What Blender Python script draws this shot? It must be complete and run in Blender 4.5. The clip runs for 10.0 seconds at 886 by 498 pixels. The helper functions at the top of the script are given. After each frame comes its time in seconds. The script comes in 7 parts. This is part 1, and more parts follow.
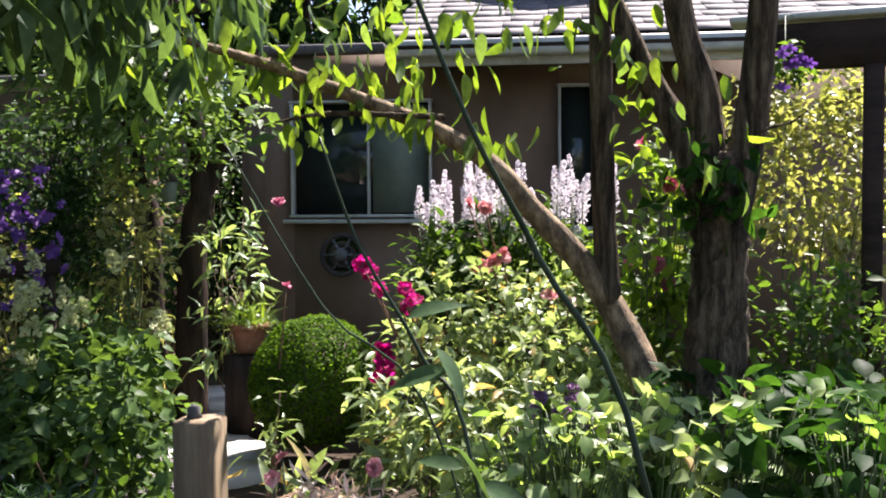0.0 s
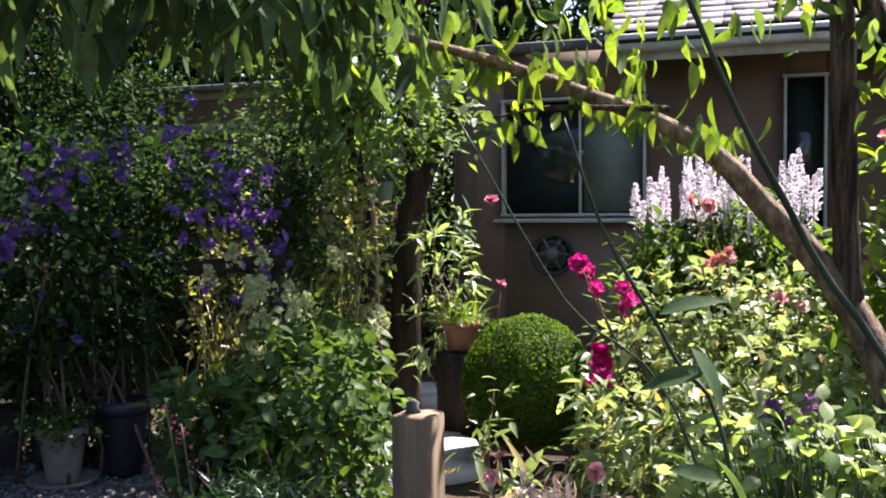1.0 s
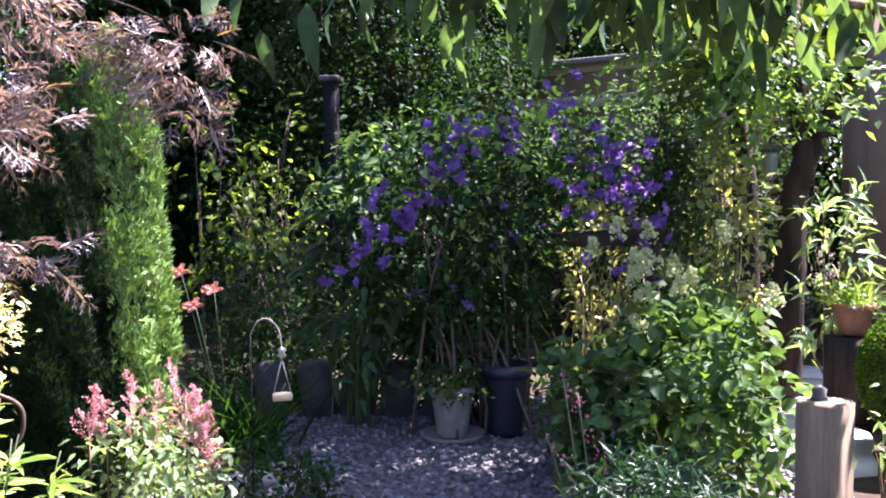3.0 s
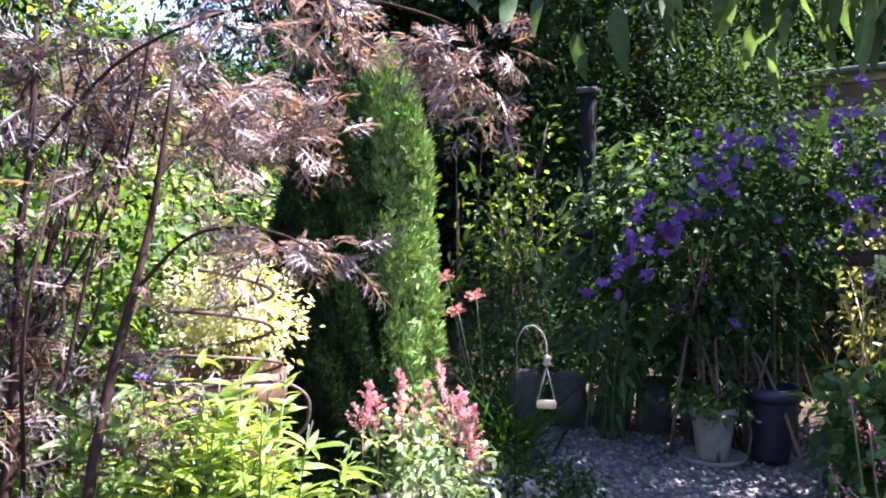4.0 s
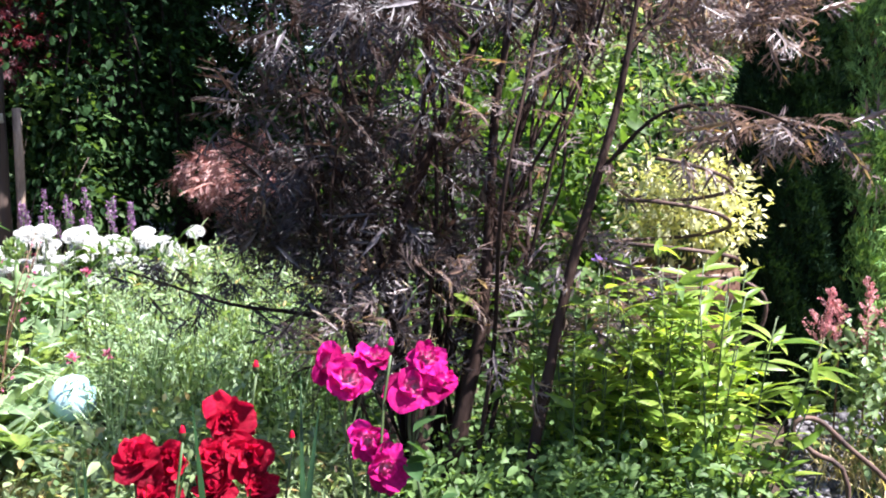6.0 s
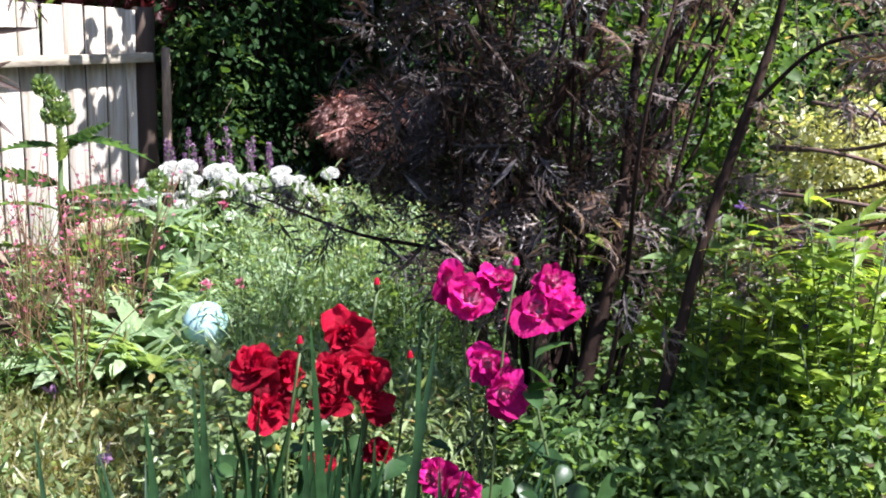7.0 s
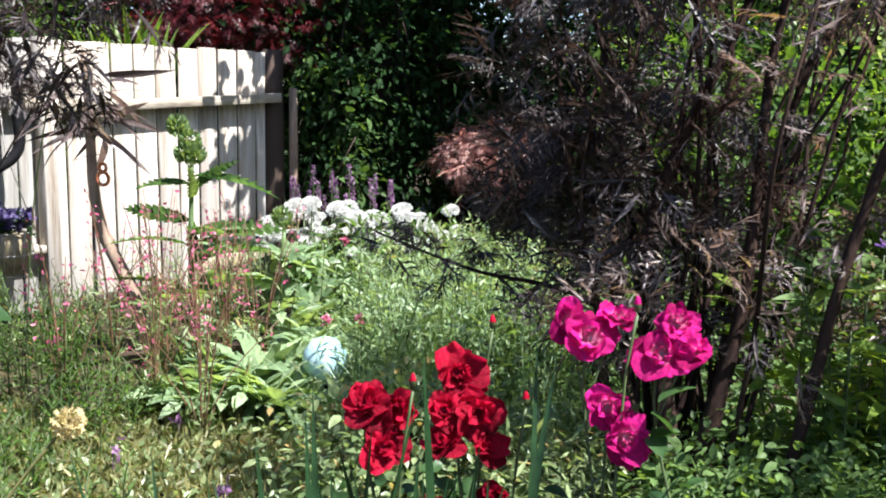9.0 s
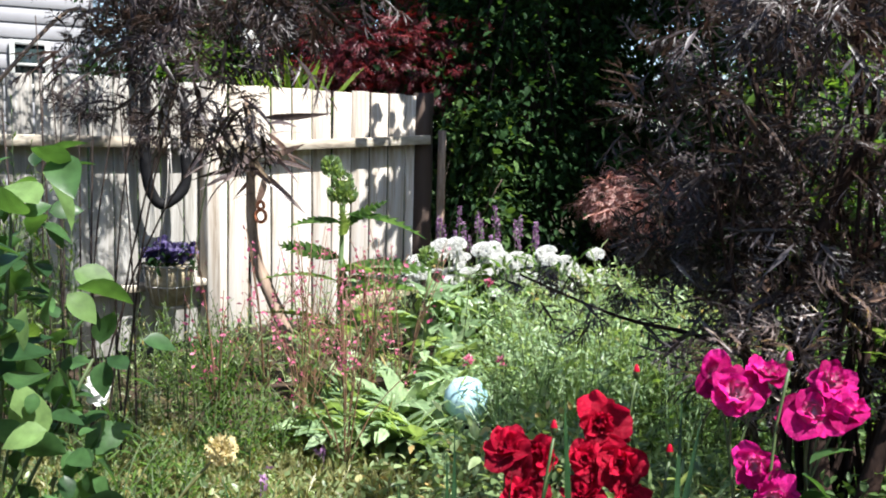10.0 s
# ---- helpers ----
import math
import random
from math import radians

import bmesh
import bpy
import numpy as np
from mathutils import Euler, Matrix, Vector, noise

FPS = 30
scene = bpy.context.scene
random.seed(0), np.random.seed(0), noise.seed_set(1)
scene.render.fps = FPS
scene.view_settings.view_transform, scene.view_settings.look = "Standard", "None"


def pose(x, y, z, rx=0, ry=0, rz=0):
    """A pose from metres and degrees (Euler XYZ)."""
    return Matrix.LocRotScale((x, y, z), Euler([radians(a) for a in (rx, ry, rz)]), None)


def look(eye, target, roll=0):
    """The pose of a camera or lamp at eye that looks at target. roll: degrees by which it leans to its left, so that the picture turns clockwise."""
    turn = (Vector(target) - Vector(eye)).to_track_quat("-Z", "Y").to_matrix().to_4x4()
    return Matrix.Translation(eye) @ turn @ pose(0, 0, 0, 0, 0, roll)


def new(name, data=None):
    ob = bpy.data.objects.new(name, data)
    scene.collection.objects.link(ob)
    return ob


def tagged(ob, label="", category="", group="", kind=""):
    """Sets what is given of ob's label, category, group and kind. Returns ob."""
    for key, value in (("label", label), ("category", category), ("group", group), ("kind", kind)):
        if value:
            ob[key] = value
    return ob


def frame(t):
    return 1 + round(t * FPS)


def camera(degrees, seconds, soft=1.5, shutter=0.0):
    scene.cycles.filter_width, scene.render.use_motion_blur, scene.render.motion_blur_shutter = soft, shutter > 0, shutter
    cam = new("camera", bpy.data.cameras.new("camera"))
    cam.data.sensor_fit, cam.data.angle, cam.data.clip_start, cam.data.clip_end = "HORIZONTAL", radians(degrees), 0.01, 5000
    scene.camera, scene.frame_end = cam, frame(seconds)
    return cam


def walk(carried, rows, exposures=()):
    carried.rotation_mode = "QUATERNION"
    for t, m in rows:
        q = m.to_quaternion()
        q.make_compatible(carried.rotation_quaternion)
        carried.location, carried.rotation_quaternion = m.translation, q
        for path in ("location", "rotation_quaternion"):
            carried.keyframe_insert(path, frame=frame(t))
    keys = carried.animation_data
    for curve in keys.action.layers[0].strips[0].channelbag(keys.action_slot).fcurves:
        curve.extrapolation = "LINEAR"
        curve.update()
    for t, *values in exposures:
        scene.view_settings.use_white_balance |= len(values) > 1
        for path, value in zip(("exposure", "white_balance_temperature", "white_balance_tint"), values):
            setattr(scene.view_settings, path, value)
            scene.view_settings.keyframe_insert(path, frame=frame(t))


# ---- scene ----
cam = camera(49.4, 10.0, soft=1.95)
PATH = [
    (0, (-0.066, -0.052, 1.495), (-0.3, 1.932, 1.404), -0.4),
    (0.5, (-0.105, -0.003, 1.479), (-0.507, 1.954, 1.389), -0.6),
    (1, (-0.136, 0.018, 1.476), (-0.781, 1.909, 1.391), -0.5),
    (1.5, (-0.167, 0.034, 1.46), (-1.085, 1.806, 1.333), 1.1),
    (2, (-0.206, 0.015, 1.48), (-1.284, 1.694, 1.345), -0.6),
    (2.2, (-0.231, 0.01, 1.476), (-1.334, 1.673, 1.338), -0.5),
    (3.3, (-0.311, -0.099, 1.486), (-1.64, 1.39, 1.363), -0.5),
    (3.5, (-0.332, -0.131, 1.476), (-1.704, 1.321, 1.368), -0.3),
    (4, (-0.374, -0.121, 1.463), (-1.985, 1.061, 1.355), 0.4),
    (4.5, (-0.386, -0.113, 1.439), (-2.127, 0.86, 1.298), 0.3),
    (5, (-0.435, -0.156, 1.407), (-2.303, 0.532, 1.221), 0.1),
    (5.5, (-0.487, -0.168, 1.378), (-2.411, 0.332, 1.155), 0.2),
    (6, (-0.48, -0.174, 1.365), (-2.423, 0.206, 1.078), 0.3),
    (6.2, (-0.473, -0.182, 1.361), (-2.424, 0.139, 1.056), 0.6),
    (7.3, (-0.562, -0.151, 1.267), (-2.526, -0.102, 0.892), 1.7),
    (7.5, (-0.559, -0.155, 1.268), (-2.525, -0.139, 0.9), 1.7),
    (8, (-0.571, -0.152, 1.264), (-2.537, -0.202, 0.901), 1.7),
    (8.5, (-0.58, -0.144, 1.27), (-2.55, -0.215, 0.932), 0.7),
    (9, (-0.588, -0.149, 1.272), (-2.56, -0.293, 0.973), 0.9),
    (9.5, (-0.585, -0.145, 1.276), (-2.547, -0.431, 1.011), 2.1),
    (10, (-0.57, -0.149, 1.283), (-2.508, -0.59, 1.061), 1.3),
]
EXPOSURES = [
    (0.0, 2.17, 6400, 20), (1.0, 2.2, 6300, 25), (1.5, 2.5, 6000, 32), (2.0, 3.26, 5750, 40), (3.5, 3.14, 5750, 33), (4.0, 3.16, 5750, 33), (4.5, 2.98, 5750, 30),
    (5.0, 2.84, 5750, 24), (5.5, 2.62, 5750, 21), (6.2, 2.36, 5750, 19), (7.5, 1.84, 5850, 14), (9.0, 1.89, 5900, 13), (9.5, 1.91, 5900, 12), (10.0, 1.82, 5950, 11),
]
walk(cam, [(t, look(eye, target, roll)) for t, eye, target, roll in PATH], EXPOSURES)

# ---- light ----
SUN_EL, SUN_AZ = radians(58), math.atan2(0.48, 0.88)
world = bpy.data.worlds.new("sky")
scene.world = world
world.use_nodes = True
wn = world.node_tree.nodes
sky = wn.new("ShaderNodeTexSky")
sky.sky_type, sky.sun_disc, sky.sun_elevation, sky.sun_rotation = "NISHITA", False, SUN_EL, SUN_AZ
world.node_tree.links.new(sky.outputs[0], wn["Background"].inputs[0])
wn["Background"].inputs[1].default_value = 0.065
sun = new("sun", bpy.data.lights.new("sun", "SUN"))
sun.data.energy, sun.data.angle, sun.data.color = 5.0, radians(0.5), (1.0, 0.94, 0.84)
sun.matrix_world = look((math.sin(SUN_AZ) * math.cos(SUN_EL) * 30, math.cos(SUN_AZ) * math.cos(SUN_EL) * 30, math.sin(SUN_EL) * 30), (0, 0, 0))

# ---- materials ----


def nodes_of(name):
    m = bpy.data.materials.new(name)
    m.use_nodes = True
    t = m.node_tree
    return m, t.nodes, t.links, t.nodes["Principled BSDF"]


def ramp(n, stops):
    r = n.new("ShaderNodeValToRGB")
    e = r.color_ramp.elements
    while len(e) < len(stops):
        e.new(0.5)
    for k, (p, c) in zip(e, stops):
        k.position, k.color = p, (*c, 1)
    return r


def noise_node(n, l, scale, detail=4.0, stretch=None, rough=0.55):
    tc, x = n.new("ShaderNodeTexCoord"), n.new("ShaderNodeTexNoise")
    x.inputs["Scale"].default_value, x.inputs["Detail"].default_value, x.inputs["Roughness"].default_value = scale, detail, rough
    if stretch:
        mp = n.new("ShaderNodeMapping")
        mp.inputs["Scale"].default_value = stretch
        l.new(tc.outputs["Object"], mp.inputs[0])
        l.new(mp.outputs[0], x.inputs[0])
    else:
        l.new(tc.outputs["Object"], x.inputs[0])
    return x


def bump_node(n, l, height, p, strength=0.4, dist=0.01):
    b = n.new("ShaderNodeBump")
    b.inputs["Strength"].default_value, b.inputs["Distance"].default_value = strength, dist
    l.new(height, b.inputs["Height"])
    l.new(b.outputs[0], p.inputs["Normal"])


def mix_rgb(n, l, a, b, fac, mode="MIX"):
    x = n.new("ShaderNodeMix")
    x.data_type, x.blend_type = "RGBA", mode
    for sock, v in ((x.inputs[0], fac), (x.inputs[6], a), (x.inputs[7], b)):
        if hasattr(v, "is_output"):
            l.new(v, sock)
        elif isinstance(v, tuple):
            sock.default_value = (*v, 1)
        else:
            sock.default_value = v
    return x.outputs[2]


def leaf_mat(name, dark, light, trans=0.5, rough=0.36, glow=(1.5, 1.45, 0.55), odd=None, spec=0.45, rare=0.93):
    """Thin plant tissue: a shade of its own for each leaf, light shining through it."""
    m, n, l, p = nodes_of(name)
    g = n.new("ShaderNodeNewGeometry")
    mid = tuple((a + b) / 2 for a, b in zip(dark, light))
    stops = [(0.0, dark), (0.5, mid), (rare, light)]
    if odd:
        stops.append((rare + (1 - rare) * 0.6, odd))
    r = ramp(n, stops)
    l.new(g.outputs["Random Per Island"], r.inputs[0])
    x = noise_node(n, l, 35.0, 3.0)
    r2 = ramp(n, [(0.3, (0.62, 0.62, 0.62)), (0.7, (1.15, 1.15, 1.15))])
    l.new(x.outputs[0], r2.inputs[0])
    col = mix_rgb(n, l, r.outputs[0], r2.outputs[0], 1.0, "MULTIPLY")
    l.new(col, p.inputs["Base Color"])
    p.inputs["Roughness"].default_value = rough
    p.inputs["Specular IOR Level"].default_value = spec
    bump_node(n, l, x.outputs[0], p, 0.25, 0.004)
    tr = n.new("ShaderNodeBsdfTranslucent")
    l.new(mix_rgb(n, l, col, glow, 1.0, "MULTIPLY"), tr.inputs[0])
    mx = n.new("ShaderNodeMixShader")
    mx.inputs[0].default_value = trans
    l.new(p.outputs[0], mx.inputs[1])
    l.new(tr.outputs[0], mx.inputs[2])
    l.new(mx.outputs[0], n["Material Output"].inputs[0])
    return m


def rose_mat(name, dark, light, throat, reach=0.3):
    """Petal tissue that pales towards the flower's throat, with darker veins."""
    m, n, l, p = nodes_of(name)
    g, tc, ln = n.new("ShaderNodeNewGeometry"), n.new("ShaderNodeTexCoord"), n.new("ShaderNodeVectorMath")
    ln.operation = "LENGTH"
    l.new(tc.outputs["Object"], ln.inputs[0])
    r = ramp(n, [(0.0, dark), (1.0, light)])
    l.new(g.outputs["Random Per Island"], r.inputs[0])
    x = noise_node(n, l, 4.0, 6.0, None, 0.7)
    r2 = ramp(n, [(0.32, (0.62, 0.62, 0.62)), (0.68, (1.25, 1.25, 1.25))])
    l.new(x.outputs[0], r2.inputs[0])
    col = mix_rgb(n, l, r.outputs[0], r2.outputs[0], 1.0, "MULTIPLY")
    f = ramp(n, [(reach * 0.15, (0.9, 0.9, 0.9)), (reach * 0.6, (0.35, 0.35, 0.35)), (reach * 1.4, (0, 0, 0))])
    l.new(ln.outputs["Value"], f.inputs[0])
    col = mix_rgb(n, l, col, throat, f.outputs[0])
    l.new(col, p.inputs["Base Color"])
    p.inputs["Roughness"].default_value = 0.55
    p.inputs["Specular IOR Level"].default_value = 0.15
    bump_node(n, l, x.outputs[0], p, 0.35, 0.05)
    tr = n.new("ShaderNodeBsdfTranslucent")
    l.new(col, tr.inputs[0])
    mx = n.new("ShaderNodeMixShader")
    mx.inputs[0].default_value = 0.5
    l.new(p.outputs[0], mx.inputs[1])
    l.new(tr.outputs[0], mx.inputs[2])
    l.new(mx.outputs[0], n["Material Output"].inputs[0])
    return m


def rough_mat(name, stops, scale=8.0, rough=0.8, bump=0.5, dist=0.01, stretch=None, detail=6.0, metal=0.0, vary=0.0, island=0.0):
    """An opaque surface: colour by noise at two scales, relief, and a shade of its own for each object or island."""
    m, n, l, p = nodes_of(name)
    x = noise_node(n, l, scale, detail, stretch, 0.6)
    y = noise_node(n, l, scale * 7.3, 4.0, stretch, 0.6)
    r = ramp(n, stops)
    ad = n.new("ShaderNodeMath")
    ad.operation = "MULTIPLY_ADD"
    l.new(y.outputs[0], ad.inputs[0])
    ad.inputs[1].default_value, ad.inputs[2].default_value = 0.35, -0.17
    sm = n.new("ShaderNodeMath")
    l.new(ad.outputs[0], sm.inputs[0])
    l.new(x.outputs[0], sm.inputs[1])
    l.new(sm.outputs[0], r.inputs[0])
    col = r.outputs[0]
    for amount, kind in ((vary, "ShaderNodeObjectInfo"), (island, "ShaderNodeNewGeometry")):
        if amount:
            src = n.new(kind)
            rr = ramp(n, [(0.0, (1 - amount,) * 3), (1.0, (1 + amount * 0.6,) * 3)])
            l.new(src.outputs["Random" if kind.endswith("Info") else "Random Per Island"], rr.inputs[0])
            col = mix_rgb(n, l, col, rr.outputs[0], 1.0, "MULTIPLY")
    l.new(col, p.inputs["Base Color"])
    p.inputs["Metallic"].default_value = metal
    rg = ramp(n, [(0.25, (max(rough - 0.15, 0.05),) * 3), (0.75, (min(rough + 0.12, 1),) * 3)])
    l.new(y.outputs[0], rg.inputs[0])
    l.new(rg.outputs[0], p.inputs["Roughness"])
    bump_node(n, l, sm.outputs[0], p, bump, dist)
    return m


def glass_mat(name, tint=(0.02, 0.03, 0.03)):
    m, n, l, p = nodes_of(name)
    p.inputs["Base Color"].default_value = (*tint, 1)
    p.inputs["Roughness"].default_value = 0.06
    p.inputs["Specular IOR Level"].default_value = 0.6
    x = noise_node(n, l, 1.5, 2.0)
    bump_node(n, l, x.outputs[0], p, 0.03, 0.02)
    return m


M_GREEN = leaf_mat("leaf_green", (0.028, 0.066, 0.014), (0.105, 0.185, 0.035), spec=0.16, rough=0.5)
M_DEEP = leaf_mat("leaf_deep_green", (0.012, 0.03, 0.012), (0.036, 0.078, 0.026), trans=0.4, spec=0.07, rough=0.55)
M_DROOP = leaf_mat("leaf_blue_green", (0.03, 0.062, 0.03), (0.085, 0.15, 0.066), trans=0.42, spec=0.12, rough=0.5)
M_CONIFER_SHADED = leaf_mat("leaf_conifer_shaded", (0.006, 0.016, 0.008), (0.02, 0.044, 0.018), trans=0.15, spec=0.08, rough=0.6)
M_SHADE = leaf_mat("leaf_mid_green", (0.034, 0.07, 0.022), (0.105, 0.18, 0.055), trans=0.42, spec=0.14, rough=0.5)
M_ROSELEAF = leaf_mat("leaf_rose", (0.022, 0.055, 0.02), (0.075, 0.155, 0.05), trans=0.5, spec=0.3)
M_MINT = leaf_mat("leaf_mint", (0.13, 0.21, 0.1), (0.34, 0.45, 0.25), trans=0.42)
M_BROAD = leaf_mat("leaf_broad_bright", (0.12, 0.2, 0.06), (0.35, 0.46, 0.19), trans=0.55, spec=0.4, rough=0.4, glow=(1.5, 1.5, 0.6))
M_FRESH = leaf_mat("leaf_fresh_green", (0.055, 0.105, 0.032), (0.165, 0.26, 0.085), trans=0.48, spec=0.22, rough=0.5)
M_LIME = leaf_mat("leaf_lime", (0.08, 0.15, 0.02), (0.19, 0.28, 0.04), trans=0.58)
M_PALE = leaf_mat("leaf_pale_green", (0.095, 0.15, 0.055), (0.34, 0.41, 0.2), trans=0.47, glow=(1.45, 1.45, 0.75), odd=(0.42, 0.3, 0.12))
M_GLOSS = leaf_mat("leaf_glossy_lime", (0.1, 0.19, 0.02), (0.32, 0.42, 0.075), trans=0.52, rough=0.4, spec=0.42)
M_SPIREA = leaf_mat("leaf_blush", (0.45, 0.3, 0.22), (0.75, 0.6, 0.48), trans=0.4, glow=(1, 0.9, 0.8))
M_GREY = leaf_mat("leaf_grey_green", (0.1, 0.165, 0.065), (0.28, 0.38, 0.18), trans=0.42)
M_YELLOW = leaf_mat("leaf_gold", (0.32, 0.33, 0.13), (0.64, 0.63, 0.38), trans=0.42)
# odd: the rare grey leaves stand for whitish glints
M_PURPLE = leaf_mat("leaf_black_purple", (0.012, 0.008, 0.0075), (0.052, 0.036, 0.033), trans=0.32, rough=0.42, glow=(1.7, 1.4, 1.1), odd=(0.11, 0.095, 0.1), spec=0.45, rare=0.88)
# on the elder, a paler copy of the leaf colour for sunlit leaves
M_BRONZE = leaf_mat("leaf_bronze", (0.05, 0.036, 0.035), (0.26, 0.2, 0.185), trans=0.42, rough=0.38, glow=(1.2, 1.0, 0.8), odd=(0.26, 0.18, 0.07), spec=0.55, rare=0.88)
M_RED = leaf_mat("leaf_red", (0.04, 0.006, 0.009), (0.15, 0.022, 0.028), trans=0.4, glow=(1.6, 0.6, 0.5))
M_COPPER = leaf_mat("leaf_copper", (0.2, 0.085, 0.075), (0.58, 0.38, 0.33), trans=0.4, glow=(1.3, 0.75, 0.6))
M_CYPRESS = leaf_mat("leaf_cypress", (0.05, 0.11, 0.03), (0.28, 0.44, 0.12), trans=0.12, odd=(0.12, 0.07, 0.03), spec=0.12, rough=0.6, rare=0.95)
M_BOX = leaf_mat("leaf_boxwood", (0.02, 0.05, 0.004), (0.12, 0.23, 0.014), trans=0.45, rough=0.7, spec=0.1)
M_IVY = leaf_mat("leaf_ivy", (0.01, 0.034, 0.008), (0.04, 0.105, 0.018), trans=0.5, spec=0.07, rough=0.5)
M_SUNNY = leaf_mat("leaf_sunny_yellow", (0.16, 0.19, 0.075), (0.4, 0.41, 0.21), trans=0.46, spec=0.2)
M_STRAW = leaf_mat("seed_straw", (0.42, 0.34, 0.17), (0.66, 0.56, 0.32), trans=0.3, spec=0.1)
M_DRY = leaf_mat("leaf_dry", (0.11, 0.115, 0.04), (0.27, 0.26, 0.11), trans=0.4)
M_CANE = rough_mat("cane_dark_green", [(0.3, (0.012, 0.022, 0.012)), (0.7, (0.035, 0.055, 0.03))], 12, 0.5, 0.2, 0.002)
M_BLADE = leaf_mat("blade_green", (0.008, 0.026, 0.01), (0.028, 0.068, 0.024), trans=0.3, spec=0.3)
M_STEM = rough_mat("stem_green", [(0.3, (0.03, 0.05, 0.015)), (0.7, (0.07, 0.1, 0.03))], 20, 0.6, 0.2, 0.002)
M_STEMR = rough_mat("stem_reddish", [(0.3, (0.08, 0.055, 0.025)), (0.7, (0.17, 0.08, 0.045))], 20, 0.6, 0.2, 0.002)
M_TWIG = rough_mat("twig_brown", [(0.3, (0.05, 0.035, 0.028)), (0.7, (0.15, 0.1, 0.075))], 25, 0.75, 0.5, 0.004)
M_BARK = rough_mat("bark", [(0.34, (0.016, 0.012, 0.008)), (0.5, (0.08, 0.059, 0.038)), (0.66, (0.2, 0.152, 0.1))], 26, 0.9, 1.0, 0.06, (1, 1, 0.12))
M_ELDERBARK = rough_mat("elder_bark", [(0.3, (0.01, 0.006, 0.005)), (0.7, (0.04, 0.024, 0.018))], 12, 0.95, 0.8, 0.01, (1, 1, 0.2))
M_BARKDARK = rough_mat("bark_dark", [(0.3, (0.012, 0.009, 0.008)), (0.7, (0.055, 0.038, 0.03))], 9, 0.85, 1.0, 0.03, (1, 1, 0.16))
M_MAGENTA = rose_mat("petal_magenta", (0.3, 0.002, 0.085), (0.78, 0.02, 0.3), (0.9, 0.68, 0.77), 0.42)
M_CRIMSON = rose_mat("petal_crimson", (0.16, 0.001, 0.012), (0.64, 0.007, 0.045), (0.6, 0.05, 0.16), 0.18)
M_PINK = leaf_mat("petal_pink", (0.4, 0.06, 0.14), (0.62, 0.2, 0.3), trans=0.4, rough=0.5, glow=(1.1, 0.9, 0.9))
M_CORAL = leaf_mat("petal_coral", (0.55, 0.18, 0.2), (0.8, 0.47, 0.46), trans=0.35, rough=0.6, glow=(1.1, 0.9, 0.9))
M_WHITE = leaf_mat("petal_white", (0.68, 0.68, 0.64), (0.85, 0.85, 0.82), trans=0.35, rough=0.55, glow=(1, 1, 1))
M_LILAC = leaf_mat("petal_lilac_white", (0.74, 0.66, 0.73), (0.9, 0.86, 0.89), trans=0.35, rough=0.6, glow=(1, 1, 1))
M_CREAM = leaf_mat("petal_cream", (0.42, 0.46, 0.22), (0.66, 0.68, 0.38), trans=0.35, rough=0.6, glow=(1, 1, 0.9))
M_VIOLET = leaf_mat("petal_violet", (0.095, 0.032, 0.2), (0.23, 0.105, 0.39), trans=0.4, rough=0.5, glow=(1.0, 0.9, 1.1))
M_INDIGO = leaf_mat("petal_indigo", (0.02, 0.014, 0.06), (0.09, 0.06, 0.2), trans=0.35, rough=0.5, glow=(1, 1, 1))
M_MAUVE = leaf_mat("petal_mauve", (0.17, 0.08, 0.19), (0.36, 0.19, 0.34), trans=0.35, rough=0.6, glow=(1, 1, 1))
M_ORANGE = leaf_mat("petal_peach", (0.5, 0.2, 0.16), (0.7, 0.38, 0.3), trans=0.4, rough=0.5, glow=(1.1, 0.9, 0.8))
M_STAMEN = leaf_mat("stamen_yellow", (0.5, 0.36, 0.05), (0.7, 0.55, 0.15), trans=0.2)

M_SOIL = rough_mat("soil", [(0.3, (0.02, 0.014, 0.01)), (0.5, (0.045, 0.032, 0.022)), (0.68, (0.07, 0.065, 0.03))], 2.2, 0.95, 0.9, 0.03)
M_GRAVEL = rough_mat("gravel_stone", [(0.3, (0.055, 0.05, 0.054)), (0.6, (0.12, 0.112, 0.115)), (0.8, (0.25, 0.235, 0.23))], 14, 0.75, 0.4, 0.004, island=0.55, vary=0.45)
M_GRAVELBED = rough_mat("gravel_bed", [(0.3, (0.05, 0.045, 0.045)), (0.7, (0.13, 0.12, 0.12))], 40, 0.9, 1.0, 0.02)
M_FLAG = rough_mat("flagstone", [(0.3, (0.4, 0.37, 0.34)), (0.7, (0.62, 0.59, 0.56))], 7, 0.8, 0.4, 0.006, vary=0.2)
M_ROCK = rough_mat("rock", [(0.3, (0.14, 0.12, 0.11)), (0.7, (0.36, 0.32, 0.28))], 9, 0.85, 0.8, 0.02, vary=0.2)
M_WALL = rough_mat("brown_siding_paint", [(0.3, (0.125, 0.08, 0.053)), (0.7, (0.185, 0.122, 0.085))], 3.5, 0.8, 0.25, 0.004, (1, 1, 0.5))
M_TRIM = rough_mat("white_trim", [(0.3, (0.28, 0.29, 0.27)), (0.6, (0.42, 0.43, 0.41))], 6, 0.55, 0.12, 0.002)
M_SHINGLE = rough_mat("roof_shingle", [(0.3, (0.07, 0.064, 0.067)), (0.7, (0.15, 0.137, 0.138))], 12, 0.9, 0.5, 0.006, island=0.12)
M_TAN = rough_mat("tan_board", [(0.3, (0.27, 0.22, 0.14)), (0.7, (0.42, 0.36, 0.25))], 6, 0.75, 0.3, 0.004, (0.2, 1, 1))
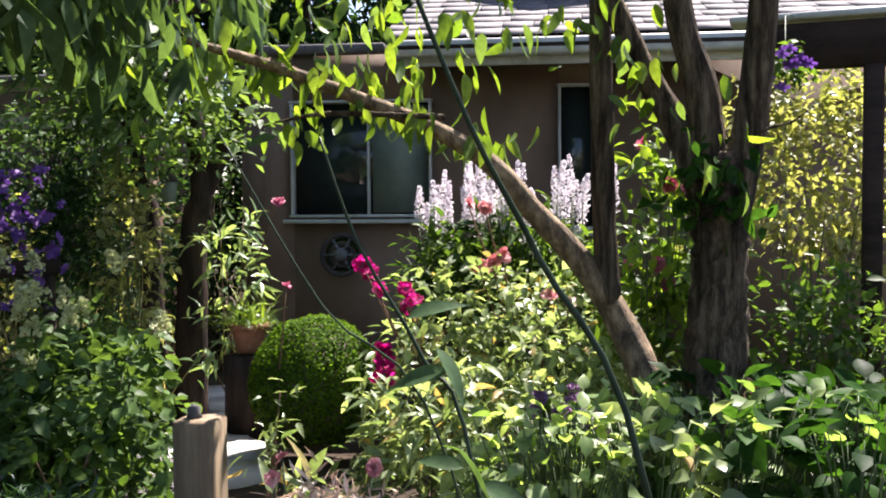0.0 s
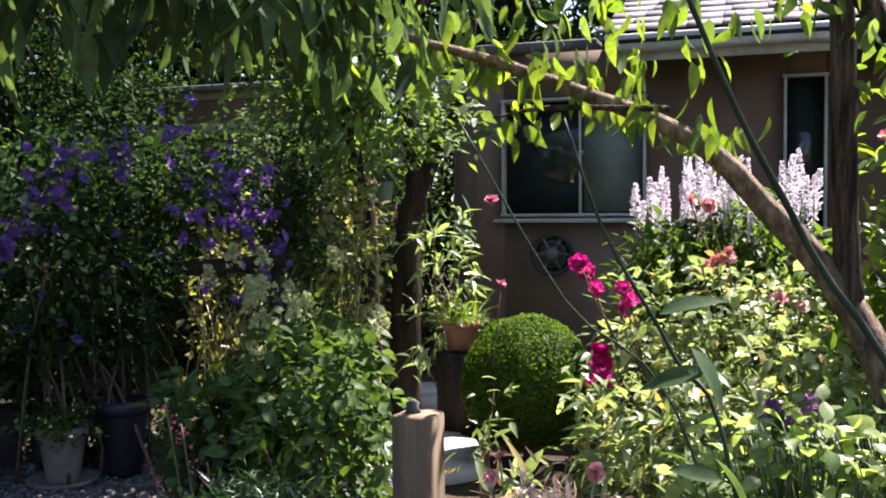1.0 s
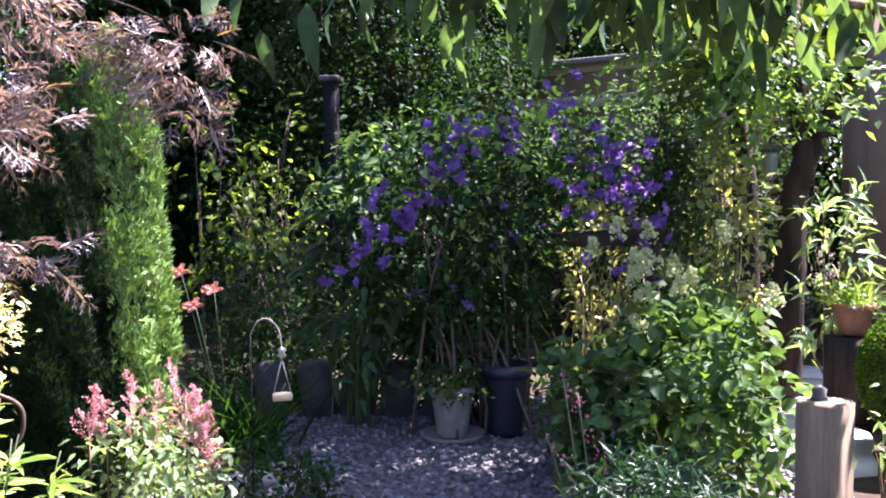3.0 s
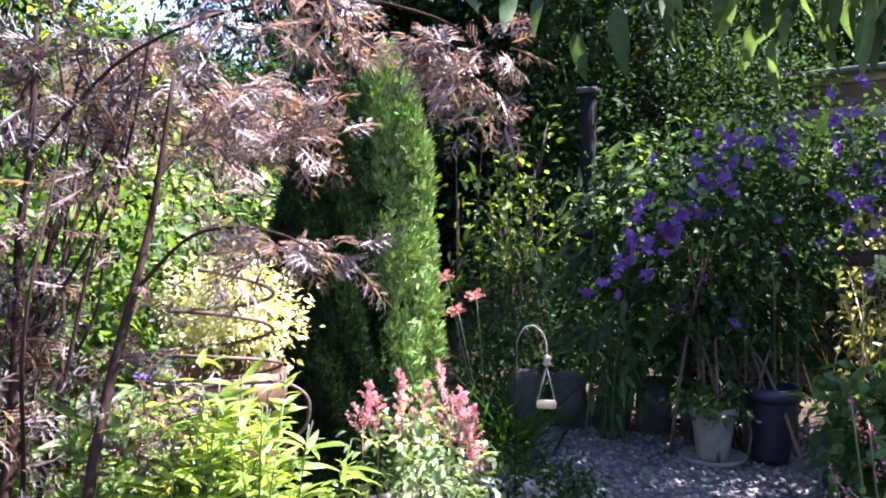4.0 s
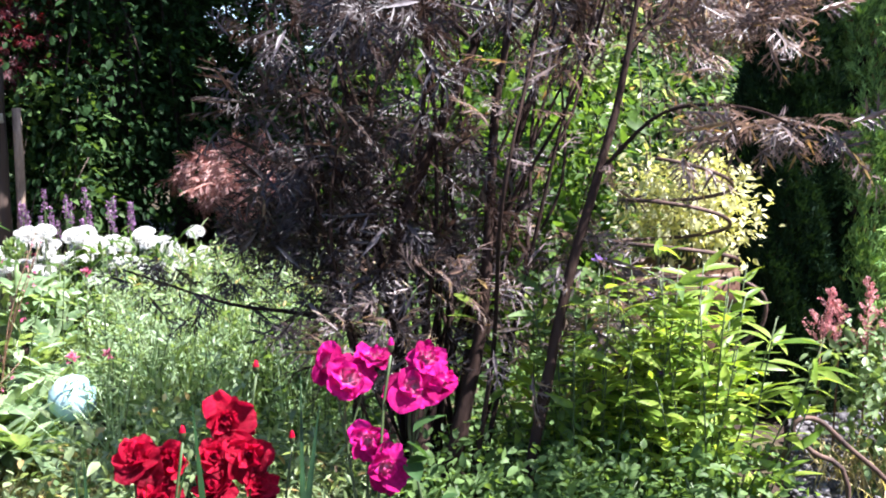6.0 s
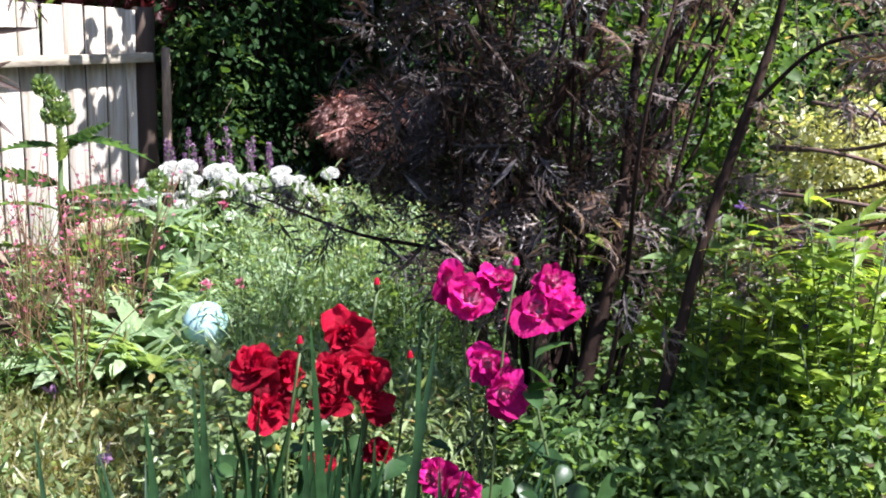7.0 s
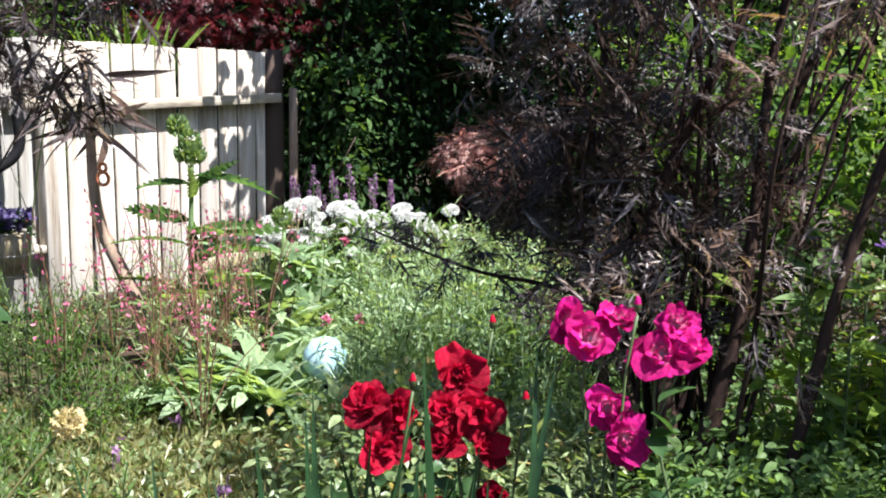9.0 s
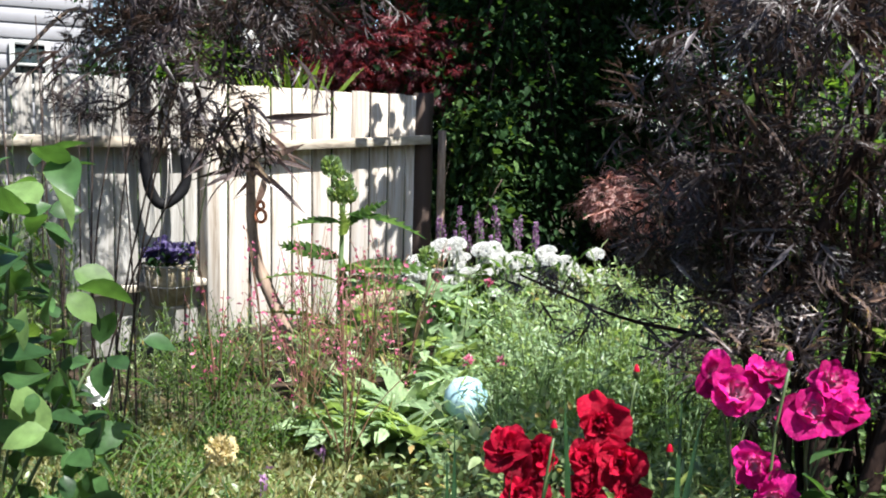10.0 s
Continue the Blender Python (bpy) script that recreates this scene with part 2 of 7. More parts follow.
M_BEAM = rough_mat("dark_beam", [(0.3, (0.016, 0.011, 0.008)), (0.7, (0.045, 0.03, 0.022))], 9, 0.8, 0.5, 0.006, (0.2, 1, 1))
M_GLASS = glass_mat("window_glass")
M_SCREEN = rough_mat("window_screen", [(0.3, (0.1, 0.13, 0.11)), (0.7, (0.17, 0.21, 0.18))], 4, 0.5, 0.1, 0.002)
M_FENCE = rough_mat("weathered_fence", [(0.28, (0.09, 0.065, 0.045)), (0.4, (0.3, 0.245, 0.185)), (0.5, (0.45, 0.405, 0.35)), (0.62, (0.5, 0.475, 0.435)), (0.8, (0.58, 0.57, 0.55))], 11, 0.88, 0.8, 0.008, (1, 1, 0.06), vary=0.3)
M_FENCEGREY = rough_mat("grey_fence_half_shade", [(0.28, (0.07, 0.062, 0.05)), (0.42, (0.2, 0.185, 0.16)), (0.6, (0.33, 0.32, 0.295)), (0.8, (0.44, 0.43, 0.41))], 11, 0.9, 0.8, 0.008, (1, 1, 0.08), vary=0.2)
M_FENCEDARK = rough_mat("fence_wood_shade_dark", [(0.3, (0.014, 0.008, 0.005)), (0.7, (0.05, 0.03, 0.02))], 7, 0.85, 0.7, 0.008, (1, 1, 0.08), vary=0.2)
M_RAIL = rough_mat("rail_wood", [(0.3, (0.14, 0.11, 0.08)), (0.5, (0.3, 0.26, 0.2)), (0.7, (0.46, 0.42, 0.35))], 10, 0.9, 0.7, 0.008, (0.2, 0.2, 1))
M_POSTTAN = rough_mat("cut_post_wood", [(0.3, (0.08, 0.055, 0.03)), (0.5, (0.15, 0.108, 0.062)), (0.7, (0.24, 0.175, 0.1))], 14, 0.9, 0.5, 0.005, (1, 1, 0.1))
M_PALEBARK = rough_mat("pale_bark", [(0.3, (0.12, 0.08, 0.055)), (0.7, (0.36, 0.26, 0.19))], 16, 0.85, 0.8, 0.01, (1, 1, 0.2))
M_LIMB = rough_mat("limb_bark", [(0.32, (0.04, 0.026, 0.014)), (0.5, (0.15, 0.1, 0.055)), (0.68, (0.32, 0.23, 0.135))], 24, 0.9, 1.0, 0.02, (1, 1, 0.5))
M_TERRA = rough_mat("terracotta", [(0.3, (0.16, 0.055, 0.03)), (0.7, (0.28, 0.115, 0.065))], 8, 0.8, 0.25, 0.004)
M_HOOK = rough_mat("rust_orange", [(0.3, (0.34, 0.1, 0.04)), (0.7, (0.5, 0.19, 0.09))], 20, 0.8, 0.3, 0.003)
M_URN = rough_mat("stone_grey_pot", [(0.3, (0.13, 0.12, 0.11)), (0.7, (0.24, 0.225, 0.2))], 10, 0.85, 0.4, 0.006)
M_RUSTPOT = rough_mat("rust_brown_glaze", [(0.3, (0.05, 0.024, 0.014)), (0.7, (0.12, 0.06, 0.035))], 7, 0.6, 0.3, 0.006)
M_BLUEPOT = rough_mat("dark_blue_glaze", [(0.3, (0.006, 0.006, 0.013)), (0.7, (0.014, 0.015, 0.028))], 6, 0.5, 0.1, 0.003)
M_DARKPOT = rough_mat("dark_stone_block", [(0.3, (0.022, 0.02, 0.021)), (0.7, (0.06, 0.055, 0.054))], 8, 0.85, 0.6, 0.01, vary=0.25)
M_RUST = rough_mat("rusty_iron", [(0.3, (0.04, 0.024, 0.02)), (0.7, (0.12, 0.07, 0.05))], 30, 0.7, 0.5, 0.003, metal=0.35)
M_IRON = rough_mat("black_rubber", [(0.3, (0.004, 0.004, 0.005)), (0.7, (0.01, 0.01, 0.011))], 30, 0.75, 0.2, 0.002)
M_WIRE = rough_mat("grey_wire", [(0.3, (0.2, 0.185, 0.165)), (0.7, (0.4, 0.375, 0.34))], 30, 0.45, 0.2, 0.002, metal=0.3)
M_COIR = rough_mat("coir_liner", [(0.3, (0.16, 0.125, 0.07)), (0.7, (0.34, 0.28, 0.18))], 25, 0.95, 1.0, 0.01)
M_BRASS = rough_mat("feeder_wood", [(0.3, (0.36, 0.26, 0.14)), (0.7, (0.55, 0.44, 0.28))], 20, 0.6, 0.3, 0.003)
M_GREYSIDING = rough_mat("grey_siding", [(0.3, (0.19, 0.19, 0.2)), (0.7, (0.27, 0.27, 0.283))], 3, 0.7, 0.2, 0.003, (0.2, 0.2, 1))
M_ORB = rough_mat("pale_blue_glaze", [(0.3, (0.2, 0.36, 0.4)), (0.6, (0.38, 0.54, 0.57)), (0.75, (0.6, 0.7, 0.71))], 6, 0.18, 0.05, 0.002)
M_REEL = rough_mat("reel_plastic", [(0.3, (0.06, 0.063, 0.066)), (0.7, (0.12, 0.125, 0.13))], 8, 0.5, 0.1, 0.002)

for dull in (M_CANE, M_ELDERBARK, M_IRON, M_BARKDARK, M_BARK, M_BEAM, M_SOIL):
    dull.node_tree.nodes["Principled BSDF"].inputs["Specular IOR Level"].default_value = 0.12

# ---- mesh tools ----
rng = np.random.default_rng(11)


def unit(v):
    v = np.asarray(v, float)
    return v / np.maximum(np.linalg.norm(v, axis=-1, keepdims=True), 1e-9)


class Geo:
    """Vertices and triangles gathered for one mesh."""

    def __init__(self):
        self.v, self.t, self.n = [], [], 0

    def add(self, v, t):
        v, t = np.asarray(v, float).reshape(-1, 3), np.asarray(t, int).reshape(-1, 3)
        self.v.append(v)
        self.t.append(t + self.n)
        self.n += len(v)
        return self

    def tube(self, pts, radii, sides=6, smooth=0, wob=0.0):
        p = np.asarray(pts, float)
        r = np.broadcast_to(np.asarray(radii, float), (len(p),)).copy() if np.ndim(radii) == 0 else np.interp(np.linspace(0, 1, len(p)), np.linspace(0, 1, len(radii)), radii)
        if smooth and len(p) > 2:
            q = np.vstack([2 * p[0] - p[1], p, 2 * p[-1] - p[-2]])
            out, rr = [], []
            for i in range(1, len(q) - 2):
                for s in np.arange(smooth) / smooth:
                    out.append(0.5 * (2 * q[i] + (q[i + 1] - q[i - 1]) * s + (2 * q[i - 1] - 5 * q[i] + 4 * q[i + 1] - q[i + 2]) * s * s + (3 * q[i] - q[i - 1] - 3 * q[i + 1] + q[i + 2]) * s ** 3))
                    rr.append(r[i - 1] * (1 - s) + r[i] * s)
            p, r = np.array(out + [p[-1]]), np.array(rr + [r[-1]])
        k = len(p)
        d = unit(np.gradient(p, axis=0))
        ref = np.array([0.31, 0.17, 0.93]) if abs(d[:, 2]).mean() < 0.8 else np.array([0.95, 0.27, 0.1])
        x = unit(np.cross(d, ref))
        y = np.cross(d, x)
        a = np.linspace(0, 2 * np.pi, sides, endpoint=False)
        rad = r[:, None] * (1 + wob * rng.normal(size=(k, sides)))
        v = p[:, None] + rad[..., None] * (np.cos(a)[None, :, None] * x[:, None] + np.sin(a)[None, :, None] * y[:, None])
        i, j = np.meshgrid(np.arange(k - 1), np.arange(sides), indexing="ij")
        a0, a1 = i * sides + j, i * sides + (j + 1) % sides
        t = np.concatenate([np.stack([a0, a1, a1 + sides], -1).reshape(-1, 3), np.stack([a0, a1 + sides, a0 + sides], -1).reshape(-1, 3)])
        caps = [[0, s + 1, s] for s in range(1, sides - 1)] + [[(k - 1) * sides, (k - 1) * sides + s, (k - 1) * sides + s + 1] for s in range(1, sides - 1)]
        return self.add(v, np.vstack([t, caps]))

    def scatter(self, tpl, pos, way, size, up=None):
        """Copies of a leaf at pos, its length along way, scaled by size; up: where its upper face turns (random if not given)."""
        tv, tt = tpl
        pos, way = np.asarray(pos, float).reshape(-1, 3), unit(np.asarray(way, float).reshape(-1, 3))
        n = len(pos)
        if not n:
            return self
        z = rng.normal(size=(n, 3)) * 0.8 if up is None else np.broadcast_to(np.asarray(up, float), (n, 3)) + rng.normal(size=(n, 3)) * 0.45
        x = unit(np.cross(way, z))
        z = np.cross(x, way)
        s = np.broadcast_to(np.asarray(size, float), (n,))[:, None, None]
        v = pos[:, None] + s * (tv[None, :, 0:1] * x[:, None] + tv[None, :, 1:2] * way[:, None] + tv[None, :, 2:3] * z[:, None])
        t = tt[None] + (np.arange(n) * len(tv))[:, None, None]
        return self.add(v, t)

    def box(self, centre, size, turn=None, bevel=0.004):
        bm = bmesh.new()
        bmesh.ops.create_cube(bm, size=1)
        bmesh.ops.scale(bm, vec=size, verts=bm.verts)
        if bevel:
            bmesh.ops.bevel(bm, geom=bm.edges, offset=bevel, segments=1, affect="EDGES")
        bmesh.ops.transform(bm, matrix=Matrix.Translation(centre) @ (turn or Matrix()), verts=bm.verts)
        bmesh.ops.triangulate(bm, faces=bm.faces)
        v, t = [tuple(x.co) for x in bm.verts], [[x.index for x in f.verts] for f in bm.faces]
        bm.free()
        return self.add(v, t)

    def lathe(self, profile, sides=28, centre=(0, 0, 0)):
        """Turns a profile of (radius, height) round the upright axis."""
        pr = np.asarray(profile, float)
        a = np.linspace(0, 2 * np.pi, sides, endpoint=False)
        v = np.stack([pr[:, 0:1] * np.cos(a), pr[:, 0:1] * np.sin(a), np.repeat(pr[:, 1:2], sides, 1)], -1) + np.asarray(centre)
        i, j = np.meshgrid(np.arange(len(pr) - 1), np.arange(sides), indexing="ij")
        a0, a1 = i * sides + j, i * sides + (j + 1) % sides
        t = np.concatenate([np.stack([a0, a1, a1 + sides], -1).reshape(-1, 3), np.stack([a0, a1 + sides, a0 + sides], -1).reshape(-1, 3)])
        return self.add(v, t)

    def mesh(self, name, mat, smooth=False):
        v, t = np.vstack(self.v), np.vstack(self.t)
        m = bpy.data.meshes.new(name)
        m.vertices.add(len(v))
        m.vertices.foreach_set("co", v.astype(np.float32).ravel())
        m.loops.add(len(t) * 3)
        m.loops.foreach_set("vertex_index", t.astype(np.int32).ravel())
        m.polygons.add(len(t))
        m.polygons.foreach_set("loop_start", np.arange(0, len(t) * 3, 3, dtype=np.int32))
        if smooth:
            m.polygons.foreach_set("use_smooth", np.ones(len(t), dtype=bool))
        m.update(calc_edges=True)
        m.materials.append(mat)
        return m


def thing(name, at, label, category, group="", kind=""):
    ob = new(name)
    ob.location = at
    ob.empty_display_size = 0.1
    return tagged(ob, label, category, group, kind)


def part(name, geo, mat, parent, label="", smooth=False, kind=""):
    """One mesh, in the world's places, under a thing or a part."""
    ob = new(name, geo if isinstance(geo, bpy.types.Mesh) else geo.mesh(name, mat, smooth))
    if parent is not None:
        ob.parent = parent
        ob.matrix_parent_inverse = parent.matrix_basis.inverted()
    return tagged(ob, label, kind=kind)


def placed(name, mesh, parent, m, label=""):
    """A piece that shares its mesh with others, at the pose m in the world."""
    ob = part(name, mesh, None, parent, label)
    ob.matrix_basis = m
    return ob


def solid(name, geo, mat, label, category="", group="", kind="", smooth=False):
    """A top-level thing of one mesh."""
    return tagged(new(name, geo.mesh(name, mat, smooth)), label, category, group, kind)


# ---- leaf and flower shapes: base at the origin, length 1 along y ----


def leaf_shape(w=0.3, segs=3, fold=0.25, curl=-0.18, peak=0.4):
    v, t = [], []
    for i in range(segs + 1):
        y = i / segs
        hw = w * max(0.0, math.sin(math.pi * y ** (math.log(0.5) / math.log(peak)))) ** 0.9 if 0 < i < segs else 0.0
        z = curl * y * y
        v += [(-hw, y, z + fold * hw), (0, y, z), (hw, y, z + fold * hw)]
    for i in range(segs):
        a = 3 * i
        for k in (0, 1):
            q = (a + k, a + k + 1, a + k + 4, a + k + 3)
            if i > 0:
                t.append((q[0], q[1], q[2]))
            if i < segs - 1:
                t.append((q[0], q[2], q[3]))
    v, t = np.array(v), np.array(t)
    return v, t


def join_shapes(items):
    """Several shapes, each given as (shape, place, way, size), as one."""
    g = Geo()
    for tpl, pos, way, size in items:
        y = unit(np.array(way, float))
        x = unit(np.cross(y, np.array([0.02, 0.01, 1.0])))
        z = np.cross(x, y)
        g.add(np.array(pos) + size * (tpl[0][:, 0:1] * x + tpl[0][:, 1:2] * y + tpl[0][:, 2:3] * z), tpl[1])
    return np.vstack(g.v), np.vstack(g.t)


RHOMB = (np.array([(0, 0, 0), (-0.28, 0.45, 0.06), (0, 1, -0.08), (0.28, 0.45, 0.06)]), np.array([(0, 3, 2), (0, 2, 1)]))
SLIM = (np.array([(0, 0, 0), (-0.09, 0.45, 0.02), (0, 1, -0.06), (0.09, 0.45, 0.02)]), np.array([(0, 3, 2), (0, 2, 1)]))
ROUND = (np.array([(0, 0, 0), (-0.42, 0.3, 0.06), (-0.36, 0.75, 0.0), (0, 1, -0.08), (0.36, 0.75, 0.0), (0.42, 0.3, 0.06)]), np.array([(0, 5, 4), (0, 4, 3), (0, 3, 2), (0, 2, 1)]))
OVAL = leaf_shape(0.26, 4, 0.3, -0.2, 0.4)
LANCE = leaf_shape(0.15, 5, 0.35, -0.3, 0.35)
WILLOW = leaf_shape(0.115, 5, 0.35, -0.3, 0.38)
PEACH = leaf_shape(0.2, 6, 0.3, -0.25, 0.4)
BROAD = leaf_shape(0.34, 6, 0.28, -0.25, 0.42)
DROOP = leaf_shape(0.15, 6, 0.3, -0.3, 0.35)
STRAP = leaf_shape(0.03, 9, 0.5, -0.55, 0.3)
BLADE = leaf_shape(0.028, 8, 0.5, -0.12, 0.3)
FINE = leaf_shape(0.0055, 5, 0.4, -0.35, 0.3)
STRAPN = leaf_shape(0.016, 9, 0.5, -0.6, 0.3)


def lacy_shape():
    """A feather-like leaf: leaflets in pairs along a thin stalk, each cut into threads."""
    r = np.random.default_rng(5)
    thread = (np.array([(0, 0, 0), (-0.065, 0.4, 0.02), (0, 1, -0.1), (0.065, 0.4, 0.02)]), np.array([(0, 3, 2), (0, 2, 1)]))
    items = [(thread, (0, 0, 0), (0, 1, -0.05), 0.95)]
    for y, a, s in ((0.24, 66, 0.5), (0.46, 58, 0.54), (0.68, 46, 0.48), (0.86, 20, 0.42)):
        for side in (-1, 1):
            a1 = a + r.normal() * 6
            w = (side * math.sin(radians(a1)), math.cos(radians(a1)), -0.3 + r.normal() * 0.1)
            items.append((thread, (0, y, -0.05 * y), w, s))
            for k in (0.3, 0.6):
                for sd in (-1, 1):
                    b = radians(side * a1 + sd * 38)
                    items.append((thread, (w[0] * s * k, y + w[1] * s * k, w[2] * s * k - 0.05 * y), (math.sin(b), math.cos(b), -0.25), s * (0.42 - 0.2 * k)))
    return join_shapes(items)


LACY = lacy_shape()


def lobed_shape():
    """A large jagged leaf: an arching midrib with broad pointed lobes either side."""
    r = np.random.default_rng(11)
    wide = leaf_shape(0.27, 3, 0.25, -0.3, 0.35)
    items = []
    for k in range(6):
        y = 0.14 + 0.125 * k
        s = (0.34 * math.sin(math.pi * (0.25 + 0.68 * k / 6)) + 0.07)
        for side in (-1, 1):
            items.append((wide, (0, y + r.normal() * 0.015, -0.42 * y * y), (side * (0.8 + r.normal() * 0.12), 0.6 + r.normal() * 0.12, 0.1 + r.normal() * 0.18), s * (1 + r.normal() * 0.18)))
    items.append((wide, (0, 0.84, -0.3), (0, 1, -0.7), 0.27))
    items.append((leaf_shape(0.07, 5, 0.3, -0.42, 0.3), (0, 0, 0), (0, 1, 0), 1.0))
    return join_shapes(items)


LOBED = lobed_shape()
STAR = join_shapes([(RHOMB, (0, 0, 0), (math.cos(a), math.sin(a), 0.25), 1.0) for a in np.linspace(0, 2 * np.pi, 5, endpoint=False)])


def petal(w=0.5, cup=0.35, curl=0.0, rows=6, cols=8, wave=0.085, seed=0):
    """A cupped petal with a ruffled rim, base at the origin, growing along y and bending up along z."""
    r = np.random.default_rng(seed)
    f1, f2, tip, tilt = r.random() * 6, r.random() * 6, r.normal() * 0.05, r.normal() * 0.12
    v, t = [], []
    for i in range(rows + 1):
        y = i / rows
        hw = w * math.sin(math.pi * (0.1 + 0.7 * y ** 0.75)) ** 0.75
        for j in range(cols + 1):
            u = j / cols * 2 - 1
            rim = wave * y * y * (math.sin(3.1 * u + f1) + 0.7 * math.sin(6.3 * u + f2))
            v.append((hw * u, y - (0.16 + tip) * u * u * y + 0.4 * rim, cup * y ** 1.5 + 0.3 * cup * u * u + tilt * u * y + curl * max(0, y - 0.55) ** 2 + 1.6 * rim))
    for i in range(rows):
        for j in range(cols):
            a = i * (cols + 1) + j
            t += [(a, a + 1, a + cols + 2), (a, a + cols + 2, a + cols + 1)]
    return np.array(v), np.array(t)


def bloom(rings, seed=0):
    """Rings of petals round the upright axis: (count, size, tilt in degrees, width, cup, start)."""
    r = np.random.default_rng(seed)
    g = Geo()
    for count, size, tilt, w, cup, start in rings:
        for k in range(count):
            pv, pt = petal(w, cup, -0.5, seed=int(r.integers(1e6)))
            a = 2 * math.pi * k / count + start + r.normal() * 0.12
            e = radians(tilt + r.normal() * 12)
            s = size * (1 + 0.15 * r.normal())
            y = np.array((math.cos(a) * math.cos(e), math.sin(a) * math.cos(e), math.sin(e)))
            x = np.array((math.sin(a), -math.cos(a), 0))
            z = np.cross(x, y)
            g.add(s * (pv[:, 0:1] * x + pv[:, 1:2] * y + pv[:, 2:3] * z), pt)
    return g


def up_to(way, at, size=1.0, spin=0.0):
    """The pose that turns the upright axis to way, at a place, scaled."""
    return Matrix.Translation(at) @ Vector(way).to_track_quat("Z", "Y").to_matrix().to_4x4() @ Matrix.Rotation(spin, 4, "Z") @ Matrix.Diagonal((size, size, size, 1))


# ---- plants ----


def in_ball(n, inner=0.0):
    v = unit(rng.normal(size=(n, 3)))
    return v * (inner ** 3 + (1 - inner ** 3) * rng.random((n, 1))) ** (1 / 3)


def foliage(centre, radii, clumps, per, spread, shape, size, droop=0.2, inner=0.35, up=(0, 0, 1), geo=None, lower=0.0):
    """Leaves in clumps through an ellipsoid, pointing outwards; returns the mesh data and the clumps' places."""
    g = geo or Geo()
    c = in_ball(clumps, inner)
    c[:, 2] = np.where(c[:, 2] < -1 + lower, -c[:, 2] * 0.5, c[:, 2])
    tips = np.asarray(centre) + c * np.asarray(radii)
    p = np.repeat(tips, per, 0) + rng.normal(size=(clumps * per, 3)) * spread
    way = unit(np.repeat(c * (1, 1, 0.6), per, 0) + rng.normal(size=(clumps * per, 3)) * 0.75) + np.array((0, 0, -droop))
    g.scatter(shape, p, way, size * np.exp(rng.normal(size=len(p)) * 0.25), up)
    return g, tips


def stems_to(base, tips, r0=0.008, r1=0.003, bow=0.15, spread=0.1, sides=5, geo=None):
    """Bowed stems from a base to the tips."""
    g = geo or Geo()
    b = np.asarray(base, float)
    for q in tips:
        s = b + np.array((rng.normal() * spread, rng.normal() * spread, 0))
        m = (s + q) / 2 + np.array((rng.normal() * bow * 0.3, rng.normal() * bow * 0.3, bow * 0.3))
        m[:2] = s[:2] * 0.6 + q[:2] * 0.4
        g.tube([s, m, q], [r0, (r0 + r1) / 2, r1], sides, 3)
    return g


def bush(name, base, height, radii, clumps, per, shape, size, mat, label, category="bush", stem=None, stems=14, spread=0.05, droop=0.2, inner=0.35, group="", lift=0.5, r0=0.008, lower=0.3):
    """A leafy bush: stems from the ground and leaves in clumps."""
    x, y, z = base
    ob = thing(name, base, label, category, group)
    c = (x, y, z + height * lift)
    g, tips = foliage(c, (radii[0], radii[1], height * (1 - lift)), clumps, per, spread, shape, size, droop, inner, lower=lower)
    part("stemwork", stems_to((x, y, z - 0.05), tips[: min(stems, len(tips))], r0, r0 * 0.35, 0.2, radii[0] * 0.25), stem or M_STEM, ob, kind="stuff")
    part("foliage", g, mat, ob, kind="stuff")
    return ob, tips


def limb(g, pts, radii, sides=9, smooth=4, wob=0.04):
    return g.tube(pts, radii, sides, smooth, wob)


def tree(name, base, trunk, trunk_r, crowns, shape, size, mat, bark, label, per=26, clumps=60, spread=0.14, droop=0.3, inner=0.3, limbs=10):
    """A tree: a bent tapered trunk, limbs into the crown, twigs and leaves in clumps."""
    ob = thing(name, base, label, "tree")
    g = Geo()
    limb(g, [np.array(base) + (0, 0, -0.1), *trunk], trunk_r, 10)
    part("trunk", g, bark, ob, smooth=True)
    lv, lm = Geo(), Geo()
    top = np.array(trunk[-1], float)
    for c, r, amount in crowns:
        _, tips = foliage(c, r, int(clumps * amount), per, spread, shape, size, droop, inner, geo=lv)
        start = np.array(trunk[-2], float) * 0.4 + top * 0.6
        for q in tips[:limbs]:
            m = start * 0.45 + q * 0.55 + np.array((0, 0, 0.15)) + rng.normal(size=3) * 0.08
            limb(lm, [start + rng.normal(size=3) * 0.03, m, q], [trunk_r[-1] * 0.5, trunk_r[-1] * 0.28, 0.006], 5, 3, 0.0)
    part("branchwork", lm, bark, ob, kind="stuff")
    part("crown", lv, mat, ob, kind="stuff")
    return ob


def grass_tuft(g, base, n, height, spread, shape=STRAP, lean=0.5):
    b = np.asarray(base, float) + rng.normal(size=(n, 3)) * (spread, spread, 0)
    way = np.stack([rng.normal(size=n) * lean, rng.normal(size=n) * lean, np.ones(n)], -1)
    return g.scatter(shape, b, way, height * rng.uniform(0.6, 1.1, n), np.stack([-way[:, 0], -way[:, 1], np.full(n, 0.4)], -1))


def plume(g, base, way, length, width, n, shape, size, flat=0.0):
    """A tapering spike of small florets round a stalk."""
    w = unit(np.array(way, float))
    s = rng.random(n) ** 0.8
    side = unit(np.cross(rng.normal(size=(n, 3)), w))
    rad = width * (1 - s) ** 0.7 * rng.random(n) ** 0.5
    p = np.asarray(base) + w * (s * length)[:, None] + side * rad[:, None]
    return g.scatter(shape, p, side + w * 0.7, size * rng.uniform(0.7, 1.2, n))

